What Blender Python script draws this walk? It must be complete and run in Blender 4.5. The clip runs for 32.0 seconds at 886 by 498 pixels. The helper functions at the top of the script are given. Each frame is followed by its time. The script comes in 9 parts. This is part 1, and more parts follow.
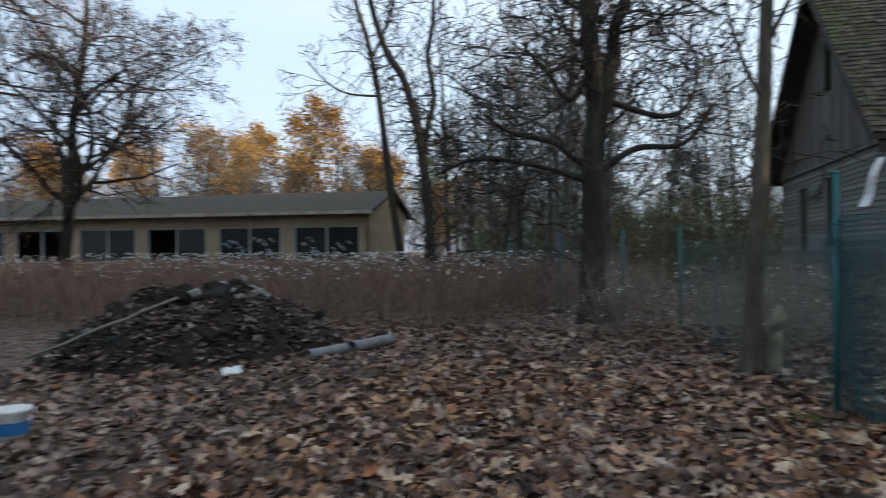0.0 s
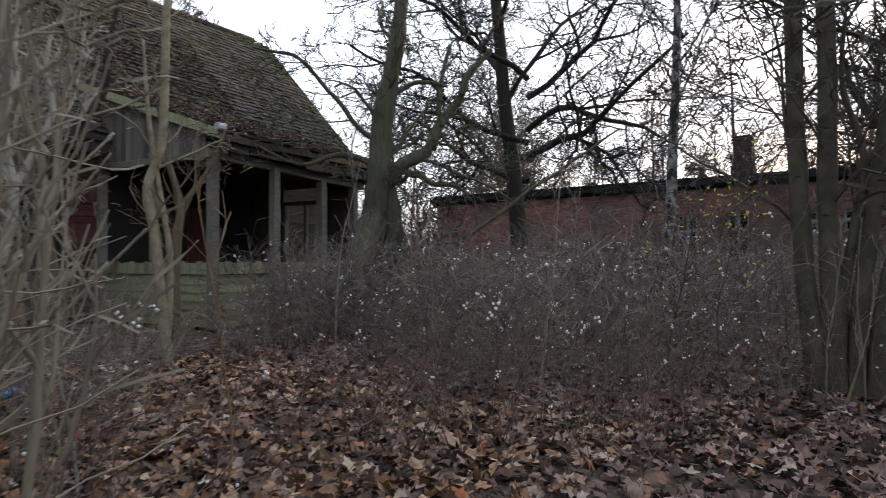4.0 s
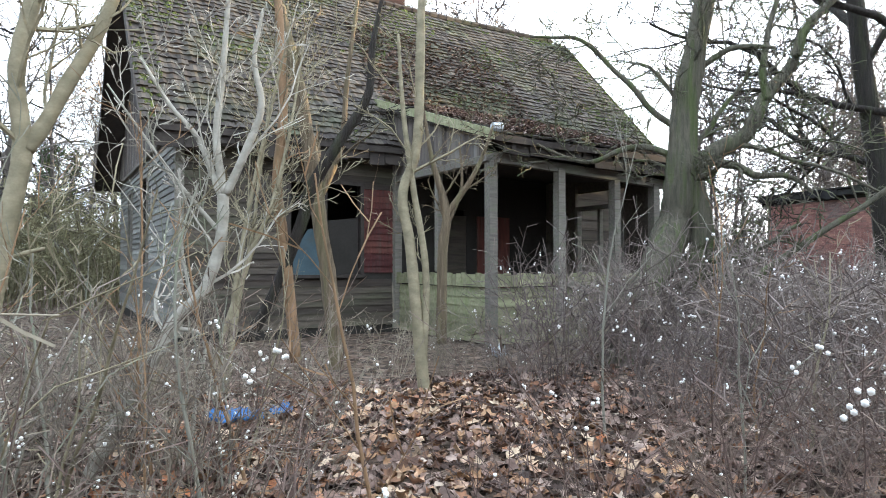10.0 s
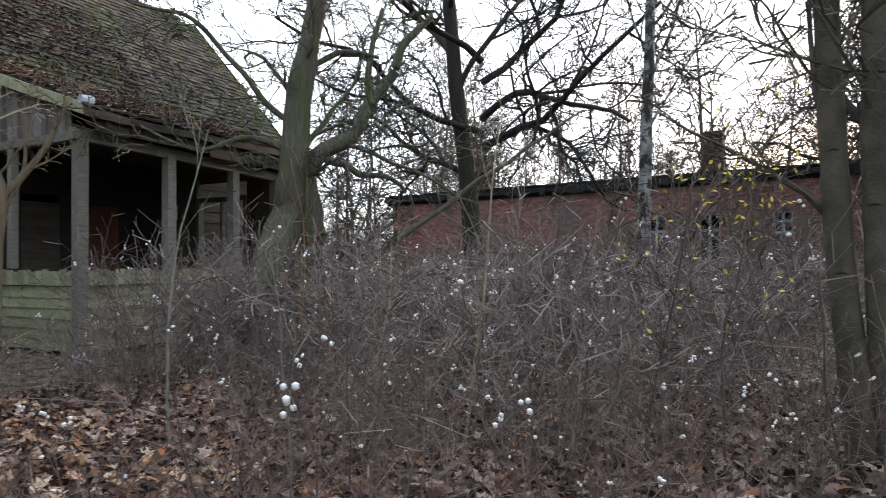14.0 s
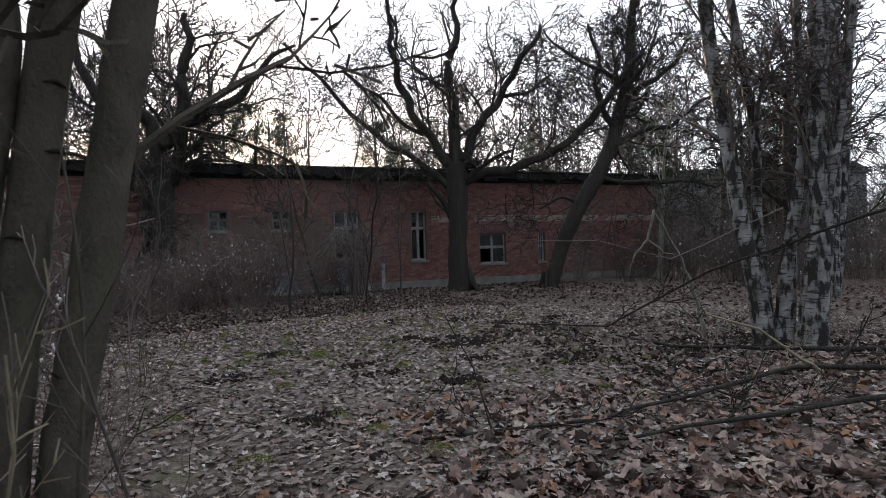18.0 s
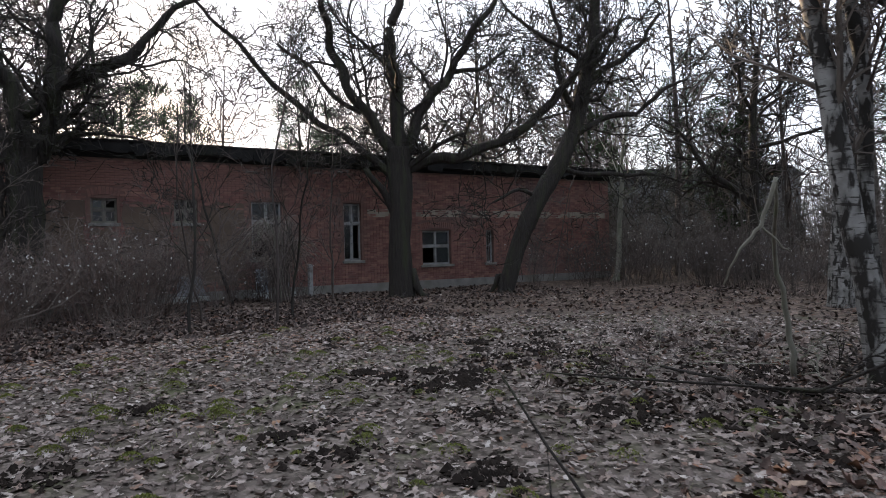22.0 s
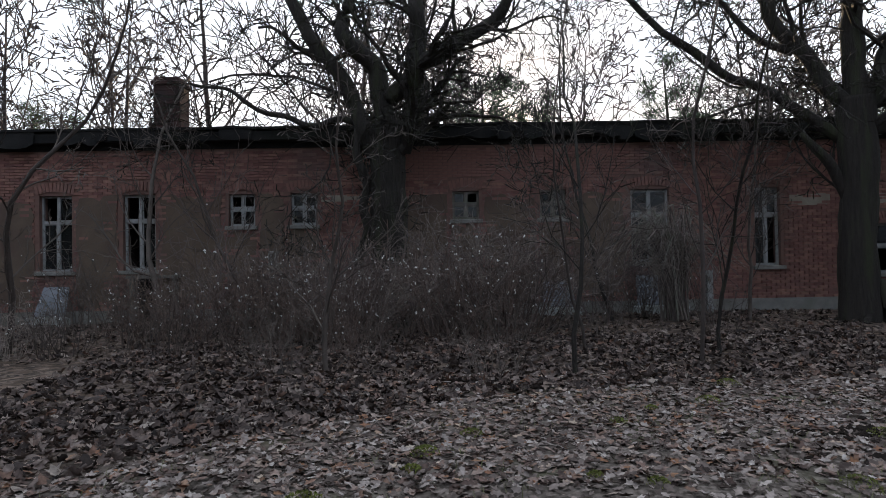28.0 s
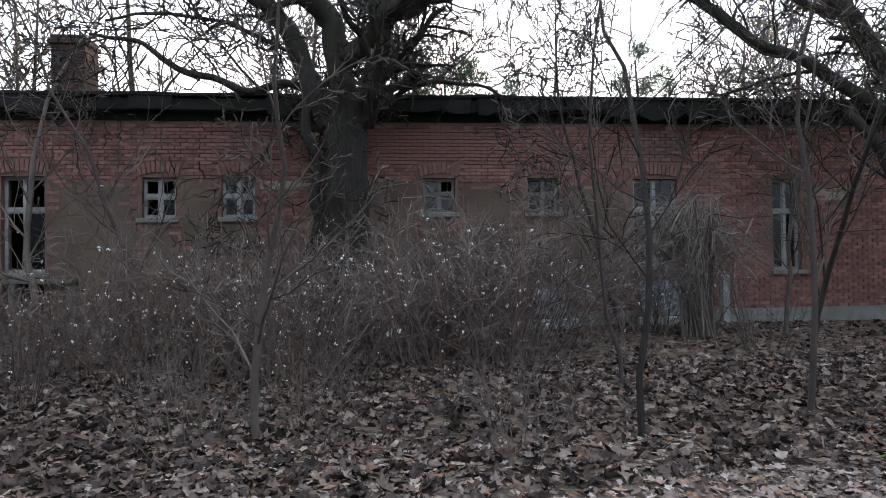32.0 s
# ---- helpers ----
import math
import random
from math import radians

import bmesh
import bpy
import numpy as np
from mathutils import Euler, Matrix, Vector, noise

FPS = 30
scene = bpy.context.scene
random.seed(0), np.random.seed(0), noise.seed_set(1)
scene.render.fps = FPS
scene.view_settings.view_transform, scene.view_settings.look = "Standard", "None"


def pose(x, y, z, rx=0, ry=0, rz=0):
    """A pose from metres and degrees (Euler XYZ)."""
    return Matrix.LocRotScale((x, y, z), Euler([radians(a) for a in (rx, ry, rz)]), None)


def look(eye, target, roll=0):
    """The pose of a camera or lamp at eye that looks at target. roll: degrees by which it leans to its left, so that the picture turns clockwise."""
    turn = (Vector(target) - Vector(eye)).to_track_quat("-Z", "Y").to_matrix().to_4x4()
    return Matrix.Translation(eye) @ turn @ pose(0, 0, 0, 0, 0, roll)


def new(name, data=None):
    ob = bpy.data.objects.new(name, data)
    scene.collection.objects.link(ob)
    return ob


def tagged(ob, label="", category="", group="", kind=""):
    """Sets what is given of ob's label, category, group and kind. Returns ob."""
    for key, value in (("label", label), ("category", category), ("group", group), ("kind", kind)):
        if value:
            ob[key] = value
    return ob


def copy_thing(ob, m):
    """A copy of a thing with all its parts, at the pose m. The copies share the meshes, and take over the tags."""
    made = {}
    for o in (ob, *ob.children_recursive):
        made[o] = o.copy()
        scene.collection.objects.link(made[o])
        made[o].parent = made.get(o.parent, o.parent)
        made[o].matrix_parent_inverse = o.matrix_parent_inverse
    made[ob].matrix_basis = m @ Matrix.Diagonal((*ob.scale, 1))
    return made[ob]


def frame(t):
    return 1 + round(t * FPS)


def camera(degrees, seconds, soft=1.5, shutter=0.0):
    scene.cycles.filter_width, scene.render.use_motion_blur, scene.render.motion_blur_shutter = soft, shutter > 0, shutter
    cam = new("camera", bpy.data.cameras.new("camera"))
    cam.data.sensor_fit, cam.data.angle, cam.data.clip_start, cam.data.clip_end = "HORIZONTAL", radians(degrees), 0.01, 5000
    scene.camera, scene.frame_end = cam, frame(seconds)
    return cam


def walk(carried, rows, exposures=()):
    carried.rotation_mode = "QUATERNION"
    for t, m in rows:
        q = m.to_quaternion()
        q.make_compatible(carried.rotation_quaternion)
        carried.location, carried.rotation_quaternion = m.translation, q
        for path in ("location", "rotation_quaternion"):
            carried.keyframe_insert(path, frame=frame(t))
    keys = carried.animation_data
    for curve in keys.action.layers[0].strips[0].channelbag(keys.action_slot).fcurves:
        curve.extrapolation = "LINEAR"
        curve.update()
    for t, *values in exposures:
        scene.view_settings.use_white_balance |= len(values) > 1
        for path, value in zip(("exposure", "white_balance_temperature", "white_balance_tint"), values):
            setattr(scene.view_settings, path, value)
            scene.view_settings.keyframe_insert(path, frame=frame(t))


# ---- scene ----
cam = camera(69.6, 32.0, soft=0.85, shutter=0.28)
PATH = [
    (0, (4.031, -5.162, 1.486), (-5.271, -8.833, 1.526), -0.39),
    (0.5, (3.597, -4.810, 1.505), (-6.390, -5.322, 1.539), 0.15),
    (1, (3.134, -4.474, 1.499), (-6.520, -1.864, 1.475), 0.36),
    (1.5, (2.676, -4.160, 1.466), (-6.278, 0.294, 1.481), 0.38),
    (2, (2.248, -3.900, 1.442), (-6.375, 1.164, 1.444), 0.55),
    (2.5, (1.844, -3.708, 1.448), (-6.380, 1.980, 1.476), 0.58),
    (4.5, (-0.098, -2.467, 1.455), (-4.760, 6.379, 1.587), -0.12),
    (5, (-0.265, -2.185, 1.460), (-2.968, 7.442, 1.599), 0.26),
    (5.5, (-0.368, -2.003, 1.481), (-0.722, 7.989, 1.652), 0.00),
    (6, (-0.408, -1.855, 1.483), (-0.311, 8.142, 1.678), -0.28),
    (6.5, (-0.452, -1.642, 1.469), (-0.776, 8.351, 1.625), -0.46),
    (7, (-0.567, -1.387, 1.481), (-3.260, 8.243, 1.619), -0.34),
    (7.5, (-0.703, -1.186, 1.514), (-6.222, 7.152, 1.651), -0.43),
    (8, (-0.766, -1.109, 1.536), (-8.071, 5.717, 1.716), -0.62),
    (8.5, (-0.749, -1.153, 1.544), (-8.946, 4.571, 1.756), -0.25),
    (9, (-0.719, -1.230, 1.544), (-9.170, 4.110, 1.803), -0.14),
    (9.5, (-0.717, -1.264, 1.537), (-9.497, 3.515, 1.796), -0.06),
    (10, (-0.735, -1.275, 1.527), (-9.772, 2.998, 1.784), -0.07),
    (10.5, (-0.758, -1.290, 1.517), (-9.964, 2.604, 1.796), -0.27),
    (11, (-0.783, -1.294, 1.510), (-10.104, 2.316, 1.791), -0.21),
    (11.5, (-0.805, -1.268, 1.508), (-10.188, 2.179, 1.763), -0.42),
    (12, (-0.812, -1.204, 1.509), (-10.244, 2.107, 1.766), -0.38),
    (12.5, (-0.779, -1.094, 1.512), (-10.122, 2.464, 1.741), -0.30),
    (13, (-0.698, -0.938, 1.511), (-8.852, 4.846, 1.743), -0.65),
    (13.5, (-0.593, -0.754, 1.511), (-7.185, 6.763, 1.708), -0.56),
    (15.5, (-0.420, 0.066, 1.522), (-4.116, 9.357, 1.609), -0.96),
    (16, (-0.186, 0.514, 1.536), (-2.046, 10.339, 1.607), -1.38),
    (16.5, (-0.058, 0.959, 1.545), (0.698, 10.930, 1.592), -1.94),
    (17, (0.064, 1.390, 1.551), (2.032, 11.194, 1.595), -1.91),
    (17.5, (0.166, 1.790, 1.549), (3.762, 11.121, 1.570), -1.87),
    (18, (0.280, 2.157, 1.539), (4.382, 11.277, 1.557), -1.81),
    (18.5, (0.429, 2.592, 1.532), (4.661, 11.653, 1.551), -1.57),
    (19, (0.607, 3.064, 1.523), (5.432, 11.823, 1.536), -1.42),
    (19.5, (0.756, 3.426, 1.501), (5.974, 11.956, 1.469), -1.60),
    (20, (0.887, 3.832, 1.484), (6.162, 12.327, 1.429), -1.40),
    (20.5, (1.012, 4.278, 1.473), (6.262, 12.788, 1.436), -1.47),
    (21, (1.117, 4.673, 1.464), (6.342, 13.199, 1.459), -1.53),
    (21.5, (1.149, 5.107, 1.457), (6.342, 13.653, 1.446), -1.34),
    (22, (1.206, 5.538, 1.459), (6.376, 14.098, 1.471), -1.41),
    (22.5, (1.277, 6.057, 1.463), (5.924, 14.911, 1.483), -1.36),
    (23, (1.343, 6.520, 1.463), (5.585, 15.576, 1.492), -1.22),
    (23.5, (1.509, 6.936, 1.456), (5.583, 16.068, 1.468), -1.49),
    (24, (1.669, 7.416, 1.467), (4.713, 16.941, 1.532), -1.24),
    (24.5, (1.792, 7.820, 1.467), (3.853, 17.605, 1.561), -1.34),
    (25, (1.934, 8.254, 1.467), (3.206, 18.172, 1.572), -1.45),
    (25.5, (1.944, 8.578, 1.465), (2.672, 18.550, 1.593), -1.14),
    (27.5, (1.550, 9.909, 1.476), (1.771, 19.906, 1.606), -1.26),
    (28, (1.533, 10.295, 1.489), (1.682, 20.293, 1.640), -1.06),
    (28.5, (1.458, 10.649, 1.492), (1.575, 20.647, 1.654), -1.06),
    (29, (1.454, 11.039, 1.490), (1.568, 21.037, 1.632), -1.20),
    (29.5, (1.391, 11.438, 1.487), (1.485, 21.437, 1.612), -1.06),
    (30, (1.321, 11.805, 1.481), (1.421, 21.804, 1.619), -1.08),
    (30.5, (1.276, 12.229, 1.485), (1.417, 22.227, 1.635), -0.94),
    (31, (1.237, 12.599, 1.492), (1.530, 22.594, 1.636), -0.85),
    (31.5, (1.200, 12.947, 1.494), (1.984, 22.915, 1.647), -0.84),
    (32, (1.149, 13.260, 1.495), (2.107, 23.213, 1.656), -0.78),
]
EXPOSURES = [(0.0, 1.8, 5700, 3), (0.4, 2.15, 6000, 6), (0.9, 2.8, 6250, 4), (1.5, 3.05, 6500, 10), (2.0, 3.15, 6500, 12), (3.0, 2.9, 6500, 12), (4.5, 1.95, 6050, 12), (5.1, 1.9, 6050, 12), (5.7, 1.6, 6000, 12), (7.4, 1.55, 6000, 11), (8.0, 2.2, 6000, 11), (8.6, 3.3, 6150, 7),
             (9.1, 3.65, 6000, 6), (9.8, 3.75, 6000, 6), (12.6, 3.85, 6000, 5), (13.0, 3.9, 5850, 3), (13.5, 3.4, 6150, 8), (15.5, 2.25, 6050, 11), (16.1, 2.2, 6050, 11), (16.7, 1.75, 6100, 12), (17.5, 1.97, 6150, 12), (19.5, 2.18, 6150, 13), (26.0, 2.12, 6050, 11), (28.0, 1.9, 6000, 10), (30.0, 2.27, 5950, 10), (31.0, 2.6, 5950, 10), (32.0, 2.85, 6000, 9)]
SKY_STRENGTH, CLOUD_FAR, CLOUD_SUN, SUN_ENERGY = 0.12, (1.8, 2.0, 2.35), (3.1, 3.2, 3.35), 2.5
walk(cam, [(t, look(eye, target, roll)) for t, eye, target, roll in PATH], EXPOSURES)

# ---- sky, sun ----
SUN_AZ, SUN_EL = radians(5), radians(5.0)      # from the +y axis towards +x, and above the horizon
world = bpy.data.worlds.new("sky")
scene.world = world
world.use_nodes = True
wt = world.node_tree
wt.nodes.clear()


def wn(kind, **kw):
    n = wt.nodes.new(kind)
    for k, v in kw.items():
        n.inputs[k].default_value = v
    return n


sky = wt.nodes.new("ShaderNodeTexSky")
sky.sky_type, sky.sun_disc = "NISHITA", False
sky.sun_elevation, sky.sun_rotation = SUN_EL, SUN_AZ
sky.air_density, sky.dust_density, sky.ozone_density = 1.0, 2.0, 1.0
cloud_noise = wn("ShaderNodeTexNoise", Scale=2.2, Detail=6.0, Roughness=0.6)
cloud_map = wn("ShaderNodeMapping")
cloud_map.inputs["Scale"].default_value = (1.0, 1.0, 3.2)
coords = wt.nodes.new("ShaderNodeTexCoord")
ramp = wt.nodes.new("ShaderNodeValToRGB")
ramp.color_ramp.elements[0].position, ramp.color_ramp.elements[1].position = 0.42, 0.62
ramp.color_ramp.elements[0].color, ramp.color_ramp.elements[1].color = (0.8, 0.8, 0.8, 1), (0.97, 0.97, 0.97, 1)
mix = wt.nodes.new("ShaderNodeMix")
mix.data_type = "RGBA"
deck = wt.nodes.new("ShaderNodeMix")                  # the thin cloud is brighter towards the low sun
deck.data_type = "RGBA"
deck.inputs["A"].default_value, deck.inputs["B"].default_value = (*CLOUD_FAR, 1), (*CLOUD_SUN, 1)
axes = wt.nodes.new("ShaderNodeSeparateXYZ")
to_sun = wt.nodes.new("ShaderNodeMapRange")
to_sun.inputs["From Min"].default_value, to_sun.inputs["From Max"].default_value = -1.0, 1.0
wt.links.new(coords.outputs["Generated"], axes.inputs["Vector"])
wt.links.new(axes.outputs["Y"], to_sun.inputs["Value"])
wt.links.new(to_sun.outputs["Result"], deck.inputs["Factor"])
wt.links.new(deck.outputs["Result"], mix.inputs["B"])
bg = wn("ShaderNodeBackground", Strength=SKY_STRENGTH)
wout = wt.nodes.new("ShaderNodeOutputWorld")
wt.links.new(coords.outputs["Generated"], cloud_map.inputs["Vector"])
wt.links.new(cloud_map.outputs["Vector"], cloud_noise.inputs["Vector"])
wt.links.new(cloud_noise.outputs["Fac"], ramp.inputs["Fac"])
wt.links.new(ramp.outputs["Color"], mix.inputs["Factor"])
wt.links.new(sky.outputs["Color"], mix.inputs["A"])
wt.links.new(mix.outputs["Result"], bg.inputs["Color"])
wt.links.new(bg.outputs["Background"], wout.inputs["Surface"])

sun = new("sun", bpy.data.lights.new("sun", "SUN"))
sun.data.energy, sun.data.angle, sun.data.color = SUN_ENERGY, radians(0.6), (1.0, 0.72, 0.42)
sun_dir = Vector((math.sin(SUN_AZ) * math.cos(SUN_EL), math.cos(SUN_AZ) * math.cos(SUN_EL), math.sin(SUN_EL)))
sun.matrix_world = look(sun_dir * 100, (0, 0, 0))


# ---- materials ----
def material(name, dark, light, scale=6.0, rough=0.85, bump=0.3, fine=60.0, stain=None, stain_scale=0.8, stain_amount=0.5,
             island=0.0, per_object=0.0, stretch=(1, 1, 1), metal=0.0, spec=0.3, bump_dist=0.01):
    """A worn surface: two colours mixed by coarse and fine noise, stains of their own shape, and relief."""
    m = bpy.data.materials.new(name)
    m.use_nodes = True
    nt = m.node_tree
    b = nt.nodes["Principled BSDF"]
    b.inputs["Roughness"].default_value, b.inputs["Metallic"].default_value = rough, metal
    b.inputs["Specular IOR Level"].default_value = spec
    tc = nt.nodes.new("ShaderNodeTexCoord")
    mp = nt.nodes.new("ShaderNodeMapping")
    mp.inputs["Scale"].default_value = stretch
    nt.links.new(tc.outputs["Object"], mp.inputs["Vector"])

    def noise_node(s, detail=5.0):
        n = nt.nodes.new("ShaderNodeTexNoise")
        n.inputs["Scale"].default_value, n.inputs["Detail"].default_value = s, detail
        nt.links.new(mp.outputs["Vector"], n.inputs["Vector"])
        return n

    def mixed(a, bb, fac):
        x = nt.nodes.new("ShaderNodeMix")
        x.data_type = "RGBA"
        for sock, val in (("A", a), ("B", bb)):
            if isinstance(val, tuple):
                x.inputs[sock].default_value = (*val, 1)
            else:
                nt.links.new(val, x.inputs[sock])
        nt.links.new(fac, x.inputs["Factor"])
        return x.outputs["Result"]

    def spread(sock, lo, hi, out_lo=0.0, out_hi=1.0):
        r = nt.nodes.new("ShaderNodeMapRange")
        r.inputs["From Min"].default_value, r.inputs["From Max"].default_value = lo, hi
        r.inputs["To Min"].default_value, r.inputs["To Max"].default_value = out_lo, out_hi
        nt.links.new(sock, r.inputs["Value"])
        return r.outputs["Result"]

    coarse, grain = noise_node(scale), noise_node(fine)
    half = nt.nodes.new("ShaderNodeMath")
    half.operation = "MULTIPLY_ADD"
    half.inputs[1].default_value = 0.45
    nt.links.new(grain.outputs["Fac"], half.inputs[0])
    nt.links.new(spread(coarse.outputs["Fac"], 0.3, 0.7, 0.0, 0.55), half.inputs[2])
    colour = mixed(dark, light, half.outputs["Value"])
    if stain:
        colour = mixed(colour, stain, spread(noise_node(stain_scale, 7.0).outputs["Fac"], 0.5, 0.68, 0.0, stain_amount))
    for amount, kind, sock in ((island, "ShaderNodeNewGeometry", "Random Per Island"), (per_object, "ShaderNodeObjectInfo", "Random")):
        if amount:
            src = nt.nodes.new(kind)
            h = nt.nodes.new("ShaderNodeHueSaturation")
            nt.links.new(spread(src.outputs[sock], 0, 1, 1 - amount, 1 + amount), h.inputs["Value"])
            nt.links.new(spread(src.outputs[sock], 0, 1, 0.5 - amount * 0.035, 0.5 + amount * 0.035), h.inputs["Hue"])
            nt.links.new(colour, h.inputs["Color"])
            colour = h.outputs["Color"]
    nt.links.new(colour, b.inputs["Base Color"])
    nt.links.new(spread(coarse.outputs["Fac"], 0.2, 0.8, max(rough - 0.12, 0.05), min(rough + 0.1, 1)), b.inputs["Roughness"])
    if bump:
        bp = nt.nodes.new("ShaderNodeBump")
        bp.inputs["Strength"].default_value, bp.inputs["Distance"].default_value = bump, bump_dist
        nt.links.new(half.outputs["Value"], bp.inputs["Height"])
        nt.links.new(bp.outputs["Normal"], b.inputs["Normal"])
    return m


def scattered(name, stops, rough=0.8, grain=30.0, spec=0.25):
    """Loose pieces: each island takes its own colour out of stops, with a little grain on it."""
    m = bpy.data.materials.new(name)
    m.use_nodes = True
    nt = m.node_tree
    b = nt.nodes["Principled BSDF"]
    b.inputs["Roughness"].default_value, b.inputs["Specular IOR Level"].default_value = rough, spec
    geo = nt.nodes.new("ShaderNodeNewGeometry")
    r = nt.nodes.new("ShaderNodeValToRGB")
    els = r.color_ramp.elements
    while len(els) < len(stops):
        els.new(0.5)
    for e, (p, c) in zip(els, stops):
        e.position, e.color = p, (*c, 1)
    nt.links.new(geo.outputs["Random Per Island"], r.inputs["Fac"])
    n = nt.nodes.new("ShaderNodeTexNoise")
    n.inputs["Scale"].default_value = grain
    tc = nt.nodes.new("ShaderNodeTexCoord")
    nt.links.new(tc.outputs["Object"], n.inputs["Vector"])
    h = nt.nodes.new("ShaderNodeHueSaturation")
    mr = nt.nodes.new("ShaderNodeMapRange")
    mr.inputs["From Min"].default_value, mr.inputs["From Max"].default_value = 0.3, 0.7
    mr.inputs["To Min"].default_value, mr.inputs["To Max"].default_value = 0.7, 1.25
    nt.links.new(n.outputs["Fac"], mr.inputs["Value"])
    nt.links.new(mr.outputs["Result"], h.inputs["Value"])
    nt.links.new(r.outputs["Color"], h.inputs["Color"])
    nt.links.new(h.outputs["Color"], b.inputs["Base Color"])
    return m


def glass(name, tint=(0.55, 0.6, 0.62), rough=0.08):
    m = bpy.data.materials.new(name)
    m.use_nodes = True
    b = m.node_tree.nodes["Principled BSDF"]
    b.inputs["Base Color"].default_value = (*tint, 1)
    b.inputs["Transmission Weight"].default_value = 0.85
    b.inputs["Roughness"].default_value = rough
    return m


def birch_bark(name):
    """White bark with dark dashes across it, and black cracked patches."""
    m = bpy.data.materials.new(name)
    m.use_nodes = True
    nt = m.node_tree
    b = nt.nodes["Principled BSDF"]
    b.inputs["Roughness"].default_value, b.inputs["Specular IOR Level"].default_value = 0.75, 0.25
    tc = nt.nodes.new("ShaderNodeTexCoord")

    def mask(scale, stretch, lo, hi):
        mp, n, r = nt.nodes.new("ShaderNodeMapping"), nt.nodes.new("ShaderNodeTexNoise"), nt.nodes.new("ShaderNodeMapRange")
        mp.inputs["Scale"].default_value = stretch
        n.inputs["Scale"].default_value, n.inputs["Detail"].default_value = scale, 6.0
        r.inputs["From Min"].default_value, r.inputs["From Max"].default_value = lo, hi
        nt.links.new(tc.outputs["Object"], mp.inputs["Vector"])
        nt.links.new(mp.outputs["Vector"], n.inputs["Vector"])
        nt.links.new(n.outputs["Fac"], r.inputs["Value"])
        return r.outputs["Result"]

    def over(a, colour, fac):
        x = nt.nodes.new("ShaderNodeMix")
        x.data_type = "RGBA"
        if isinstance(a, tuple):
            x.inputs["A"].default_value = (*a, 1)
        else:
            nt.links.new(a, x.inputs["A"])
        x.inputs["B"].default_value = (*colour, 1)
        nt.links.new(fac, x.inputs["Factor"])
        return x.outputs["Result"]

    c = over((0.27, 0.262, 0.245), (0.11, 0.103, 0.092), mask(5.0, (1, 1, 1), 0.36, 0.66))
    c = over(c, (0.045, 0.04, 0.035), mask(7.0, (0.7, 0.7, 4.0), 0.55, 0.61))
    dark = mask(6.5, (1.5, 1.5, 0.6), 0.47, 0.56)
    c = over(c, (0.022, 0.019, 0.016), dark)
    nt.links.new(c, b.inputs["Base Color"])
    bp = nt.nodes.new("ShaderNodeBump")
    bp.inputs["Strength"].default_value, bp.inputs["Distance"].default_value = 0.8, 0.02
    nt.links.new(dark, bp.inputs["Height"])
    nt.links.new(bp.outputs["Normal"], b.inputs["Normal"])
    return m


M = {}
M["bark_birch"] = birch_bark("bark_birch")
M["brick"] = material("brick", (0.135, 0.072, 0.06), (0.3, 0.15, 0.12), 5, 0.9, 0.4, 70, (0.125, 0.1, 0.09), 0.45, 0.75, island=0.25)
M["mortar"] = material("mortar", (0.12, 0.07, 0.058), (0.23, 0.135, 0.108), 4, 0.95, 0.3, 50, (0.13, 0.1, 0.083), 0.5, 0.5)
M["render_band"] = material("render_band", (0.22, 0.19, 0.15), (0.4, 0.36, 0.29), 3, 0.9, 0.2, 40, (0.13, 0.09, 0.07), 1.5, 0.75)
M["plaster_old"] = material("plaster_old", (0.075, 0.055, 0.042), (0.175, 0.128, 0.092), 1.5, 0.95, 0.35, 40, (0.1, 0.066, 0.055), 0.9, 0.85)
M["tar"] = material("tar", (0.009, 0.009, 0.010), (0.035, 0.033, 0.031), 2, 0.95, 0.5, 25, (0.035, 0.04, 0.025), 0.7, 0.4, spec=0.1)
M["concrete"] = material("concrete", (0.13, 0.125, 0.115), (0.3, 0.285, 0.26), 3, 0.9, 0.4, 50, (0.12, 0.12, 0.09), 1.0, 0.6)
M["white_paint"] = material("white_paint", (0.17, 0.17, 0.167), (0.42, 0.417, 0.4), 8, 0.6, 0.15, 60, (0.13, 0.12, 0.1), 4, 0.75)
M["old_wood"] = material("old_wood", (0.085, 0.076, 0.064), (0.235, 0.215, 0.185), 3, 0.85, 0.4, 30, (0.13, 0.15, 0.09), 1.2, 0.5, per_object=0.2, stretch=(1, 8, 8))
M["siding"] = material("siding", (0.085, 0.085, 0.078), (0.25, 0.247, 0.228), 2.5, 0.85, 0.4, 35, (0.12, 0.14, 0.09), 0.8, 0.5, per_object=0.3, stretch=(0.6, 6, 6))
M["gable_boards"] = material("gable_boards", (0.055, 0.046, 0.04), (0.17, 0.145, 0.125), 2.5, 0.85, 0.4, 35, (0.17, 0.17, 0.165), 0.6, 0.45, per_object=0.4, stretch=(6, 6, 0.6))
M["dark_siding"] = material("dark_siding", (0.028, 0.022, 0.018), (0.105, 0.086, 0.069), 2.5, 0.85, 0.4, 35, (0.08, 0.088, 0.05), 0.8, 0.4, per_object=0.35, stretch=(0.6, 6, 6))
M["red_boards"] = material("red_boards", (0.04, 0.015, 0.013), (0.13, 0.04, 0.034), 2.5, 0.8, 0.3, 35, (0.08, 0.055, 0.048), 1.5, 0.55, per_object=0.25, stretch=(6, 6, 0.7))
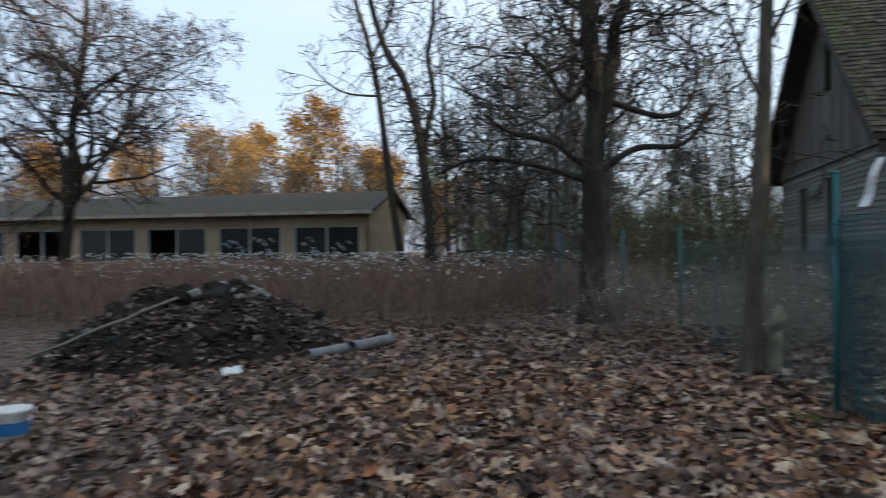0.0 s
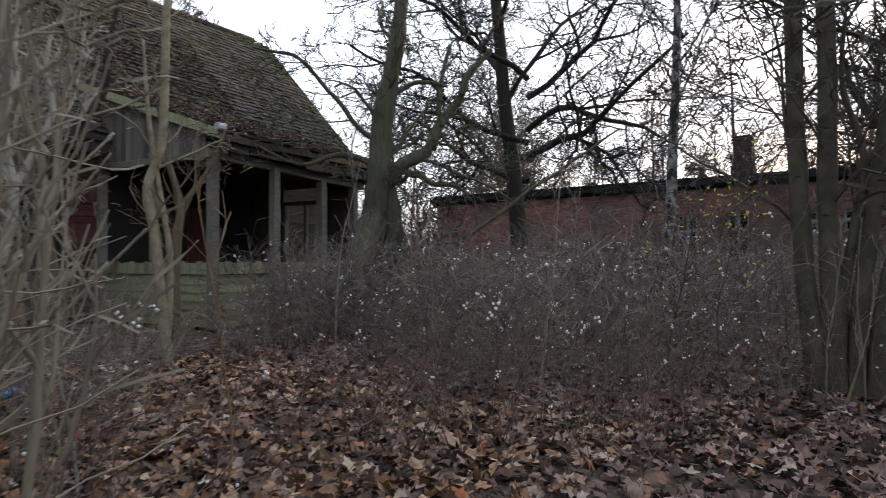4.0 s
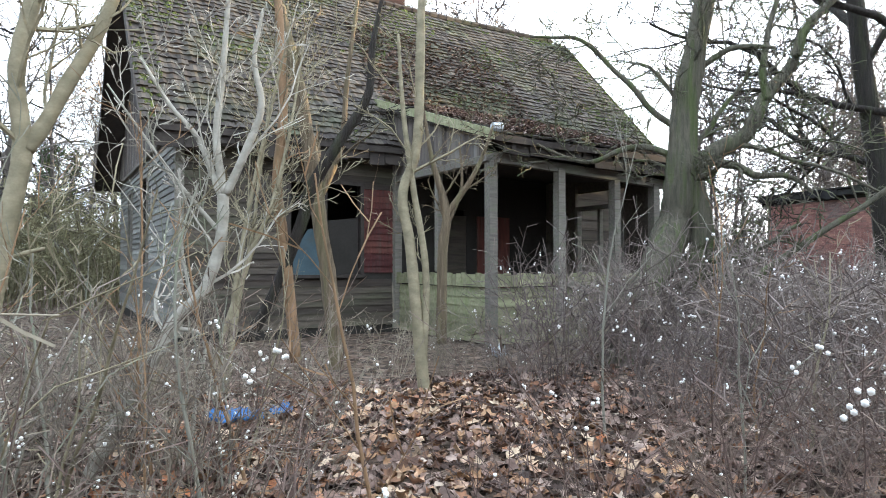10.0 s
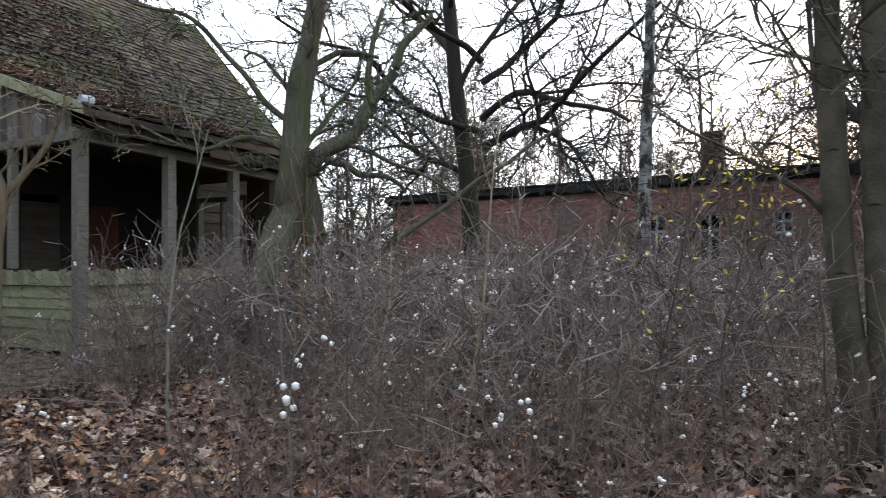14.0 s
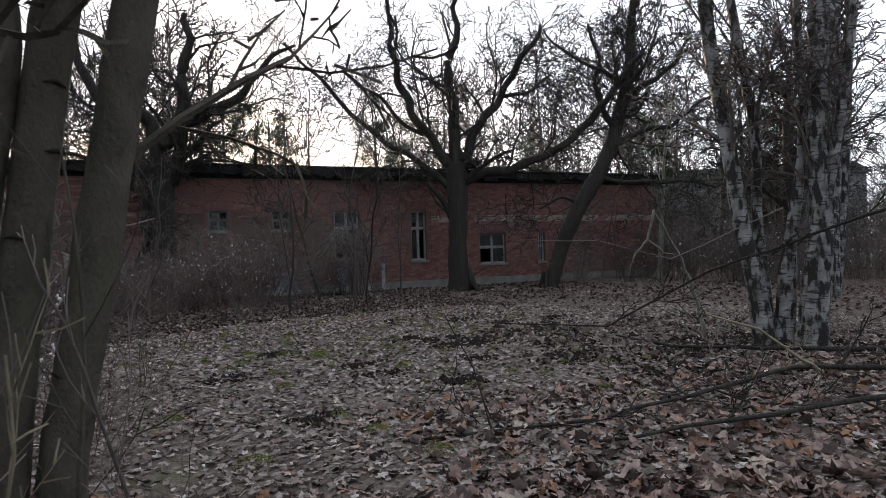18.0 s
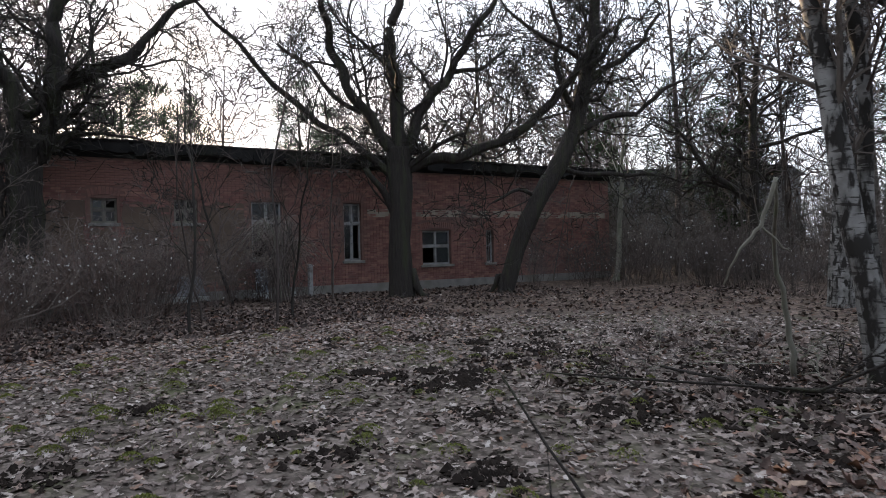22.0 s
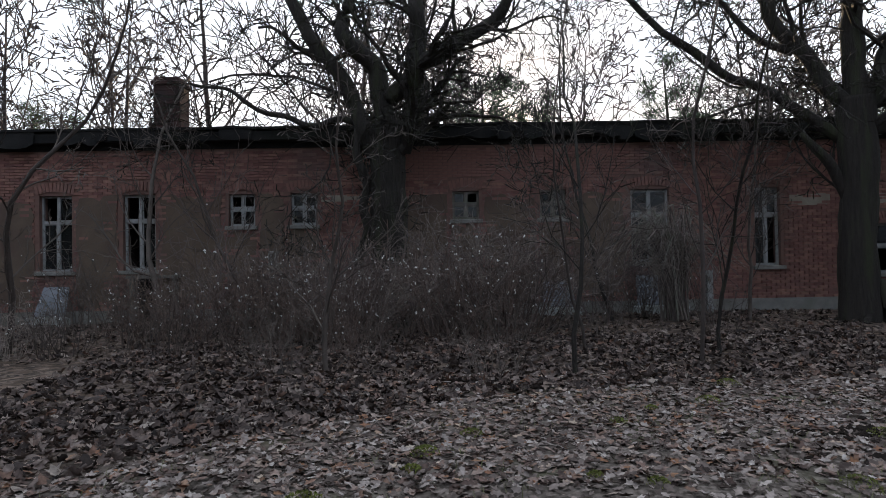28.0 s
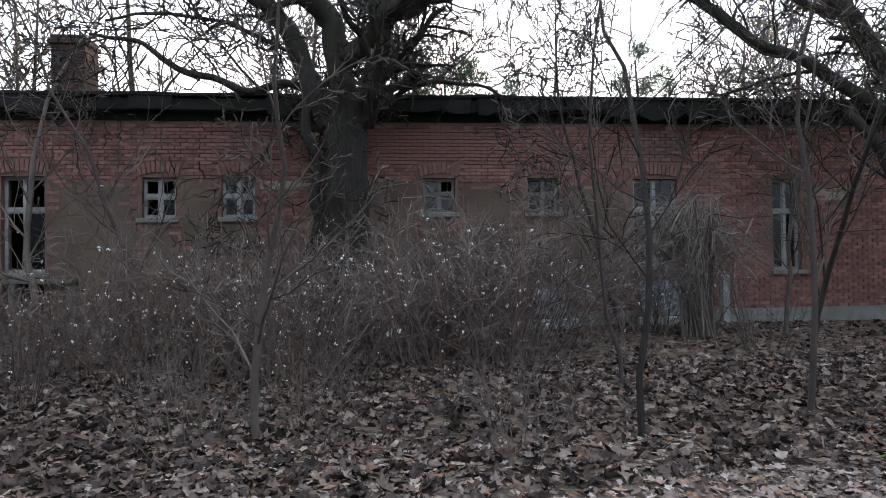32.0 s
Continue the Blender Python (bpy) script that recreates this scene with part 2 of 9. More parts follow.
M["green_boards"] = material("green_boards", (0.12, 0.122, 0.07), (0.31, 0.3, 0.185), 2.5, 0.85, 0.35, 35, (0.15, 0.18, 0.07), 0.9, 0.6, per_object=0.28, stretch=(0.7, 6, 6))
M["roof_tile"] = material("roof_tile", (0.02, 0.017, 0.015), (0.062, 0.05, 0.042), 4, 0.9, 0.4, 40, (0.032, 0.04, 0.015), 0.55, 0.6, island=0.5, per_object=0.4)
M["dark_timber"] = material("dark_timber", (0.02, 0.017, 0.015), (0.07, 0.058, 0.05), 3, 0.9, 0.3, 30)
# near-black: the shade of porch and rooms is put into this colour
M["interior_shade"] = material("interior_shade", (0.018, 0.016, 0.014), (0.046, 0.041, 0.036), 1.5, 0.95, 0.2, 30)
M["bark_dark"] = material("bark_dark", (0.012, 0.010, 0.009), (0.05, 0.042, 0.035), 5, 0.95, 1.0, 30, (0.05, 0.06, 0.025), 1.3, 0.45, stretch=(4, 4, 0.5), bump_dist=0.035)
M["bark_moss"] = material("bark_moss", (0.03, 0.028, 0.019), (0.15, 0.137, 0.1), 5, 0.95, 1.0, 30, (0.07, 0.1, 0.025), 1.6, 0.65, stretch=(4, 4, 0.5), bump_dist=0.035)
# brick darkened in colour so the backlit chimney stands as a silhouette
M["chimney_brick"] = material("chimney_brick", (0.022, 0.013, 0.011), (0.07, 0.036, 0.03), 5, 0.95, 0.4, 60, (0.035, 0.03, 0.028), 1.2, 0.8)
M["bark_grey"] = material("bark_grey", (0.12, 0.115, 0.09), (0.27, 0.26, 0.21), 4, 0.9, 0.5, 30, (0.12, 0.15, 0.08), 1.5, 0.5, stretch=(2, 2, 0.8), bump_dist=0.015)
M["bark_maple"] = material("bark_maple", (0.024, 0.02, 0.015), (0.125, 0.11, 0.082), 5, 0.92, 1.0, 45, (0.05, 0.054, 0.024), 1.8, 0.5, stretch=(1.4, 1.4, 1.0), bump_dist=0.02)
M["bark_pale"] = material("bark_pale", (0.13, 0.112, 0.07), (0.33, 0.29, 0.195), 5, 0.85, 0.5, 30, (0.12, 0.105, 0.065), 3, 0.5, stretch=(1.5, 1.5, 2.2), bump_dist=0.008)
M["bark_straw"] = material("bark_straw", (0.15, 0.128, 0.09), (0.36, 0.31, 0.235), 4, 0.85, 0.4, 40, (0.13, 0.12, 0.075), 2, 0.55, stretch=(2, 2, 0.7))
M["bark_warm"] = material("bark_warm", (0.13, 0.078, 0.042), (0.33, 0.21, 0.12), 5, 0.85, 0.5, 40, (0.1, 0.08, 0.045), 3, 0.6, stretch=(2, 2, 0.7), bump_dist=0.012)
M["bark_white"] = material("bark_white", (0.2, 0.185, 0.15), (0.46, 0.43, 0.37), 5, 0.85, 0.5, 30, (0.15, 0.135, 0.1), 3, 0.55, stretch=(1.5, 1.5, 2.0), bump_dist=0.008)
M["bark_brown"] = material("bark_brown", (0.035, 0.026, 0.018), (0.23, 0.178, 0.115), 7, 0.9, 0.9, 30, (0.13, 0.13, 0.06), 2, 0.5, stretch=(3.5, 3.5, 0.35), bump_dist=0.02)
M["twig"] = material("twig", (0.085, 0.068, 0.06), (0.255, 0.208, 0.182), 3, 0.9, 0, 20, per_object=0.35)
M["far_twig"] = material("far_twig", (0.05, 0.044, 0.038), (0.145, 0.128, 0.112), 3, 0.9, 0, 20, per_object=0.3)
M["roof_moss"] = material("roof_moss", (0.024, 0.033, 0.009), (0.082, 0.1, 0.025), 5, 0.95, 0.6, 40, island=0.35, bump_dist=0.02)
M["twig_dark"] = material("twig_dark", (0.045, 0.037, 0.032), (0.13, 0.105, 0.09), 3, 0.9, 0, 20, per_object=0.3)
M["twig_warm"] = material("twig_warm", (0.11, 0.092, 0.07), (0.3, 0.255, 0.2), 3, 0.9, 0, 20, per_object=0.4)
M["twig_shoot"] = material("twig_shoot", (0.06, 0.042, 0.034), (0.2, 0.142, 0.115), 3, 0.85, 0, 20, per_object=0.35)
M["grimy_glass"] = glass("grimy_glass", (0.05, 0.065, 0.07), 0.25)
M["twig_russet"] = material("twig_russet", (0.09, 0.058, 0.046), (0.24, 0.165, 0.128), 0.6, 0.9, 0, 12, island=0.3)
M["twig_olive"] = material("twig_olive", (0.085, 0.08, 0.045), (0.22, 0.205, 0.12), 0.6, 0.9, 0, 12, island=0.3)
M["berry"] = material("berry", (0.7, 0.69, 0.66), (0.86, 0.85, 0.82), 20, 0.5, 0, 60, island=0.06)
M["needles"] = material("needles", (0.022, 0.035, 0.016), (0.065, 0.09, 0.04), 2, 0.9, 0, 20, island=0.35)
M["gold_leaf"] = material("gold_leaf", (0.2, 0.1, 0.016), (0.42, 0.235, 0.04), 0.3, 0.85, 0, 8, (0.085, 0.075, 0.02), 0.2, 0.8, island=0.35)
M["yellow_leaf"] = material("yellow_leaf", (0.4, 0.3, 0.03), (0.6, 0.5, 0.08), 4, 0.8, 0, 20)
M["dry_leaf"] = material("dry_leaf", (0.16, 0.085, 0.045), (0.3, 0.17, 0.1), 1, 0.9, 0, 8, island=0.3)
M["green_post"] = material("green_post", (0.007, 0.066, 0.073), (0.015, 0.125, 0.135), 4, 0.5, 0.15, 60, (0.04, 0.05, 0.045), 3, 0.4, spec=0.35)
M["wire"] = material("wire", (0.012, 0.05, 0.055), (0.03, 0.095, 0.105), 8, 0.5, 0, 60)
M["soil"] = material("soil", (0.009, 0.0075, 0.0065), (0.036, 0.028, 0.023), 3, 0.98, 0.8, 18, bump_dist=0.03, spec=0.05)
M["moss"] = material("moss", (0.05, 0.06, 0.012), (0.18, 0.19, 0.045), 6, 0.95, 0.8, 60, island=0.35, bump_dist=0.02)
M["plaster"] = material("plaster", (0.2, 0.155, 0.1), (0.43, 0.34, 0.225), 1.2, 0.9, 0.2, 30, (0.26, 0.22, 0.17), 0.7, 0.5)
M["blue_plastic"] = material("blue_plastic", (0.02, 0.085, 0.24), (0.05, 0.17, 0.38), 6, 0.45, 0.2, 40)
M["white_plastic"] = material("white_plastic", (0.6, 0.6, 0.6), (0.78, 0.78, 0.76), 6, 0.5, 0.1, 40, (0.4, 0.38, 0.33), 5, 0.4)
M["pipe_grey"] = material("pipe_grey", (0.12, 0.12, 0.135), (0.22, 0.22, 0.245), 5, 0.6, 0.1, 40, (0.12, 0.1, 0.08), 3, 0.5)
M["pale_sheet"] = material("pale_sheet", (0.32, 0.35, 0.38), (0.5, 0.54, 0.58), 3, 0.8, 0.1, 30, (0.2, 0.2, 0.18), 2, 0.5)
M["cover_sheet"] = material("cover_sheet", (0.14, 0.15, 0.165), (0.29, 0.305, 0.33), 3, 0.85, 0.2, 30, (0.1, 0.1, 0.09), 2, 0.6)
M["blue_board"] = material("blue_board", (0.03, 0.05, 0.062), (0.075, 0.115, 0.135), 3, 0.8, 0.1, 30, (0.06, 0.065, 0.06), 2, 0.6)
M["far_wall"] = material("far_wall", (0.2, 0.21, 0.22), (0.34, 0.35, 0.36), 0.6, 0.9, 0.1, 12, (0.16, 0.16, 0.15), 0.3, 0.5)
M["rust"] = material("rust", (0.09, 0.04, 0.02), (0.2, 0.1, 0.05), 20, 0.9, 0.3, 80)
M["concrete_pale"] = material("concrete_pale", (0.26, 0.275, 0.26), (0.48, 0.5, 0.47), 4, 0.9, 0.3, 60, (0.2, 0.2, 0.16), 2.5, 0.55)
M["felt"] = material("felt", (0.022, 0.017, 0.013), (0.085, 0.064, 0.048), 2.2, 0.9, 0.8, 14, (0.05, 0.055, 0.024), 0.7, 0.75)
M["grass"] = material("grass", (0.07, 0.08, 0.03), (0.2, 0.19, 0.1), 2, 0.9, 0, 20, island=0.3)
M["litter"] = scattered("litter", [(0.0, (0.03, 0.02, 0.016)), (0.28, (0.09, 0.06, 0.049)), (0.53, (0.185, 0.121, 0.097)), (0.75, (0.3, 0.226, 0.187)),
                                   (0.86, (0.2, 0.1, 0.06)), (0.92, (0.25, 0.13, 0.07)), (1.0, (0.42, 0.35, 0.28))])
M["warm_litter"] = scattered("warm_litter", [(0.0, (0.06, 0.032, 0.022)), (0.35, (0.17, 0.09, 0.05)), (0.6, (0.31, 0.185, 0.1)), (0.82, (0.45, 0.35, 0.25)), (1.0, (0.3, 0.11, 0.045))])
# litter again, darkened in colour to dim the ground towards the brick wall
M["dimmed_litter"] = scattered("dimmed_litter", [(0.0, (0.018, 0.013, 0.011)), (0.35, (0.055, 0.04, 0.034)), (0.62, (0.12, 0.088, 0.074)), (0.82, (0.21, 0.165, 0.142)), (0.9, (0.12, 0.062, 0.04)), (1.0, (0.3, 0.255, 0.215))])
M["roof_litter"] = scattered("roof_litter", [(0.0, (0.04, 0.026, 0.022)), (0.4, (0.1, 0.062, 0.05)), (0.75, (0.17, 0.115, 0.095)), (1.0, (0.25, 0.19, 0.165))])
M["grey_litter"] = scattered("grey_litter", [(0.0, (0.07, 0.052, 0.043)), (0.3, (0.15, 0.117, 0.1)), (0.55, (0.235, 0.192, 0.168)), (0.78, (0.34, 0.29, 0.258)),
                                             (0.88, (0.17, 0.1, 0.068)), (1.0, (0.46, 0.415, 0.375))])


# ---- mesh tools ----
class Builder:
    """Collects boxes, tubes and loose faces into one mesh."""

    def __init__(self):
        self.v, self.f = [], []

    def add(self, verts, faces):
        n = len(self.v)
        self.v.extend(tuple(map(float, p)) for p in verts)
        self.f.extend(tuple(i + n for i in face) for face in faces)
        return self

    def box(self, x0, y0, z0, x1, y1, z1, bevel=0.0):
        if bevel:
            c = bevel
            pts, xs, ys = [], (x0, x1), (y0, y1)
            for z, k in ((z0, c), (z0 + c, 0), (z1 - c, 0), (z1, c)):
                pts += [(x0 + k, y0 + k, z), (x1 - k, y0 + k, z), (x1 - k, y1 - k, z), (x0 + k, y1 - k, z)]
            faces = [(3, 2, 1, 0), (12, 13, 14, 15)]
            for r in range(3):
                for i in range(4):
                    j = (i + 1) % 4
                    faces.append((4 * r + i, 4 * r + j, 4 * r + 4 + j, 4 * r + 4 + i))
            return self.add(pts, faces)
        p = [(x0, y0, z0), (x1, y0, z0), (x1, y1, z0), (x0, y1, z0), (x0, y0, z1), (x1, y0, z1), (x1, y1, z1), (x0, y1, z1)]
        return self.add(p, [(3, 2, 1, 0), (4, 5, 6, 7), (0, 1, 5, 4), (1, 2, 6, 5), (2, 3, 7, 6), (3, 0, 4, 7)])

    def tube(self, pts, radii, sides=6, cap=True):
        pts = [Vector(p) for p in pts]
        n0 = len(self.v)
        up = Vector((0.31, 0.17, 0.94))
        if sides == 2:                                 # the thinnest twigs: a tapering blade
            turn = n0 * 1.7
            for i, p in enumerate(pts):
                d = pts[min(i + 1, len(pts) - 1)] - pts[max(i - 1, 0)]
                d = d.normalized() if d.length > 1e-9 else Vector((0, 0, 1))
                a = d.orthogonal().normalized()
                a = (a * math.cos(turn) + d.cross(a) * math.sin(turn)) * radii[i] * 1.25
                self.v += [tuple(p - a), tuple(p + a)]
            self.f += [(n0 + 2 * i, n0 + 2 * i + 1, n0 + 2 * i + 3, n0 + 2 * i + 2) for i in range(len(pts) - 1)]
            return self
        for i, p in enumerate(pts):
            d = (pts[min(i + 1, len(pts) - 1)] - pts[max(i - 1, 0)])
            d = d.normalized() if d.length > 1e-9 else Vector((0, 0, 1))
            a = d.cross(up)
            a = a.normalized() if a.length > 1e-3 else d.orthogonal().normalized()
            b = d.cross(a)
            for s in range(sides):
                t = 2 * math.pi * s / sides
                self.v.append(tuple(p + (a * math.cos(t) + b * math.sin(t)) * radii[i]))
        for i in range(len(pts) - 1):
            for s in range(sides):
                q = (s + 1) % sides
                self.f.append((n0 + i * sides + s, n0 + i * sides + q, n0 + (i + 1) * sides + q, n0 + (i + 1) * sides + s))
        if cap:
            self.f.append(tuple(n0 + s for s in reversed(range(sides))))
            self.f.append(tuple(n0 + (len(pts) - 1) * sides + s for s in range(sides)))
        return self

    def prism(self, outline, axis, lo, hi):
        """A flat outline of (a, b) points, thickened along one axis (0, 1 or 2)."""
        def put(a, b, c):
            return {0: (c, a, b), 1: (a, c, b), 2: (a, b, c)}[axis]
        n = len(outline)
        return self.add([put(a, b, lo) for a, b in outline] + [put(a, b, hi) for a, b in outline],
                        [tuple(reversed(range(n))), tuple(range(n, 2 * n))] + [(i, (i + 1) % n, n + (i + 1) % n, n + i) for i in range(n)])

    def mesh(self, name, mat, smooth=False):
        me = bpy.data.meshes.new(name)
        me.from_pydata(self.v, [], self.f)
        me.materials.append(mat)
        if smooth:
            me.polygons.foreach_set("use_smooth", [True] * len(me.polygons))
        me.update()
        return me


def part(name, made, mat, parent, label="", smooth=False):
    """One mesh object under a thing or under a part; made is a Builder or a mesh."""
    ob = new(name, made.mesh(name, mat, smooth) if isinstance(made, Builder) else made)
    ob.parent = parent
    return tagged(ob, label)


def thing(name, where, label, category, group="", kind=""):
    ob = new(name)
    ob.empty_display_size = 0.2
    ob.matrix_world = where
    return tagged(ob, label, category, group, kind)


def structure(name, made, mat, label="", category="", smooth=False):
    ob = new(name, made.mesh(name, mat, smooth))
    return tagged(ob, label, category, "", "structure")


def lumps(x, y):
    """Height of the ground."""
    h = 0.05 * noise.noise((x * 0.35, y * 0.35, 1.7)) + 0.025 * noise.noise((x * 1.3, y * 1.3, 4.1)) + 0.012 * noise.noise((x * 4.0, y * 4.0, 9.3))
    return h


# ---- ground ----
def steps(lo, hi, fine, far):
    mid = list(np.arange(lo, hi + 0.01, fine))
    out, d, x = [], fine, hi
    while x < far:
        d *= 1.35
        x += d
        out.append(x)
    low, d, x = [], fine, lo
    while x > -far:
        d *= 1.35
        x -= d
        low.append(x)
    return low[::-1] + mid + out


def ground_material():
    m = bpy.data.materials.new("leaf_strewn_ground")
    m.use_nodes = True
    nt = m.node_tree
    b = nt.nodes["Principled BSDF"]
    b.inputs["Roughness"].default_value, b.inputs["Specular IOR Level"].default_value = 0.95, 0.15
    tc = nt.nodes.new("ShaderNodeTexCoord")

    def link(a, c):
        nt.links.new(a, c)

    def voro(scale, rnd):
        v = nt.nodes.new("ShaderNodeTexVoronoi")
        v.inputs["Scale"].default_value, v.inputs["Randomness"].default_value = scale, rnd
        link(tc.outputs["Object"], v.inputs["Vector"])
        return v

    def noise_of(scale, detail=4.0):
        n = nt.nodes.new("ShaderNodeTexNoise")
        n.inputs["Scale"].default_value, n.inputs["Detail"].default_value = scale, detail
        link(tc.outputs["Object"], n.inputs["Vector"])
        return n.outputs["Fac"]

    def ramped(fac, stops):
        r = nt.nodes.new("ShaderNodeValToRGB")
        els = r.color_ramp.elements
        while len(els) < len(stops):
            els.new(0.5)
        for e, (p, c) in zip(els, stops):
            e.position, e.color = p, (*c, 1)
        link(fac, r.inputs["Fac"])
        return r.outputs["Color"]

    def mixed(a, c, fac):
        x = nt.nodes.new("ShaderNodeMix")
        x.data_type = "RGBA"
        link(a, x.inputs["A"])
        link(c, x.inputs["B"])
        link(fac, x.inputs["Factor"])
        return x.outputs["Result"]

    def mapped(sock, a, c, d=0.0, e=1.0):
        r = nt.nodes.new("ShaderNodeMapRange")
        for k, v in zip(("From Min", "From Max", "To Min", "To Max"), (a, c, d, e)):
            r.inputs[k].default_value = v
        link(sock, r.inputs["Value"])
        return r.outputs["Result"]

    v1, v2 = voro(8.0, 1.0), voro(15.0, 1.0)
    sep1, sep2 = nt.nodes.new("ShaderNodeSeparateColor"), nt.nodes.new("ShaderNodeSeparateColor")
    link(v1.outputs["Color"], sep1.inputs["Color"])
    link(v2.outputs["Color"], sep2.inputs["Color"])
    brown = ramped(sep1.outputs["Red"], [(0.0, (0.022, 0.016, 0.012)), (0.4, (0.07, 0.048, 0.034)), (0.75, (0.14, 0.098, 0.072)), (1.0, (0.22, 0.165, 0.13))])
    small = ramped(sep2.outputs["Red"], [(0.0, (0.02, 0.016, 0.013)), (0.5, (0.08, 0.059, 0.045)), (1.0, (0.2, 0.155, 0.125))])
    litter = mixed(brown, small, mapped(noise_of(3.0), 0.4, 0.6))
    lawn = mixed(ramped(noise_of(9.0, 8.0), [(0.25, (0.034, 0.028, 0.022)), (0.5, (0.1, 0.083, 0.068)), (0.75, (0.19, 0.162, 0.14))]),
                 ramped(sep2.outputs["Green"], [(0.0, (0.05, 0.04, 0.032)), (1.0, (0.23, 0.192, 0.165))]), mapped(noise_of(20.0), 0.4, 0.6))
    lawn = mixed(lawn, ramped(noise_of(30.0), [(0.3, (0.05, 0.065, 0.02)), (0.7, (0.13, 0.15, 0.05))]), mapped(noise_of(1.1, 6.0), 0.55, 0.68, 0.0, 0.5))
    lawn = mixed(lawn, ramped(noise_of(25.0), [(0.3, (0.018, 0.015, 0.012)), (0.7, (0.055, 0.044, 0.036))]), mapped(noise_of(1.7, 8.0), 0.56, 0.66, 0.0, 0.8))
    mp = nt.nodes.new("ShaderNodeMapping")
    mp.inputs["Location"].default_value, mp.inputs["Scale"].default_value = (-5.2 / 8.2, -11.4 / 6.8, 0), (1 / 8.2, 1 / 6.8, 0)
    link(tc.outputs["Object"], mp.inputs["Vector"])
    ln = nt.nodes.new("ShaderNodeVectorMath")
    ln.operation = "LENGTH"
    link(mp.outputs["Vector"], ln.inputs[0])
    edge = nt.nodes.new("ShaderNodeMath")
    edge.operation = "MULTIPLY_ADD"
    edge.inputs[1].default_value = 0.7
    link(noise_of(0.8, 6.0), edge.inputs[0])
    link(ln.outputs["Value"], edge.inputs[2])
    link(mixed(lawn, litter, mapped(edge.outputs["Value"], 1.1, 1.5)), b.inputs["Base Color"])
    bp = nt.nodes.new("ShaderNodeBump")
    bp.inputs["Strength"].default_value, bp.inputs["Distance"].default_value = 0.9, 0.04
    link(sep1.outputs["Blue"], bp.inputs["Height"])
    bp2 = nt.nodes.new("ShaderNodeBump")
    bp2.inputs["Strength"].default_value, bp2.inputs["Distance"].default_value = 0.7, 0.03
    link(sep2.outputs["Blue"], bp2.inputs["Height"])
    link(bp.outputs["Normal"], bp2.inputs["Normal"])
    link(bp2.outputs["Normal"], b.inputs["Normal"])
    return m


gx, gy = steps(-16, 16, 0.22, 3000), steps(-16, 28, 0.22, 3000)
gb = Builder()
nx = len(gx)
for y in gy:
    for x in gx:
        far = max(abs(x) - 40, abs(y - 5) - 45, 0)
        gb.v.append((x, y, lumps(x, y) if far < 20 else 0.0))
gb.f = [(j * nx + i, j * nx + i + 1, (j + 1) * nx + i + 1, (j + 1) * nx + i) for j in range(len(gy) - 1) for i in range(nx - 1)]
structure("ground", gb, ground_material(), "uneven ground strewn with brown autumn leaves and thin grass", "ground", smooth=True)

# ---- long brick building ----
WY, WX0, WX1, EAVE = 26.92, -22.5, 23.2, 4.45
OPEN = [(-8.66, -7.82, 1.33, 3.3, "tall"), (-6.51, -5.67, 1.33, 3.3, "tall"), (-3.77, -3.09, 2.43, 3.27, "small"), (-2.17, -1.49, 2.43, 3.27, "small"),
        (2.05, 2.75, 2.5, 3.25, "small"), (4.34, 5.04, 2.5, 3.25, "small"), (6.73, 7.75, 1.3, 3.22, "tall"), (10, 10.68, 1.15, 3.22, "slim"),
        (13.2, 14.5, 0.9, 2.22, "wide"), (16.18, 16.56, 0.9, 2.22, "slot")]
CELLAR = (-6.49, -5.69, 0.0, 1.12)
BAND = [(10.92, 12, 2.72, 3.03), (12.95, 15, 2.74, 3.01), (15.3, 18.2, 2.73, 3.0), (18.6, 22.9, 2.72, 2.99), (-1.37, -0.34, 3.02, 3.19)]
PLASTER = [(-7.67, -6.67, 0.4, 3.22), (-5.52, -3.92, 0.4, 3.24), (-2.97, -2.32, 0.4, 3.2), (-0.13, 1.87, 0.45, 3.1), (2.9, 4.19, 0.45, 3.1), (5.16, 6.55, 0.45, 3.1), (-10.87, -8.82, 0.4, 3.15), (-3.82, -3.02, 0.4, 2.3), (-2.22, -1.42, 0.4, 2.3), (1.98, 2.8, 0.45, 2.35), (4.29, 5.09, 0.45, 2.35)]
brick_house = thing("brick_building", pose(0, WY, 0), "long single-storey derelict red brick building with a tarred flat roof edge", "building")


def solid_wall(b, x0, x1, z0, z1, y0, y1, holes):
    """A wall along x from boxes, leaving the holes open."""
    cuts = sorted({x0, x1, *[h[0] for h in holes], *[h[1] for h in holes]})
    for a, c in zip(cuts, cuts[1:]):
        col = sorted((h[2], h[3]) for h in holes if h[0] <= a + 1e-6 and h[1] >= c - 1e-6)
        z = z0
        for lo, hi in col:
            if lo > z:
                b.box(a, y0, z, c, y1, lo)
            z = hi
        if z < z1:
            b.box(a, y0, z, c, y1, z1)


holes = [o[:4] for o in OPEN] + [CELLAR]
wb = Builder()
solid_wall(wb, WX0, WX1, 0.3, EAVE, 0.02, 0.4, holes)
wb.box(WX0, 0.4, -0.2, WX0 + 0.38, 12.0, EAVE)
wb.box(WX1 - 0.38, 0.4, -0.2, WX1, 12.0, EAVE)
wb.box(WX0, 12.0, -0.2, WX1, 12.4, EAVE)
part("wall", wb, M["mortar"], brick_house, "weathered mortar wall core")
pb = Builder()
solid_wall(pb, WX0, WX1, -0.3, 0.3, -0.03, 0.4, [CELLAR])
part("plinth", pb, M["concrete"], brick_house, "grey concrete plinth")
fb = Builder()
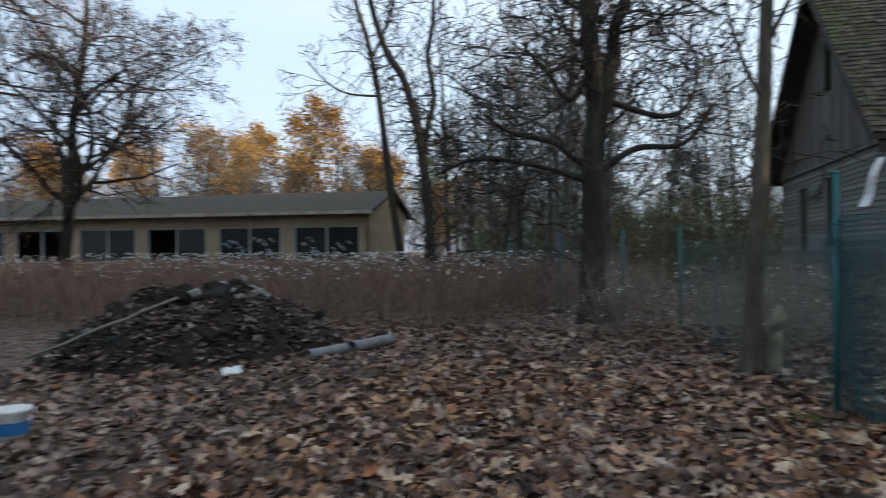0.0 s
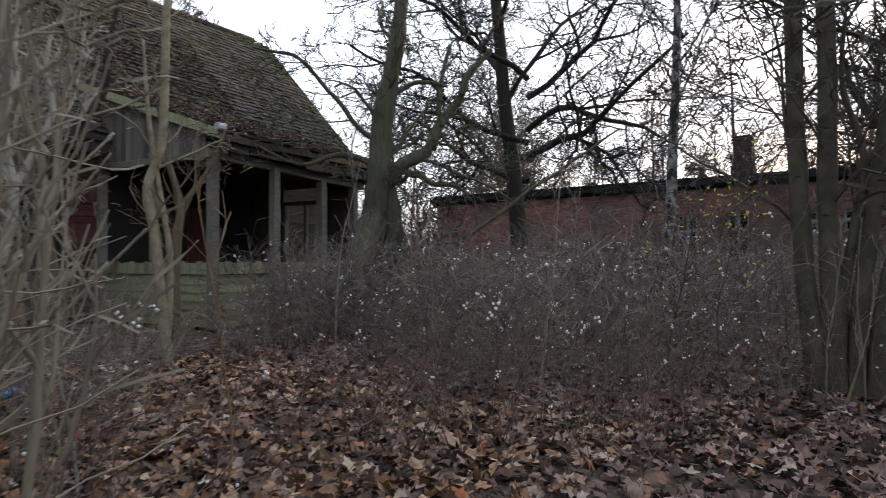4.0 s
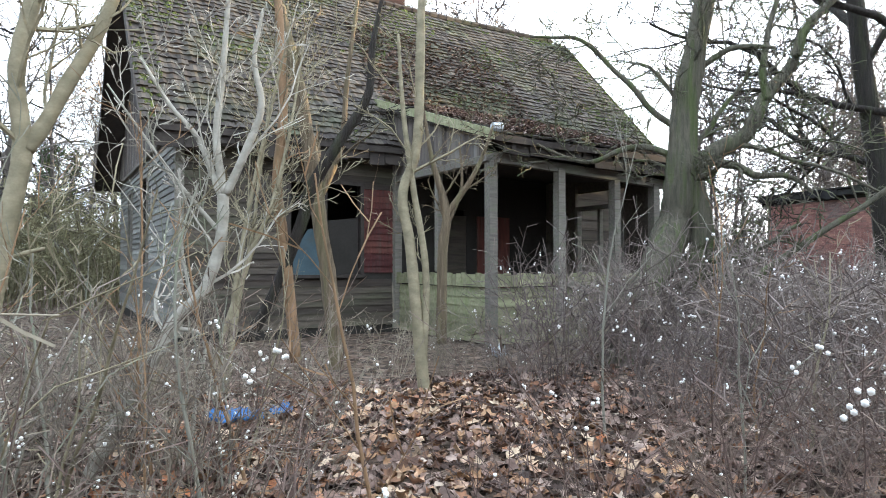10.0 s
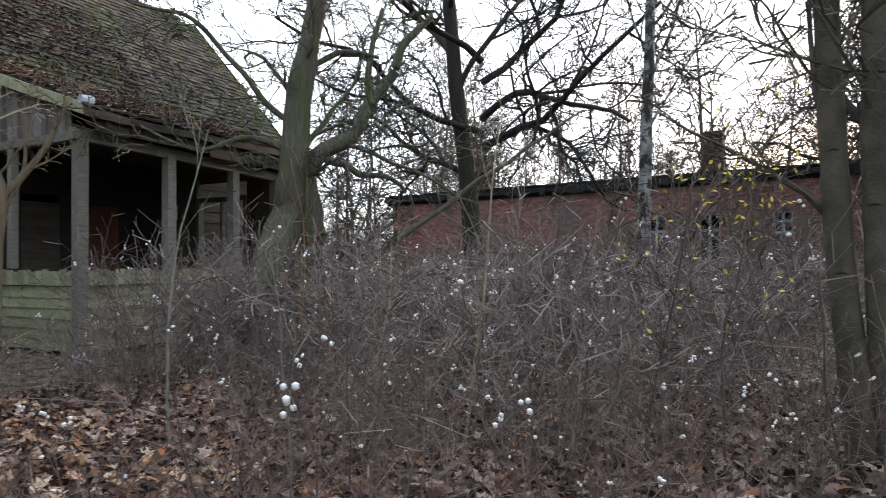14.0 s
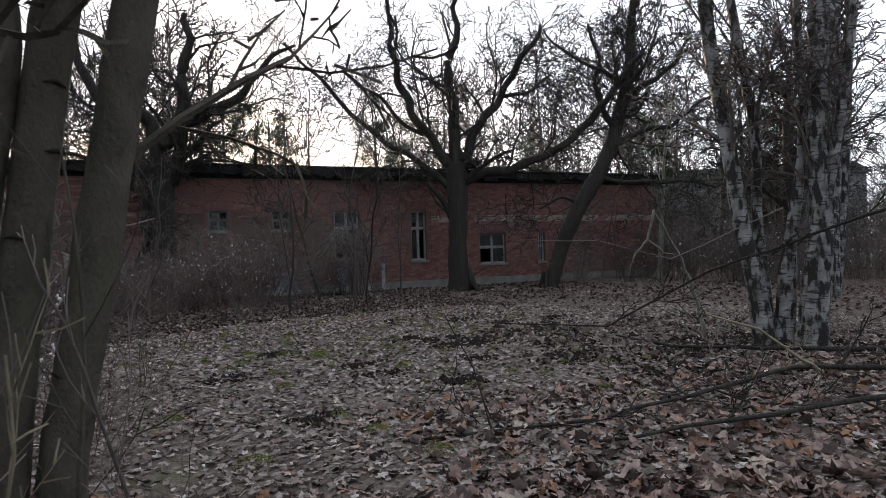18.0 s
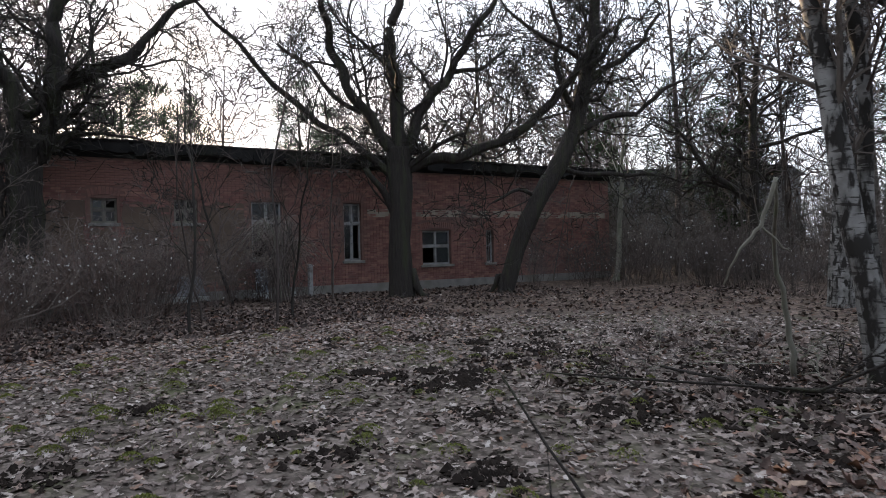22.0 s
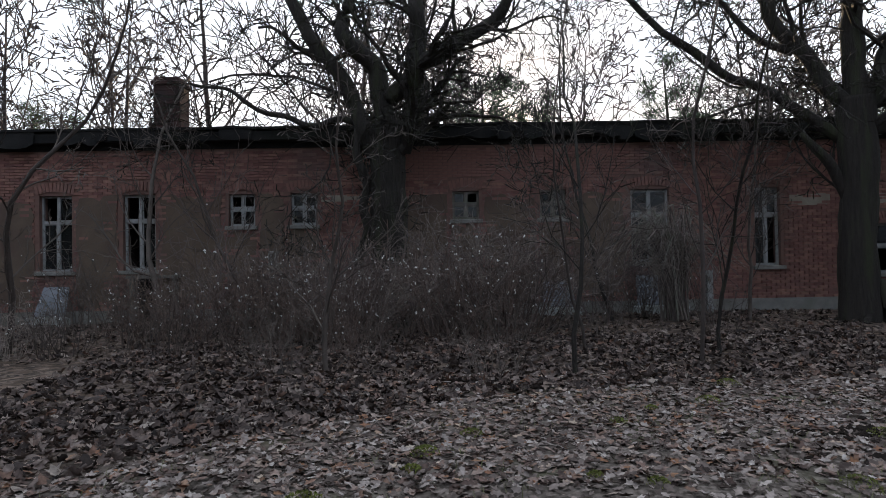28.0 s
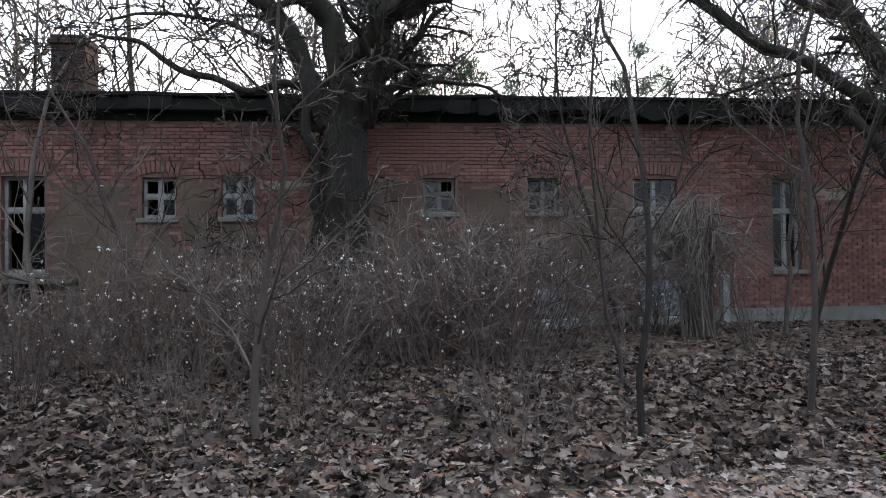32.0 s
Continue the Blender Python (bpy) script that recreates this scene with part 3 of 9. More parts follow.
fb.box(WX0 - 0.3, -0.02, EAVE, WX1 + 0.2, 0.4, 4.6)
fb.box(WX0 - 0.3, -0.3, 4.6, WX1 + 0.2, 0.4, 4.86, 0.02)
part("eaves_board", fb, M["tar"], brick_house, "blackened eaves with peeling roofing felt")
rb = Builder()
rn = 60
for i in range(rn + 1):                               # one felt sheet over both slopes, with a wavy edge
    x = WX0 - 0.3 + (WX1 - WX0 + 0.5) * i / rn
    z = 4.95 + 0.05 * noise.noise((x, 0, 0))
    rb.v += [(x, -0.38, z - 0.06), (x, -0.38, z), (x, 6.2, 5.36), (x, 12.6, 4.9), (x, 6.2, 5.3)]
rb.f += [(5 * i + p, 5 * i + 5 + p, 5 * i + 5 + q, 5 * i + q) for i in range(rn) for p, q in ((0, 1), (1, 2), (2, 3), (3, 4), (4, 0))]
part("roof", rb, M["tar"], brick_house, "low felt roof with moss")
rng = random.Random(91)
x = WX0
while x < WX1:                                        # torn strips of felt hanging over the eaves
    w_, drop = rng.uniform(0.25, 0.9), rng.uniform(0.05, 0.3)
    if rng.random() < 0.8:
        part("felt_strip", Builder().add([(x, -0.345, 4.9), (x + w_, -0.345, 4.9), (x + w_ * 0.95, -0.36, 4.72 - drop * rng.uniform(0.2, 1)), (x + w_ * 0.5, -0.38, 4.72 - drop), (x + 0.02, -0.36, 4.72 - drop * rng.uniform(0.2, 1)),
                                          (x, -0.335, 4.9), (x + w_, -0.335, 4.9), (x + w_ * 0.95, -0.35, 4.72 - drop * 0.6), (x + w_ * 0.5, -0.37, 4.72 - drop), (x + 0.02, -0.35, 4.72 - drop * 0.6)],
                                         [(4, 3, 2, 1, 0), (5, 6, 7, 8, 9), (0, 1, 6, 5), (1, 2, 7, 6), (2, 3, 8, 7), (3, 4, 9, 8), (4, 0, 5, 9)]), M["tar"], brick_house)
    x += w_ * rng.uniform(0.7, 1.2)
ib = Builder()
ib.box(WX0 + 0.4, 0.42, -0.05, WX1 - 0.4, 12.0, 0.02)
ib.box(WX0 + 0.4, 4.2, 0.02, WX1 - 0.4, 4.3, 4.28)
part("inner_wall", ib, M["interior_shade"], brick_house, "inner walls, near-black to hold the shade of the rooms")
cb = Builder()
for x0, x1, y0, y1, z0, z1 in ((-6.950, -5.990, 2.6, 3.5, 4.9, 5.75), (-6.830, -6.050, 2.68, 3.42, 5.75, 6.9), (-6.900, -5.990, 2.62, 3.48, 6.9, 7.02), (-6.830, -6.050, 2.68, 3.42, 7.02, 7.14)):
    cb.box(x0, y0, z0, x1, y1, z1, 0.02)
chim = part("chimney", cb, M["chimney_brick"], brick_house, "stepped brick chimney")
for k in range(26):                                   # brick courses standing out of the joints
    zc = 4.95 + k * 0.077
    a_, c_ = (-6.955, -5.985) if zc < 5.7 else (-6.835, -6.045)
    if zc < 6.85:
        part("brick_course", Builder().box(a_, 2.595 if zc < 5.7 else 2.675, zc, c_, 3.5 if zc < 5.7 else 3.42, zc + 0.062, 0.006), M["chimney_brick"], chim)
for a, c, lo, hi in BAND:
    part("render_band", Builder().box(a, -0.012, lo, c, 0.02, hi, 0.004), M["render_band"], brick_house, "pale rendered strip")
for i, (a, c, lo, hi) in enumerate(PLASTER):
    rng = random.Random(i)
    pts = []
    for k in range(28):
        t = k / 28 * 4
        e = int(t)
        s = t - e
        px, pz = ((a + (c - a) * s, lo), (c, lo + (hi - lo) * s), (c - (c - a) * s, hi), (a, hi - (hi - lo) * s))[e]
        pts.append((px + rng.uniform(-0.07, 0.07), pz + rng.uniform(-0.09, 0.09)))
    part("plaster_patch", Builder().prism(pts, 1, -0.014, 0.02), M["plaster_old"], brick_house, "dirty ochre plaster remains")


def building_window(x0, x1, z0, z1, kind):
    """A deep opening under a flat brick arch, with a weathered casement set back in it."""
    w = new("window")
    w.parent = brick_house
    w.location = (x0, 0, z0)
    wd, ht = x1 - x0, z1 - z0
    f = 0.045
    rng = random.Random(int(x0 * 100))
    paint = M["old_wood"] if 2 < x0 < 6 else M["white_paint"]
    fr = Builder()
    fr.box(0.005, 0.14, 0.005, f, 0.21, ht - 0.005).box(wd - f, 0.14, 0.005, wd - 0.005, 0.21, ht - 0.005)
    fr.box(f, 0.14, 0.005, wd - f, 0.21, f).box(f, 0.14, ht - f, wd - f, 0.21, ht - 0.005)
    part("window_frame", fr, paint, w, "flaking window frame")
    cross = 0.65 if kind in ("tall", "slim") else 0.54
    mid = wd / 2
    lean = rng.uniform(-0.02, 0.02)
    if kind != "slot":
        part("mullion", Builder().add([(mid - 0.035, 0.125, f), (mid + 0.035, 0.125, f), (mid + 0.035, 0.205, f), (mid - 0.035, 0.205, f), (mid - 0.035 + lean, 0.125, ht - f), (mid + 0.035 + lean, 0.125, ht - f), (mid + 0.035 + lean, 0.205, ht - f), (mid - 0.035 + lean, 0.205, ht - f)],
                                      [(3, 2, 1, 0), (4, 5, 6, 7), (0, 1, 5, 4), (1, 2, 6, 5), (2, 3, 7, 6), (3, 0, 4, 7)]), paint, w)
    part("transom", Builder().box(f, 0.12, ht * cross - 0.04, wd - f, 0.2, ht * cross + 0.04), paint, w)
    for a, c in ((f, mid - 0.035), (mid + 0.035, wd - f)):
        for lo, hi in ((f, ht * cross - 0.04), (ht * cross + 0.04, ht - f)):
            sash = Builder()
            sash.box(a, 0.15, lo, a + 0.022, 0.19, hi).box(c - 0.022, 0.15, lo, c, 0.19, hi).box(a + 0.022, 0.15, lo, c - 0.022, 0.19, lo + 0.025).box(a + 0.022, 0.15, hi - 0.025, c - 0.022, 0.19, hi)
            if rng.random() < 0.8:
                part("sash", sash, paint, w)
            if rng.random() < 0.7:
                p = part("pane", Builder().box(a + 0.023, 0.165, lo + 0.026, c - 0.023, 0.171, hi - 0.026), M["grimy_glass"], w)
                p.visible_shadow = False
    part("window_sill", Builder().box(-0.08, -0.09, -0.1, wd + 0.08, 0.2, 0.0, 0.012), M["concrete"], w, "stone sill")
    n = max(5, int(wd / 0.075))
    if kind in ("wide", "slot"):                          # stepped brick quoins down both sides
        for k in range(int(ht / 0.077)):
            for sx in (-1, 1):
                ln = 0.24 if k % 2 else 0.12
                x_ = -ln if sx < 0 else wd
                part("quoin_brick", Builder().box(x_ + 0.004, -0.018, 0.077 * k, x_ + ln - 0.004, 0.03, 0.077 * k + 0.066, 0.004), M["brick"], w)
    for i in range(n):
        t = (i + 0.5) / n
        ang = (t - 0.5) * 0.6
        cx, cz = -0.06 + (wd + 0.12) * t, ht + 0.02 + 0.09 * math.cos((t - 0.5) * math.pi)
        dx, dz = math.sin(ang), math.cos(ang)
        hw = (wd + 0.12) / n * 0.42
        o = [(cx - hw * dz, cz + hw * dx), (cx + hw * dz, cz - hw * dx), (cx + hw * dz + dx * 0.23, cz - hw * dx + dz * 0.23), (cx - hw * dz + dx * 0.23, cz + hw * dx + dz * 0.23)]
        part("arch_brick", Builder().prism(o, 1, -0.018 - rng.uniform(0, 0.006), 0.05), M["brick"], w)


for o in OPEN:
    building_window(*o)
cf = Builder()
cf.box(-6.3, -0.3, 1.12, -5.0, 0.0, 1.2).box(-6.22, -0.28, 0.0, -6.1, -0.05, 1.12).box(-5.18, -0.2, 0.0, -5.06, -0.05, 1.12)
part("cellar_frame", cf, M["old_wood"], brick_house, "grey wooden frame round a cellar opening")

# ---- wooden house: x along its front, y into the house, z up ----
HANG = math.degrees(math.atan2(0.9928, -0.1196))
house = thing("wooden_house", pose(-10.84, 4.47, 0, 0, 0, HANG), "derelict weatherboarded wooden house with mossy tiled roof and open porch", "house")
GU, RU, MW, BW, PU = -4.7, 9.2, 3.72, 14.2, 4.7   # gable end, far end, main front wall, back wall, porch end
RIDGE_W, RIDGE_Z, EZ = 8.3, 9.75, 4.6


def boards_x(name, b0, x0, x1, z0, z1, y, step, mat, parent, holes=(), lap=0.018, seed=1, out=-1):
    """Lapped horizontal boards along x, each an object, cut at the holes."""
    rng = random.Random(seed)
    n = int(round((z1 - z0) / step))
    for i in range(n):
        lo, hi = z0 + i * step, z0 + (i + 1) * step + 0.012
        spans = [(x0, x1)]
        for hx0, hx1, hz0, hz1 in holes:
            if hz0 < hi - 0.02 and hz1 > lo + 0.02:
                spans = [s for a, c in spans for s in ((a, min(c, hx0)), (max(a, hx1), c)) if s[1] - s[0] > 0.03]
        for a, c in spans:
            sag = rng.uniform(-0.012, 0.012)
            t = 0.02
            pts = [(a, y, lo), (c, y, lo + sag), (c, y, hi + sag), (a, y, hi),
                   (a, y + out * (lap + t), lo), (c, y + out * (lap + t), lo + sag), (c, y + out * t * 0.5, hi + sag), (a, y + out * t * 0.5, hi)]
            part(name, Builder().add(pts, [(0, 1, 2, 3), (7, 6, 5, 4), (4, 5, 1, 0), (6, 7, 3, 2), (5, 6, 2, 1), (7, 4, 0, 3)]), mat, parent)


def boards_y(name, y0, y1, z0, z1, x, step, mat, parent, holes=(), lap=0.018, seed=1, out=-1):
    rng = random.Random(seed)
    n = int(round((z1 - z0) / step))
    for i in range(n):
        lo, hi = z0 + i * step, z0 + (i + 1) * step + 0.012
        spans = [(y0, y1)]
        for h0, h1, hz0, hz1 in holes:
            if hz0 < hi - 0.02 and hz1 > lo + 0.02:
                spans = [s for a, c in spans for s in ((a, min(c, h0)), (max(a, h1), c)) if s[1] - s[0] > 0.03]
        for a, c in spans:
            sag = rng.uniform(-0.012, 0.012)
            t = 0.02
            pts = [(x, a, lo), (x, c, lo + sag), (x, c, hi + sag), (x, a, hi),
                   (x + out * (lap + t), a, lo), (x + out * (lap + t), c, lo + sag), (x + out * t * 0.5, c, hi + sag), (x + out * t * 0.5, a, hi)]
            part(name, Builder().add(pts, [(0, 1, 2, 3), (7, 6, 5, 4), (4, 5, 1, 0), (6, 7, 3, 2), (5, 6, 2, 1), (7, 4, 0, 3)]), mat, parent)


GW = [(7.7 + MW - 3.72, 8.75, 1.55, 3.7), (10.9, 11.6, 1.5, 3.6)]   # openings in the gable wall (y, z)
UPWIN = (8.2, 9.05, 6.35, 8.1)
FW = [(-2.5, -0.9, 1.33, 3.3)]                                       # opening in the main front wall
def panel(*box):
    return part("wall_panel", Builder().box(*box), M["interior_shade"], house, "plank wall behind the boarding, coloured near-black for shade")


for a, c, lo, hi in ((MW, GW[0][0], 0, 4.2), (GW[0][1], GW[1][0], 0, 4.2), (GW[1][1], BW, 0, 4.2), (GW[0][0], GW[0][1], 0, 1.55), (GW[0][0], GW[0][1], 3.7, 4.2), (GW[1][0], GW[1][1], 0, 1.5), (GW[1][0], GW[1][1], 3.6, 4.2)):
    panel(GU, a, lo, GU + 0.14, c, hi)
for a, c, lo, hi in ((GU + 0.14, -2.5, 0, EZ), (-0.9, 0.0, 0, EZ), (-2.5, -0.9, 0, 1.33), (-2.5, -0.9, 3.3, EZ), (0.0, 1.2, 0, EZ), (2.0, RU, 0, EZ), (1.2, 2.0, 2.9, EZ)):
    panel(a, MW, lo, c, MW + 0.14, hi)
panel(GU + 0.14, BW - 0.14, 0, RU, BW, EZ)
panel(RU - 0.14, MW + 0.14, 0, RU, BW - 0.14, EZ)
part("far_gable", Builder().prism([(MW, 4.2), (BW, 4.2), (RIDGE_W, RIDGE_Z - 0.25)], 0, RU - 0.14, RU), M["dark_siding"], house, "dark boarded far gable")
part("ceiling_boards", Builder().box(GU + 0.14, MW + 0.14, 3.55, RU - 0.14, BW - 0.14, 3.65), M["interior_shade"], house)
part("floor_boards", Builder().box(GU + 0.14, MW + 0.14, 0.0, RU - 0.14, BW - 0.14, 0.3), M["interior_shade"], house)
part("inner_wall", Builder().box(GU + 0.14, 7.0, 0.3, RU - 0.14, 7.1, 3.55), M["interior_shade"], house)
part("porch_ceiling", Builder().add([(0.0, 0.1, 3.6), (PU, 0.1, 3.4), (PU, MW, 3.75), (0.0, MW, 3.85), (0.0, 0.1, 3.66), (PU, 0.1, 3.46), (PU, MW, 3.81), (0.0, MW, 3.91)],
                                    [(3, 2, 1, 0), (4, 5, 6, 7), (0, 1, 5, 4), (1, 2, 6, 5), (2, 3, 7, 6), (3, 0, 4, 7)]), M["dark_timber"], house, "dark timber porch ceiling")
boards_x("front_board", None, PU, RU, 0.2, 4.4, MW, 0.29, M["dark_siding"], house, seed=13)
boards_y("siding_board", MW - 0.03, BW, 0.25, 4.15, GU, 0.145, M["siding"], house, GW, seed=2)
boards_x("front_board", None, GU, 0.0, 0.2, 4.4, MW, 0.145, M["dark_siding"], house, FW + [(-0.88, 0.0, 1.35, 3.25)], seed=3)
boards_x("red_board", None, -0.86, -0.04, 1.37, 3.25, MW, 0.145, M["red_boards"], house, seed=4)
# gable above the skirt: upright planks
rng = random.Random(5)
yy = MW - 0.1
while yy < BW:
    wd = rng.uniform(0.13, 0.18)
    def roof_z(q):
        return min(EZ + (q - MW) * (RIDGE_Z - EZ) / (RIDGE_W - MW), EZ + (BW - q) * (RIDGE_Z - EZ) / (BW - RIDGE_W)) - 0.12
    a, c = yy, min(yy + wd - 0.008, BW)
    za, zc = roof_z(max(a, MW)), roof_z(min(c, BW))
    spans = [(4.2, None)]
    if c > UPWIN[0] and a < UPWIN[1]:
        spans = [(4.2, UPWIN[2]), (UPWIN[3], None)]
    for lo, hi in spans:
        t0, t1 = (za, zc) if hi is None else (hi, hi)
        if min(t0, t1) > lo + 0.05:
            o = rng.uniform(0, 0.014)
            part("gable_board", Builder().prism([(a, lo), (c, lo), (c, t1), (a, t0)], 0, GU - 0.055 - o, GU - 0.03 - o), M["gable_boards"], house)
    yy += wd
part("skirt_board", Builder().box(GU - 0.12, MW - 0.1, 4.13, GU - 0.03, BW, 4.22, 0.01), M["old_wood"], house, "weathered skirt rail")
gi = Builder()
gi.prism([(MW + 0.1, 4.22), (UPWIN[0], 4.22), (UPWIN[0], 8.6), (MW + 0.1, 4.8)], 0, GU, GU + 0.05)
gi.prism([(UPWIN[1], 4.22), (BW - 0.1, 4.22), (UPWIN[1] + 0.02, 8.9)], 0, GU, GU + 0.05)
part("gable_core", gi, M["interior_shade"], house, "gable backing, coloured near-black for shade")
for n_, (a, c, lo, hi) in enumerate(GW + [UPWIN]):
    w = new("window")
    w.parent = house
    fr = Builder()
    fr.box(GU - 0.075, a - 0.08, lo - 0.06, GU + 0.05, a, hi + 0.08).box(GU - 0.075, c, lo - 0.06, GU + 0.05, c + 0.08, hi + 0.08)
    fr.box(GU - 0.075, a, hi, GU + 0.05, c, hi + 0.08).box(GU - 0.075, a, lo - 0.06, GU + 0.05, c, lo)
    part("window_frame", fr, M["old_wood"], w, "bare grey window frame")
part("pale_board", Builder().box(GU - 0.085, 8.25, 5.0, GU - 0.06, 9.0, 6.2), M["siding"], house, "pale board nailed under the gable window")
w = new("window")
w.parent = house
fr = Builder()
fr.box(-2.58, MW - 0.07, 1.3, -2.5, MW + 0.1, 3.34).box(-0.9, MW - 0.07, 1.3, -0.82, MW + 0.1, 3.34).box(-2.58, MW - 0.09, 3.3, -0.82, MW + 0.1, 3.38).box(-2.6, MW - 0.12, 1.26, -0.8, MW + 0.1, 1.33).box(-1.75, MW - 0.04, 1.33, -1.68, MW + 0.08, 3.3)
part("window_frame", fr, M["dark_timber"], w, "dark open window frame")
part("blue_board", Builder().prism([(-2.42, 1.33), (-1.78, 1.33), (-1.78, 2.35), (-2.1, 2.3), (-2.42, 1.75)], 1, MW + 0.02, MW + 0.04), M["blue_board"], w, "pale blue board in the window")
# near-black sheet that paints shade into the open half of the window
part("inner_board", Builder().prism([(-1.66, 1.33), (-0.92, 1.33), (-0.92, 2.6), (-1.66, 2.5)], 1, MW + 0.03, MW + 0.045), M["interior_shade"], w, "near-black panel standing in for the shade in the window")
part("corner_post", Builder().box(GU - 0.08, MW - 0.1, 0.15, GU + 0.08, MW + 0.02, 4.2, 0.012), M["old_wood"], house)
# porch
for u in (0.0, 1.66, 3.2, 4.42):
    rot = random.Random(int(u * 10)).uniform(-0.02, 0.02)
    b = Builder()
    top = 3.42 if u < 2 else 3.3
    b.box(u - 0.085, -0.09, 0.05, u + 0.085, 0.08, top, 0.012)
    if u == 1.66:
        b.box(u + 0.085, -0.06, 2.25, u + 0.13, 0.05, 2.5)
    part("porch_post", b, M["old_wood"], house, "grey squared porch post")
part("porch_post", Builder().box(-0.08, MW - 0.16, 0.1, 0.09, MW - 0.02, 3.9, 0.012), M["old_wood"], house)
part("porch_post", Builder().box(-0.06, 1.75, 1.4, 0.06, 1.87, 3.8, 0.012), M["old_wood"], house)
bm_ = Builder()
bm_.add([(-0.15, -0.07, 3.42), (4.8, -0.07, 3.22), (4.8, 0.07, 3.22), (-0.15, 0.07, 3.42), (-0.15, -0.07, 3.6), (4.8, -0.07, 3.4), (4.8, 0.07, 3.4), (-0.15, 0.07, 3.6)],
        [(3, 2, 1, 0), (4, 5, 6, 7), (0, 1, 5, 4), (1, 2, 6, 5), (2, 3, 7, 6), (3, 0, 4, 7)])
part("porch_beam", bm_, M["old_wood"], house, "sagging porch beam")
part("porch_beam", Builder().box(-0.07, 0.08, 3.42, 0.07, MW - 0.16, 3.56, 0.01), M["old_wood"], house)
boards_x("parapet_board", None, 0.09, 4.4, 0.08, 1.12, 0.03, 0.17, M["green_boards"], house, seed=7)
boards_y("parapet_board", 0.09, MW - 0.17, 0.08, 1.12, 0.05, 0.17, M["green_boards"], house, seed=8, out=-1)
for i in range(26):
    x0 = 0.1 + i * 0.165
    part("parapet_slat", Builder().box(x0, -0.05, 1.13, x0 + 0.155, -0.02, 1.37 + 0.02 * math.sin(i * 2.3)), M["green_boards"], house)
for i in range(21):
    y0 = 0.1 + i * 0.165
    part("parapet_slat", Builder().box(-0.05, y0, 1.13, -0.02, y0 + 0.155, 1.37 + 0.02 * math.sin(i * 1.9)), M["green_boards"], house)
for k, (a_, z_, c_, zz_) in enumerate(((1.8, 1.12, 3.1, 0.72), (1.95, 0.35, 3.3, 0.8), (3.25, 0.9, 4.35, 0.55))):
    part("loose_board", Builder().add([(a_, -0.09, z_), (c_, -0.11, zz_), (c_, -0.08, zz_), (a_, -0.06, z_), (a_, -0.09, z_ + 0.15), (c_, -0.11, zz_ + 0.15), (c_, -0.08, zz_ + 0.15), (a_, -0.06, z_ + 0.15)],
                                      [(3, 2, 1, 0), (4, 5, 6, 7), (0, 1, 5, 4), (1, 2, 6, 5), (2, 3, 7, 6), (3, 0, 4, 7)]), M["old_wood"], house, "loose weathered board hanging off the porch rail")
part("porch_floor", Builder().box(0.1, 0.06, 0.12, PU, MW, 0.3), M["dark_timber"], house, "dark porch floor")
part("red_door", Builder().box(2.3, MW - 0.06, 0.3, 3.3, MW - 0.01, 2.75, 0.008), M["red_boards"], house, "dull red plank door panel")
# this door takes the dark boards to deepen the shade in the porch
part("grey_door", Builder().box(1.2, MW + 0.02, 0.3, 2.0, MW + 0.06, 2.75, 0.008), M["dark_siding"], house, "wooden door, its colour darkened for the porch shade")
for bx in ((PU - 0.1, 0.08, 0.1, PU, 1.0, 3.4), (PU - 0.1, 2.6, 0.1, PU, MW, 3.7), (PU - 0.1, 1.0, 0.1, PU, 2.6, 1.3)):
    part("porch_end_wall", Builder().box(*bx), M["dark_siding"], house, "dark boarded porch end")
ef = Builder()
ef.box(PU - 0.13, 1.0, 1.3, PU + 0.02, 1.09, 3.0).box(PU - 0.13, 2.5, 1.3, PU + 0.02, 2.6, 3.0).box(PU - 0.13, 1.09, 2.9, PU + 0.02, 2.5, 3.0).box(PU - 0.13, 1.09, 1.28, PU + 0.02, 2.5, 1.36).box(PU - 0.12, 1.75, 1.36, PU, 1.82, 2.9)
part("porch_window_frame", ef, M["old_wood"], house, "empty white-grey window frame")
# closed far cheek of the porch roof, and ragged dark strips hanging under its eave
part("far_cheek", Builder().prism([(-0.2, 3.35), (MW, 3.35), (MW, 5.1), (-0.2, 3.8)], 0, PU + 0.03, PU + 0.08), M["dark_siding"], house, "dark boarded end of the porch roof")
rng = random.Random(61)
x0 = 0.05
while x0 < PU + 0.2:
    ln, drop = rng.uniform(0.3, 0.9), rng.uniform(0.06, 0.16)
    x1 = min(x0 + ln, PU + 0.3)
    z_ = 3.66 - 0.035 * x0
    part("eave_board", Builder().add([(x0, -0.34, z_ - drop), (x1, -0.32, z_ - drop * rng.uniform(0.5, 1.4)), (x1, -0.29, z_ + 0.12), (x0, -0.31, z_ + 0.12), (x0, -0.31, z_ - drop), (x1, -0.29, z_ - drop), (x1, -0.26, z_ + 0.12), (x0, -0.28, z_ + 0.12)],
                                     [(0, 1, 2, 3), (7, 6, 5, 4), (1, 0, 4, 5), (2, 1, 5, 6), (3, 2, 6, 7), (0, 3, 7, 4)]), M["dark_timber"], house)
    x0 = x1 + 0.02
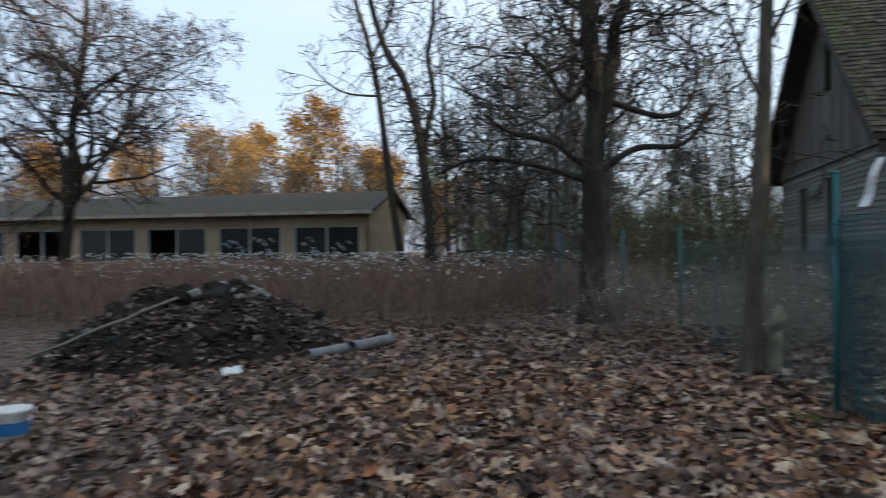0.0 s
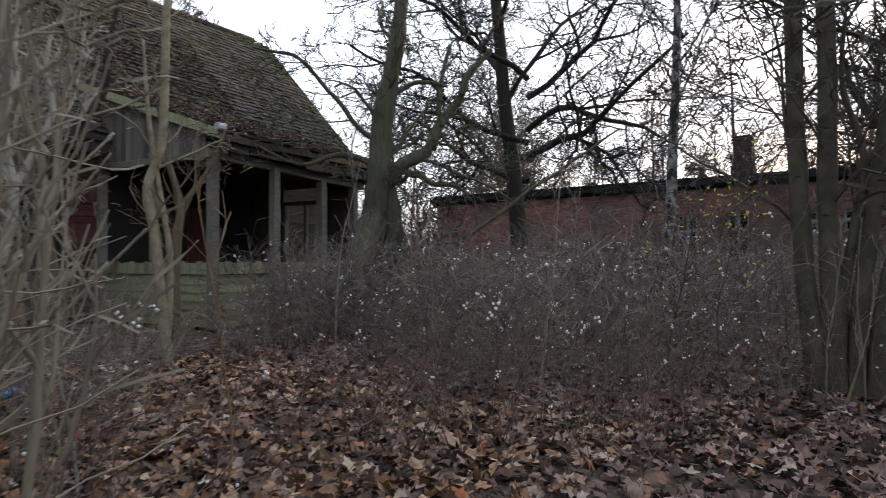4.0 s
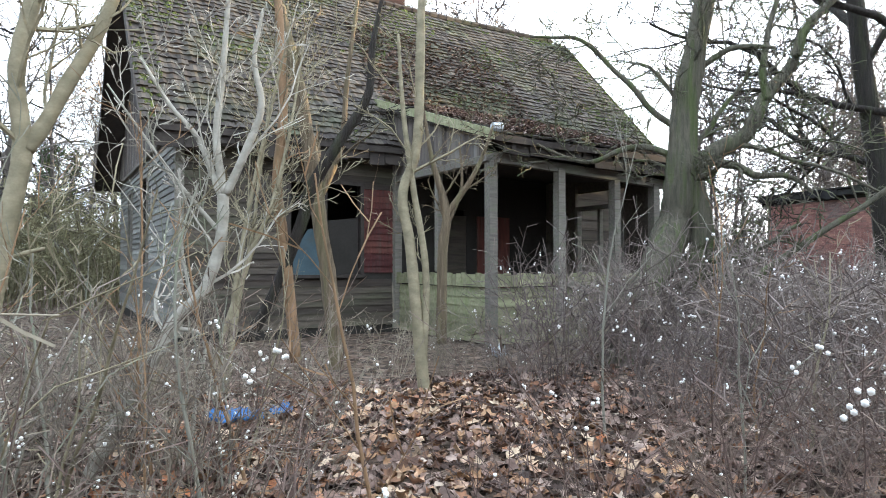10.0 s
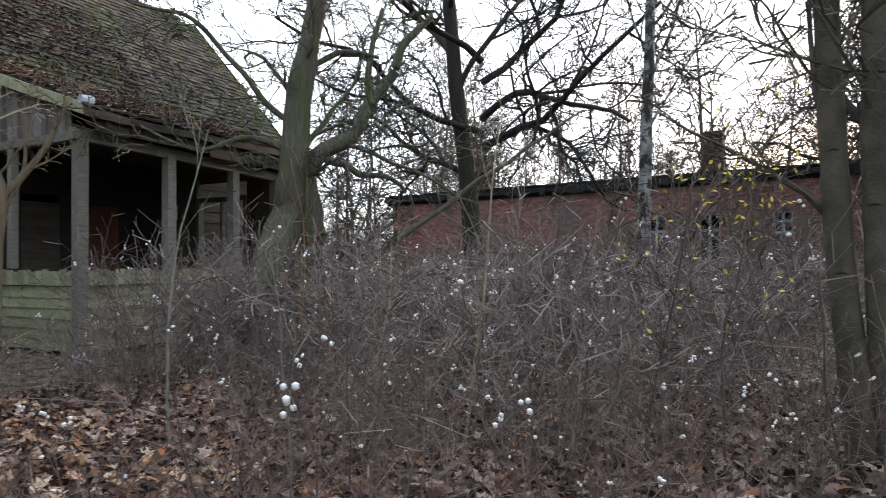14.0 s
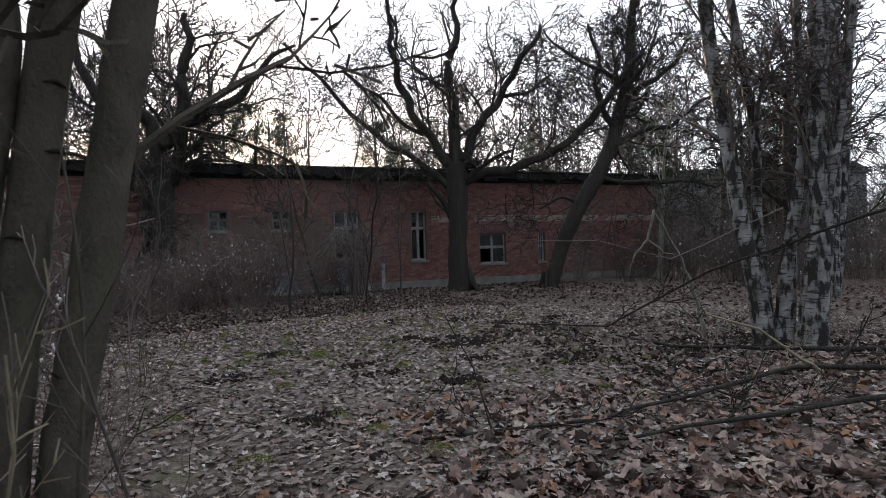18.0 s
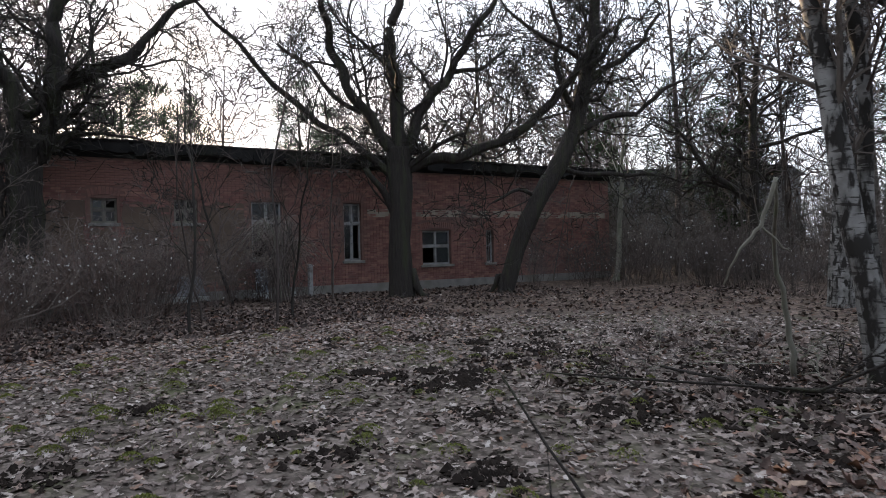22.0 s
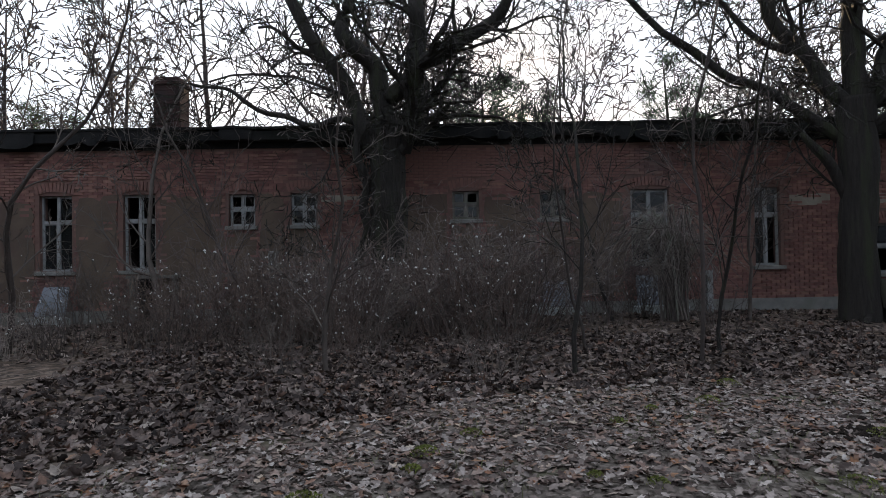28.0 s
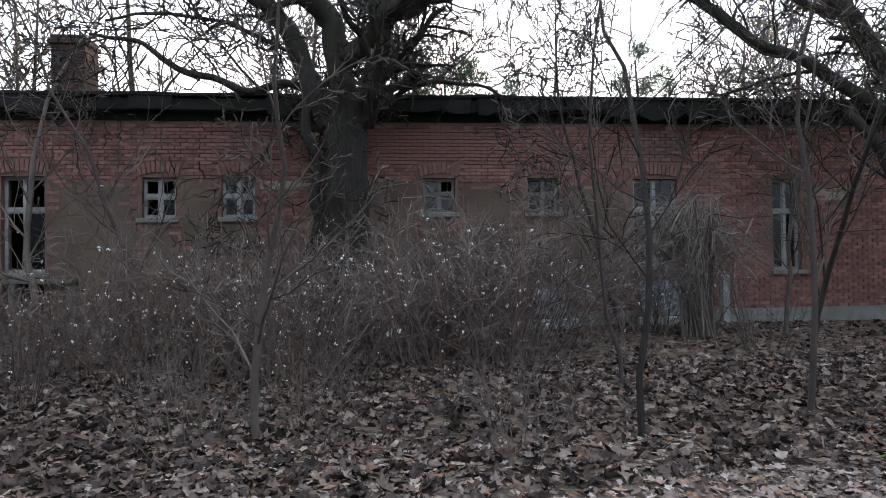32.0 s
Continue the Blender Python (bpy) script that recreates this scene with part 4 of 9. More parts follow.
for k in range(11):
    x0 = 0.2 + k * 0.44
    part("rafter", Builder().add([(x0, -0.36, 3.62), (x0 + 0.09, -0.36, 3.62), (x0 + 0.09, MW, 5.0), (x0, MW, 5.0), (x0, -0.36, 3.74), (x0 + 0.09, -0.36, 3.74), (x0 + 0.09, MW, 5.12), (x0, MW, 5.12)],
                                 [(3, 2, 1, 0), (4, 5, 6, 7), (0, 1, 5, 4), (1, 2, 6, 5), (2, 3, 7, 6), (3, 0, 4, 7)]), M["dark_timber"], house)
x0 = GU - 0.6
while x0 < -0.3:                                      # dark strips standing in for the shade under the main eave
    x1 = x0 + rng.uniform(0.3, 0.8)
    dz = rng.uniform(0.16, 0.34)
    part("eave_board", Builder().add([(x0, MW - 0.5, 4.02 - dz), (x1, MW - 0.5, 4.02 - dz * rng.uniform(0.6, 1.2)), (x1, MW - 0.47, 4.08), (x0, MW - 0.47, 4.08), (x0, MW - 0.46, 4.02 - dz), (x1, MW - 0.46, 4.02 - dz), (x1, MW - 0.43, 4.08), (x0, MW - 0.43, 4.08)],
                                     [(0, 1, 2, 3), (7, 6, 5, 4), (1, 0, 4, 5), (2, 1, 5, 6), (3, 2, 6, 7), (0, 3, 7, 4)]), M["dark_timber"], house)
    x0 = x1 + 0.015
# triangular cheek of the porch roof
yy = 0.15
while yy < 3.6:
    z1 = 3.98 + yy * 0.335
    part("cheek_board", Builder().prism([(yy, 3.56), (yy + 0.15, 3.56), (yy + 0.15, z1 + 0.05), (yy, z1)], 0, -0.05, -0.025), M["gable_boards"], house)
    yy += 0.16
part("verge_board", Builder().add([(-0.22, -0.4, 3.74), (-0.17, -0.4, 3.74), (-0.17, 4.6, 5.42), (-0.22, 4.6, 5.42), (-0.22, -0.4, 3.92), (-0.17, -0.4, 3.92), (-0.17, 4.6, 5.6), (-0.22, 4.6, 5.6)],
                                  [(3, 2, 1, 0), (4, 5, 6, 7), (0, 1, 5, 4), (1, 2, 6, 5), (2, 3, 7, 6), (3, 0, 4, 7)]), M["green_boards"], house, "mossy pale verge board")
part("gutter_end", Builder().tube([(-0.3, -0.46, 3.95), (-0.12, -0.46, 3.95)], [0.07, 0.09], 8), M["pale_sheet"], house, "broken zinc gutter end")


# roof planes: a rough underlay, then rows of tiles
def sag(u, s):
    return -0.10 * math.sin(math.pi * min(max((u - GU) / (RU - GU), 0), 1)) * s + 0.03 * noise.noise((u * 0.7, s * 4, 2.0))


def plane_point(u, y0, z0, y1, z1, s):
    return (u, y0 + (y1 - y0) * s, z0 + (z1 - z0) * s + sag(u, 0.3 + s * 0.7))


ROOFS = [("front", GU - 0.75, RU + 0.35, MW - 0.55, EZ - 0.45, RIDGE_W, RIDGE_Z), ("porch", -0.2, PU + 0.35, -0.42, 3.86, 4.75, 5.62),
         ("back", GU - 0.75, RU + 0.35, BW + 0.5, EZ - 0.45, RIDGE_W, RIDGE_Z)]
for nm, u0, u1, y0, z0, y1, z1 in ROOFS:
    b = Builder()
    nu, ns = 24, 10
    for j in range(ns + 1):
        for i in range(nu + 1):
            p = plane_point(u0 + (u1 - u0) * i / nu, y0, z0, y1, z1, j / ns)
            b.v.append(p)
    for j in range(ns + 1):
        for i in range(nu + 1):
            p = b.v[j * (nu + 1) + i]
            b.v.append((p[0], p[1], p[2] - 0.12))
    o = (ns + 1) * (nu + 1)
    for j in range(ns):
        for i in range(nu):
            q = [j * (nu + 1) + i, j * (nu + 1) + i + 1, (j + 1) * (nu + 1) + i + 1, (j + 1) * (nu + 1) + i]
            b.f.append(tuple(q))
            b.f.append(tuple(o + k for k in reversed(q)))
    for i in range(nu):
        b.f.append((i, i + 1, o + i + 1, o + i))
    for j in range(ns):
        b.f.append((j * (nu + 1), (j + 1) * (nu + 1), o + (j + 1) * (nu + 1), o + j * (nu + 1)))
        b.f.append((j * (nu + 1) + nu, (j + 1) * (nu + 1) + nu, o + (j + 1) * (nu + 1) + nu, o + j * (nu + 1) + nu))
    part("roof_boarding", b, M["dark_timber"], house, "dark roof boarding")
for u, w_ in ((GU - 0.78, "gable"), (RU + 0.36, "far")):
    for s0, s1, e0 in ((MW - 0.6, RIDGE_W, 1), (BW + 0.55, RIDGE_W, 1)):
        part("barge_board", Builder().add([(u, s0, EZ - 0.75), (u + 0.04, s0, EZ - 0.75), (u + 0.04, s1, RIDGE_Z - 0.28), (u, s1, RIDGE_Z - 0.28), (u, s0, EZ - 0.45), (u + 0.04, s0, EZ - 0.45), (u + 0.04, s1, RIDGE_Z + 0.05), (u, s1, RIDGE_Z + 0.05)],
                                          [(3, 2, 1, 0), (4, 5, 6, 7), (0, 1, 5, 4), (1, 2, 6, 5), (2, 3, 7, 6), (3, 0, 4, 7)]), M["dark_timber"], house, "blackened barge board") 
for u in (-0.55, 2.45):
    part("chimney", Builder().box(u - 0.42, RIDGE_W + 0.2, 8.4, u + 0.42, RIDGE_W + 1.0, 10.75, 0.03).box(u - 0.47, RIDGE_W + 0.15, 10.4, u + 0.47, RIDGE_W + 1.05, 10.55), M["chimney_brick"], house, "dark brick chimney")


# ---- trees and shrubs ----
def bough(b, rng, p, d, length, r, level, st, tips=None, rmin=0.006, give=None):
    """A branch with its own branches: st holds the habit of the tree, one row for each level."""
    row = st[level]
    n = row["n"]
    pts, rad, dirs = [p], [r], [d]
    tip = max(r * row["taper"], rmin * 0.8)
    for i in range(n):
        d = (d + Vector((rng.gauss(0, 1), rng.gauss(0, 1), rng.gauss(0, 1))) * row["bend"] + Vector((0, 0, row["up"]))).normalized()
        p = p + d * (length / n)
        pts.append(p)
        dirs.append(d)
        rad.append(r + (tip - r) * ((i + 1) / n))
    b.tube(pts, rad, row["sides"], cap=False)
    if tips is not None and level >= len(st) - 2:
        tips.append((pts[-1], dirs[-1]))
        tips.append((pts[-2], dirs[-2]))
    if level + 1 < len(st):
        kids = row["kids"]
        kids = int(kids) + (1 if rng.random() < kids - int(kids) else 0)
        turn = rng.uniform(0, 6.28)
        for k in range(kids):
            t = row["from"] + (1 - row["from"]) * (k + rng.uniform(0.1, 0.9)) / kids
            i = min(int(t * n), n - 1)
            f = t * n - i
            q = pts[i].lerp(pts[i + 1], f)
            dd = dirs[min(i + 1, n)]
            turn += 2.4 + rng.uniform(-0.5, 0.5)
            side = dd.orthogonal().normalized()
            side = (side * math.cos(turn) + dd.cross(side) * math.sin(turn)).normalized()
            ang = radians(rng.uniform(*row["angle"]))
            nd = (dd * math.cos(ang) + side * math.sin(ang)).normalized()
            rr = max((rad[i] + (rad[i + 1] - rad[i]) * f) * rng.uniform(*row["thin"]), rmin)
            ln = length * rng.uniform(*row["len"]) * (1.0 - 0.4 * t)
            bough(give() if give else b, rng, q, nd, ln, rr, level + 1, st, tips, rmin)


def level(n, bend, up, sides, kids=0, start=0.3, angle=(35, 65), ln=(0.4, 0.7), thin=(0.5, 0.75), taper=0.4):
    return {"n": n, "bend": bend, "up": up, "sides": sides, "kids": kids, "from": start, "angle": angle, "len": ln, "thin": thin, "taper": taper}


OAK = [level(7, 0.06, 0.03, 9, 8, 0.35, (35, 75), (0.45, 0.75), (0.4, 0.65), 0.35), level(9, 0.2, 0.02, 6, 8, 0.15, (30, 65), (0.35, 0.6), taper=0.3),
       level(6, 0.26, 0.02, 4, 7, 0.1, (30, 70), (0.38, 0.62)), level(4, 0.28, 0.02, 3, 5, 0.1, (30, 65), (0.4, 0.65)), level(3, 0.25, 0.02, 2, 2.5, 0.15, (30, 60), (0.4, 0.7)), level(1, 0.2, 0.0, 2)]
LIMB = OAK[1:]
WOOD = [level(8, 0.03, 0.02, 7, 12, 0.25, (30, 60), (0.3, 0.52), (0.32, 0.52), 0.2), level(5, 0.13, 0.06, 4, 6, 0.15, (30, 60), (0.35, 0.6), taper=0.35),
        level(3, 0.2, 0.05, 3, 4.5, 0.1, (30, 65), (0.4, 0.65)), level(3, 0.24, 0.04, 2, 1.3, 0.15, (25, 60), (0.5, 0.8)), level(1, 0.2, 0.0, 2)]
FAR_WOOD = [level(7, 0.03, 0.02, 6, 13, 0.2, (30, 60), (0.3, 0.52), (0.32, 0.52), 0.2), level(4, 0.13, 0.06, 3, 7, 0.12, (30, 60), (0.35, 0.65), taper=0.35),
            level(2, 0.2, 0.05, 2, 5, 0.1, (30, 65), (0.45, 0.7)), level(1, 0.2, 0.04, 2)]
MAPLE = [level(8, 0.006, 0.0, 10, 13, 0.35, (30, 60), (0.28, 0.5), (0.3, 0.5), 0.3)] + WOOD[1:]
BIRCH = [level(10, 0.03, 0.03, 8, 16, 0.28, (25, 50), (0.16, 0.32), (0.22, 0.38), 0.2), level(6, 0.1, 0.05, 4, 7, 0.15, (25, 50), (0.4, 0.65), taper=0.3),
         level(4, 0.15, -0.06, 3, 5, 0.12, (25, 55), (0.45, 0.7)), level(2, 0.15, -0.1, 2, 2, 0.1, (20, 50), (0.5, 0.8)), level(2, 0.1, -0.1, 2)]
SAPLING = [level(10, 0.085, 0.05, 6, 9, 0.3, (25, 50), (0.22, 0.45), (0.25, 0.42), 0.25), level(5, 0.13, 0.08, 4, 6, 0.12, (25, 55), (0.35, 0.6)), level(3, 0.18, 0.05, 3, 3, 0.15, (25, 50), (0.4, 0.65)), level(2, 0.15, 0.05, 2, 1.5, 0.2, (25, 50), (0.5, 0.8)), level(1, 0.1, 0.0, 2)]
CROOKED = [level(12, 0.13, 0.06, 6, 13, 0.14, (30, 62), (0.2, 0.42), (0.28, 0.48), 0.25)] + SAPLING[1:]
WHIP = [level(10, 0.08, 0.04, 6, 6, 0.3, (20, 50), (0.2, 0.45), (0.35, 0.55), 0.3), level(4, 0.14, 0.05, 3, 2.5, 0.2, (25, 55), (0.35, 0.6)), level(2, 0.15, 0.05, 2)]
LILAC = [level(9, 0.09, 0.03, 6, 6, 0.22, (20, 48), (0.25, 0.5), (0.5, 0.75), 0.3), level(5, 0.12, 0.06, 4, 4, 0.12, (25, 55), (0.35, 0.65)), level(3, 0.16, 0.05, 3, 2, 0.15, (25, 50), (0.4, 0.65)), level(2, 0.15, 0.05, 2)]
PINE = [level(8, 0.02, 0.02, 7, 26, 0.25, (60, 88), (0.16, 0.3), (0.22, 0.34), 0.2), level(5, 0.1, 0.05, 4, 6, 0.25, (35, 60), (0.3, 0.5)), level(3, 0.15, 0.05, 3)]


def flare(t, rng, r, bark, reach=1.0):
    for s in range(5):
        a = s * 1.26 + rng.uniform(-0.3, 0.3)
        v = Vector((math.cos(a), math.sin(a), 0))
        part("root", Builder().tube([v * r * 0.45 + Vector((0, 0, r * 2.4)), v * r * 0.8 + Vector((0, 0, r * 0.9)), v * r * 1.35 * reach + Vector((0, 0, 0.03)), v * r * 2.2 * reach + Vector((0, 0, -0.08))],
                                    [r * 0.3, r * 0.38, r * 0.3, r * 0.12], 6), bark, t, smooth=True)


def tree(name, seed, height, r, habit, bark, where, label, lean=(0, 0), stems=(), limbs=(), rmin=0.008, roots=True, group="trees", leaves=None, split=True):
    """A bare tree. stems: (x, y, lean x, lean y, share of the height); limbs: (height, azimuth, rise, length, radius) of its main limbs.
    split: every branch of the trunk a part of its own; else trunk and crown."""
    rng = random.Random(seed)
    t = thing(name, where, label, "tree", group)
    tips = [] if leaves else None
    for sx, sy, lx, ly, k, *thick in (stems or ((0, 0, lean[0], lean[1], 1.0),)):
        b, made = Builder(), []

        def give():
            if split or not made:
                made.append(Builder())
            return made[-1]

        d = Vector((lx, ly, 1)).normalized()
        bough(b, rng, Vector((sx, sy, 0)) - d * 0.15, d, height * k, thick[0] if thick else r * (0.6 + 0.4 * k), 0, habit, tips, rmin, give)
        main = part("stem" if stems else "trunk", b, bark, t, smooth=True)
        for c in made:
            part("branch" if split else "crown", c, bark, main if split else t, smooth=True)
    axis = Vector((lean[0], lean[1], 1)).normalized()
    for h, az, rise, ln, rr, *base in limbs:
        b = Builder()
        d = Vector((math.cos(radians(az)) * math.cos(radians(rise)), math.sin(radians(az)) * math.cos(radians(rise)), math.sin(radians(rise))))
        bough(b, rng, axis * h + Vector((*base, 0) if base else (0, 0, 0)), d, ln, rr, 0, LIMB, tips, rmin)
        part("limb", b, bark, t, smooth=True)
    if roots:
        flare(t, rng, r, bark)
    if leaves:
        mat, count, size, share = leaves
        lb = Builder()
        for p, d in tips:
            if rng.random() > share:
                continue
            for _ in range(count):
                q = p + Vector((rng.gauss(0, 1), rng.gauss(0, 1), rng.gauss(0, 1))) * size * 2.2
                a = Vector((rng.gauss(0, 1), rng.gauss(0, 1), rng.gauss(0, 1))).normalized() * size
                c = a.orthogonal().normalized() * size * rng.uniform(0.35, 0.6)
                lb.add([q - a, q + c * 0.9, q + a, q - c], [(0, 1, 2, 3)])
        tagged(part("foliage", lb, mat, t, "remaining leaves"), kind="stuff")
    return t


def pine(name, seed, height, where, label, rmin=0.02):
    rng = random.Random(seed)
    t = thing(name, where, label, "tree", "pines")
    b, tips = Builder(), []
    bough(b, rng, Vector((0, 0, -0.1)), Vector((0, 0, 1)), height, height * 0.017, 0, PINE, tips, rmin)
    part("trunk", b, M["bark_dark"], t, smooth=True)
    lb = Builder()
    for p, d in tips:
        for _ in range(15):
            a = (d * 0.6 + Vector((rng.gauss(0, 1), rng.gauss(0, 1), rng.gauss(0, 1) + 0.3))).normalized()
            c = a.orthogonal().normalized() * 0.035
            q = p + Vector((rng.gauss(0, 1), rng.gauss(0, 1), rng.gauss(0, 1))) * 0.2
            ln = rng.uniform(0.22, 0.42)
            lb.add([q - c, q + c, q + a * ln], [(0, 1, 2)])
    tagged(part("needles", lb, M["needles"], t, "dark green needle tufts"), kind="stuff")
    return t


at = pose


def smooth_path(rows, per=4):
    """A curve through (x, y, z, radius) rows."""
    p = [Vector(q[:3]) for q in rows]
    out = []
    for i in range(len(p) - 1):
        a, b, c, d = p[max(i - 1, 0)], p[i], p[i + 1], p[min(i + 2, len(p) - 1)]
        for k in range(per):
            t = k / per
            q = 0.5 * (2 * b + (c - a) * t + (2 * a - 5 * b + 4 * c - d) * t * t + (3 * b - a - 3 * c + d) * t ** 3)
            out.append((q, rows[i][3] + (rows[i + 1][3] - rows[i][3]) * t))
    return out + [(p[-1], rows[-1][3])]


def rough_tube(pts, rad, seed, sides=18, rough=1.0):
    """A trunk with ridged bark: the ring of each height pushed in and out."""
    b = Builder()
    b.tube(pts, rad, sides)
    for k in range(len(pts) * sides):
        i, s_ = divmod(k, sides)
        a = 6.283 * s_ / sides
        g = 1 + rough * 0.16 * noise.noise((math.cos(a) * 1.6, math.sin(a) * 1.6, i * 0.22 + seed)) + rough * 0.13 * noise.noise((math.cos(a) * 5, math.sin(a) * 5, i * 0.3 + seed))
        b.v[k] = tuple(pts[i] + (Vector(b.v[k]) - pts[i]) * g)
    return b


def grown(name, seed, where, label, bark, paths, habit, reach=2.4, density=2.6, start=0.35, rmin=0.008, depth=0.5, roots=True, group="trees", thick=1.0, scars=0.0, rise=0.15, later=0.15, rough=1.0, twig=None, wind=0.0):
    """A bare tree whose trunk and main limbs follow their own curves, with side boughs all along."""
    rng = random.Random(seed)
    t = thing(name, where, label, "tree", group)
    for n, rows in enumerate(paths):
        low, out = rows[0][2], (rng.uniform(-depth, depth) if n > 1 else 0.0)
        span = max(rows[-1][2] - low, 1.0)
        line = smooth_path([(x, y + out * min(abs(z - low) / span, 1.0), z - (0.12 if z < 0.25 else 0), r) for x, y, z, r in rows], 6)
        sway = 0.0 if n == 0 else min(0.16, line[0][1] * 1.1) * wind
        pts = [q + Vector((noise.noise((q.z * 1.1, n * 3.7, seed)), noise.noise((q.z * 1.1 + q.x, n * 5.1, seed + 9)), noise.noise((q.x * 1.2 + q.y, n * 2.3, seed + 5)))) * sway * min(k / 6, 1.0) for k, (q, r) in enumerate(line)]
        rad = [r * rng.uniform(0.95, 1.06) for _, r in line]
        rad = [r * thick for r in rad]
        main = part("trunk" if n == 0 else "limb", rough_tube(pts, rad, seed + n, rough=rough) if rad[0] > 0.1 else Builder().tube(pts, rad, 7), M[bark], t, smooth=True)
        z = pts[0].z + 0.3
        while scars and z < min(pts[-1].z, 4.5) and rad[0] > 0.05:
            i = next((k for k in range(len(pts) - 1) if pts[k + 1].z > z), None)
            if i is None:
                break
            f, d = (z - pts[i].z) / max(pts[i + 1].z - pts[i].z, 1e-3), (pts[i + 1] - pts[i]).normalized()
            q, rr_, a = pts[i].lerp(pts[i + 1], f), rad[i] + (rad[i + 1] - rad[i]) * f, rng.uniform(0, 6.28)
            sb = Builder()
            u = d.orthogonal().normalized()
            v = d.cross(u)
            arc = [q + (u * math.cos(a + k * 0.11) + v * math.sin(a + k * 0.11)) * rr_ * 0.985 - d * 0.012 * abs(k - 5) / 5 for k in range(11)]
            sb.tube(arc, [0.001 + 0.0075 * math.sin(math.pi * (k + 0.3) / 10.6) for k in range(11)], 5)
            part("bark_scar", sb, M["bark_dark"], main, "dark branch scar", smooth=True)
            z += scars * rng.uniform(0.4, 1.3)
        length = sum((pts[i + 1] - pts[i]).length for i in range(len(pts) - 1))
        first = start if n == 0 else later
        b, m = Builder(), int(length * density * (1 - first)) + 2
        for k in range(m):
            f = (first + (1 - first) * (k + rng.random()) / m) * (len(pts) - 1.001)
            i = int(f)
            q, d = pts[i].lerp(pts[i + 1], f - i), (pts[i + 1] - pts[i]).normalized()
            a = rng.uniform(0, 6.28)
            side = d.orthogonal().normalized()
            side = side * math.cos(a) + d.cross(side) * math.sin(a)
            g = radians(rng.uniform(30, 75))
            nd = (d * math.cos(g) + side * math.sin(g) + Vector((0, 0, rise))).normalized()
            bough(b, rng, q, nd, reach * rng.uniform(0.45, 1.1) * (1.15 - 0.5 * f / len(pts)), max(rad[i] * rng.uniform(0.2, 0.36), rmin * 1.6), 0, habit, None, rmin)
        tagged(part("crown", b, M[twig or bark], main), kind="stuff")
    if roots:
        flare(t, rng, paths[0][0][3] * thick * 0.85, M[bark])
    return t


SIDE = [level(8, 0.22, 0.03, 5, 6, 0.12, (30, 65), (0.4, 0.7)), level(5, 0.27, 0.02, 3, 5, 0.12, (30, 65), (0.45, 0.7)), level(4, 0.27, 0.02, 2, 3, 0.15, (30, 60), (0.5, 0.75)), level(2, 0.24, 0.0, 2)]
FINE = [level(5, 0.14, 0.08, 4, 5, 0.12, (25, 55), (0.35, 0.6)), level(3, 0.18, 0.05, 3, 3, 0.15, (25, 50), (0.4, 0.65)), level(2, 0.15, 0.05, 2, 1.5, 0.2, (25, 50), (0.5, 0.8)), level(1, 0.1, 0.0, 2)]
OAK_HOUSE = at(-9.1, 6.75, 0)
OAK_HOUSE_1 = [(0.75, -1.54, -0.02, 0.289), (0.56, -1.07, 0.64, 0.330), (0.40, -0.41, 1.39, 0.387), (0.19, 0.20, 2.12, 0.448), (0.29, 0.30, 2.80, 0.458), (0.31, 0.32, 3.49, 0.367), (0.35, 0.37, 4.40, 0.316), (0.46, 0.48, 5.21, 0.275), (0.57, 0.59, 6.10, 0.244), (0.65, 0.67, 7.17, 0.183)]
OAK_HOUSE_2 = [(0.17, 0.18, 0.09, 0.285), (0.30, 0.31, 0.84, 0.326), (0.46, 0.48, 1.56, 0.305), (0.50, 0.52, 2.15, 0.285), (0.44, 0.46, 2.83, 0.305)]
OAK_HOUSE_3 = [(0.40, 0.42, 3.02, 0.265), (0.70, 0.73, 3.44, 0.214), (0.98, 1.02, 3.77, 0.183), (1.18, 1.23, 4.25, 0.163), (1.38, 1.44, 4.82, 0.143), (1.66, 1.73, 5.45, 0.112), (1.95, 2.04, 6.04, 0.081)]
OAK_HOUSE_4 = [(1.22, 1.27, 4.24, 0.102), (1.15, 1.20, 4.74, 0.092), (1.15, 1.19, 5.31, 0.081), (1.24, 1.30, 6.08, 0.061)]
OAK_HOUSE_5 = [(0.24, 0.25, 3.91, 0.092), (-0.01, -0.02, 4.28, 0.081), (-0.25, -0.26, 4.75, 0.071), (-0.52, -0.54, 5.28, 0.061), (-0.90, -0.94, 5.64, 0.051), (-1.30, -1.36, 5.61, 0.031)]
OAK_HOUSE_6 = [(0.21, 0.22, 3.39, 0.102), (-0.11, -0.12, 3.59, 0.081), (-0.57, -0.59, 3.42, 0.071), (-0.95, -0.99, 3.47, 0.051), (-1.39, -1.44, 3.80, 0.031)]
OAK_HOUSE_7 = [(0.57, 0.60, 3.34, 0.122), (0.81, 0.85, 3.17, 0.102), (1.02, 1.06, 2.96, 0.092), (1.33, 1.38, 2.93, 0.071), (1.62, 1.69, 2.64, 0.041)]
OAK_HOUSE_8 = [(0.39, 0.41, 4.76, 0.092), (0.73, 0.76, 5.10, 0.081), (1.05, 1.10, 5.20, 0.071), (1.36, 1.41, 5.09, 0.051)]
OAK_WALL = at(0.56, 25.3, 0)
OAK_WALL_1 = [(-0.09, 0.0, -0.13, 0.668), (-0.07, 0.0, 1.06, 0.596), (-0.04, 0.0, 2.25, 0.561), (-0.07, 0.0, 3.45, 0.549), (-0.04, 0.0, 4.65, 0.501)]
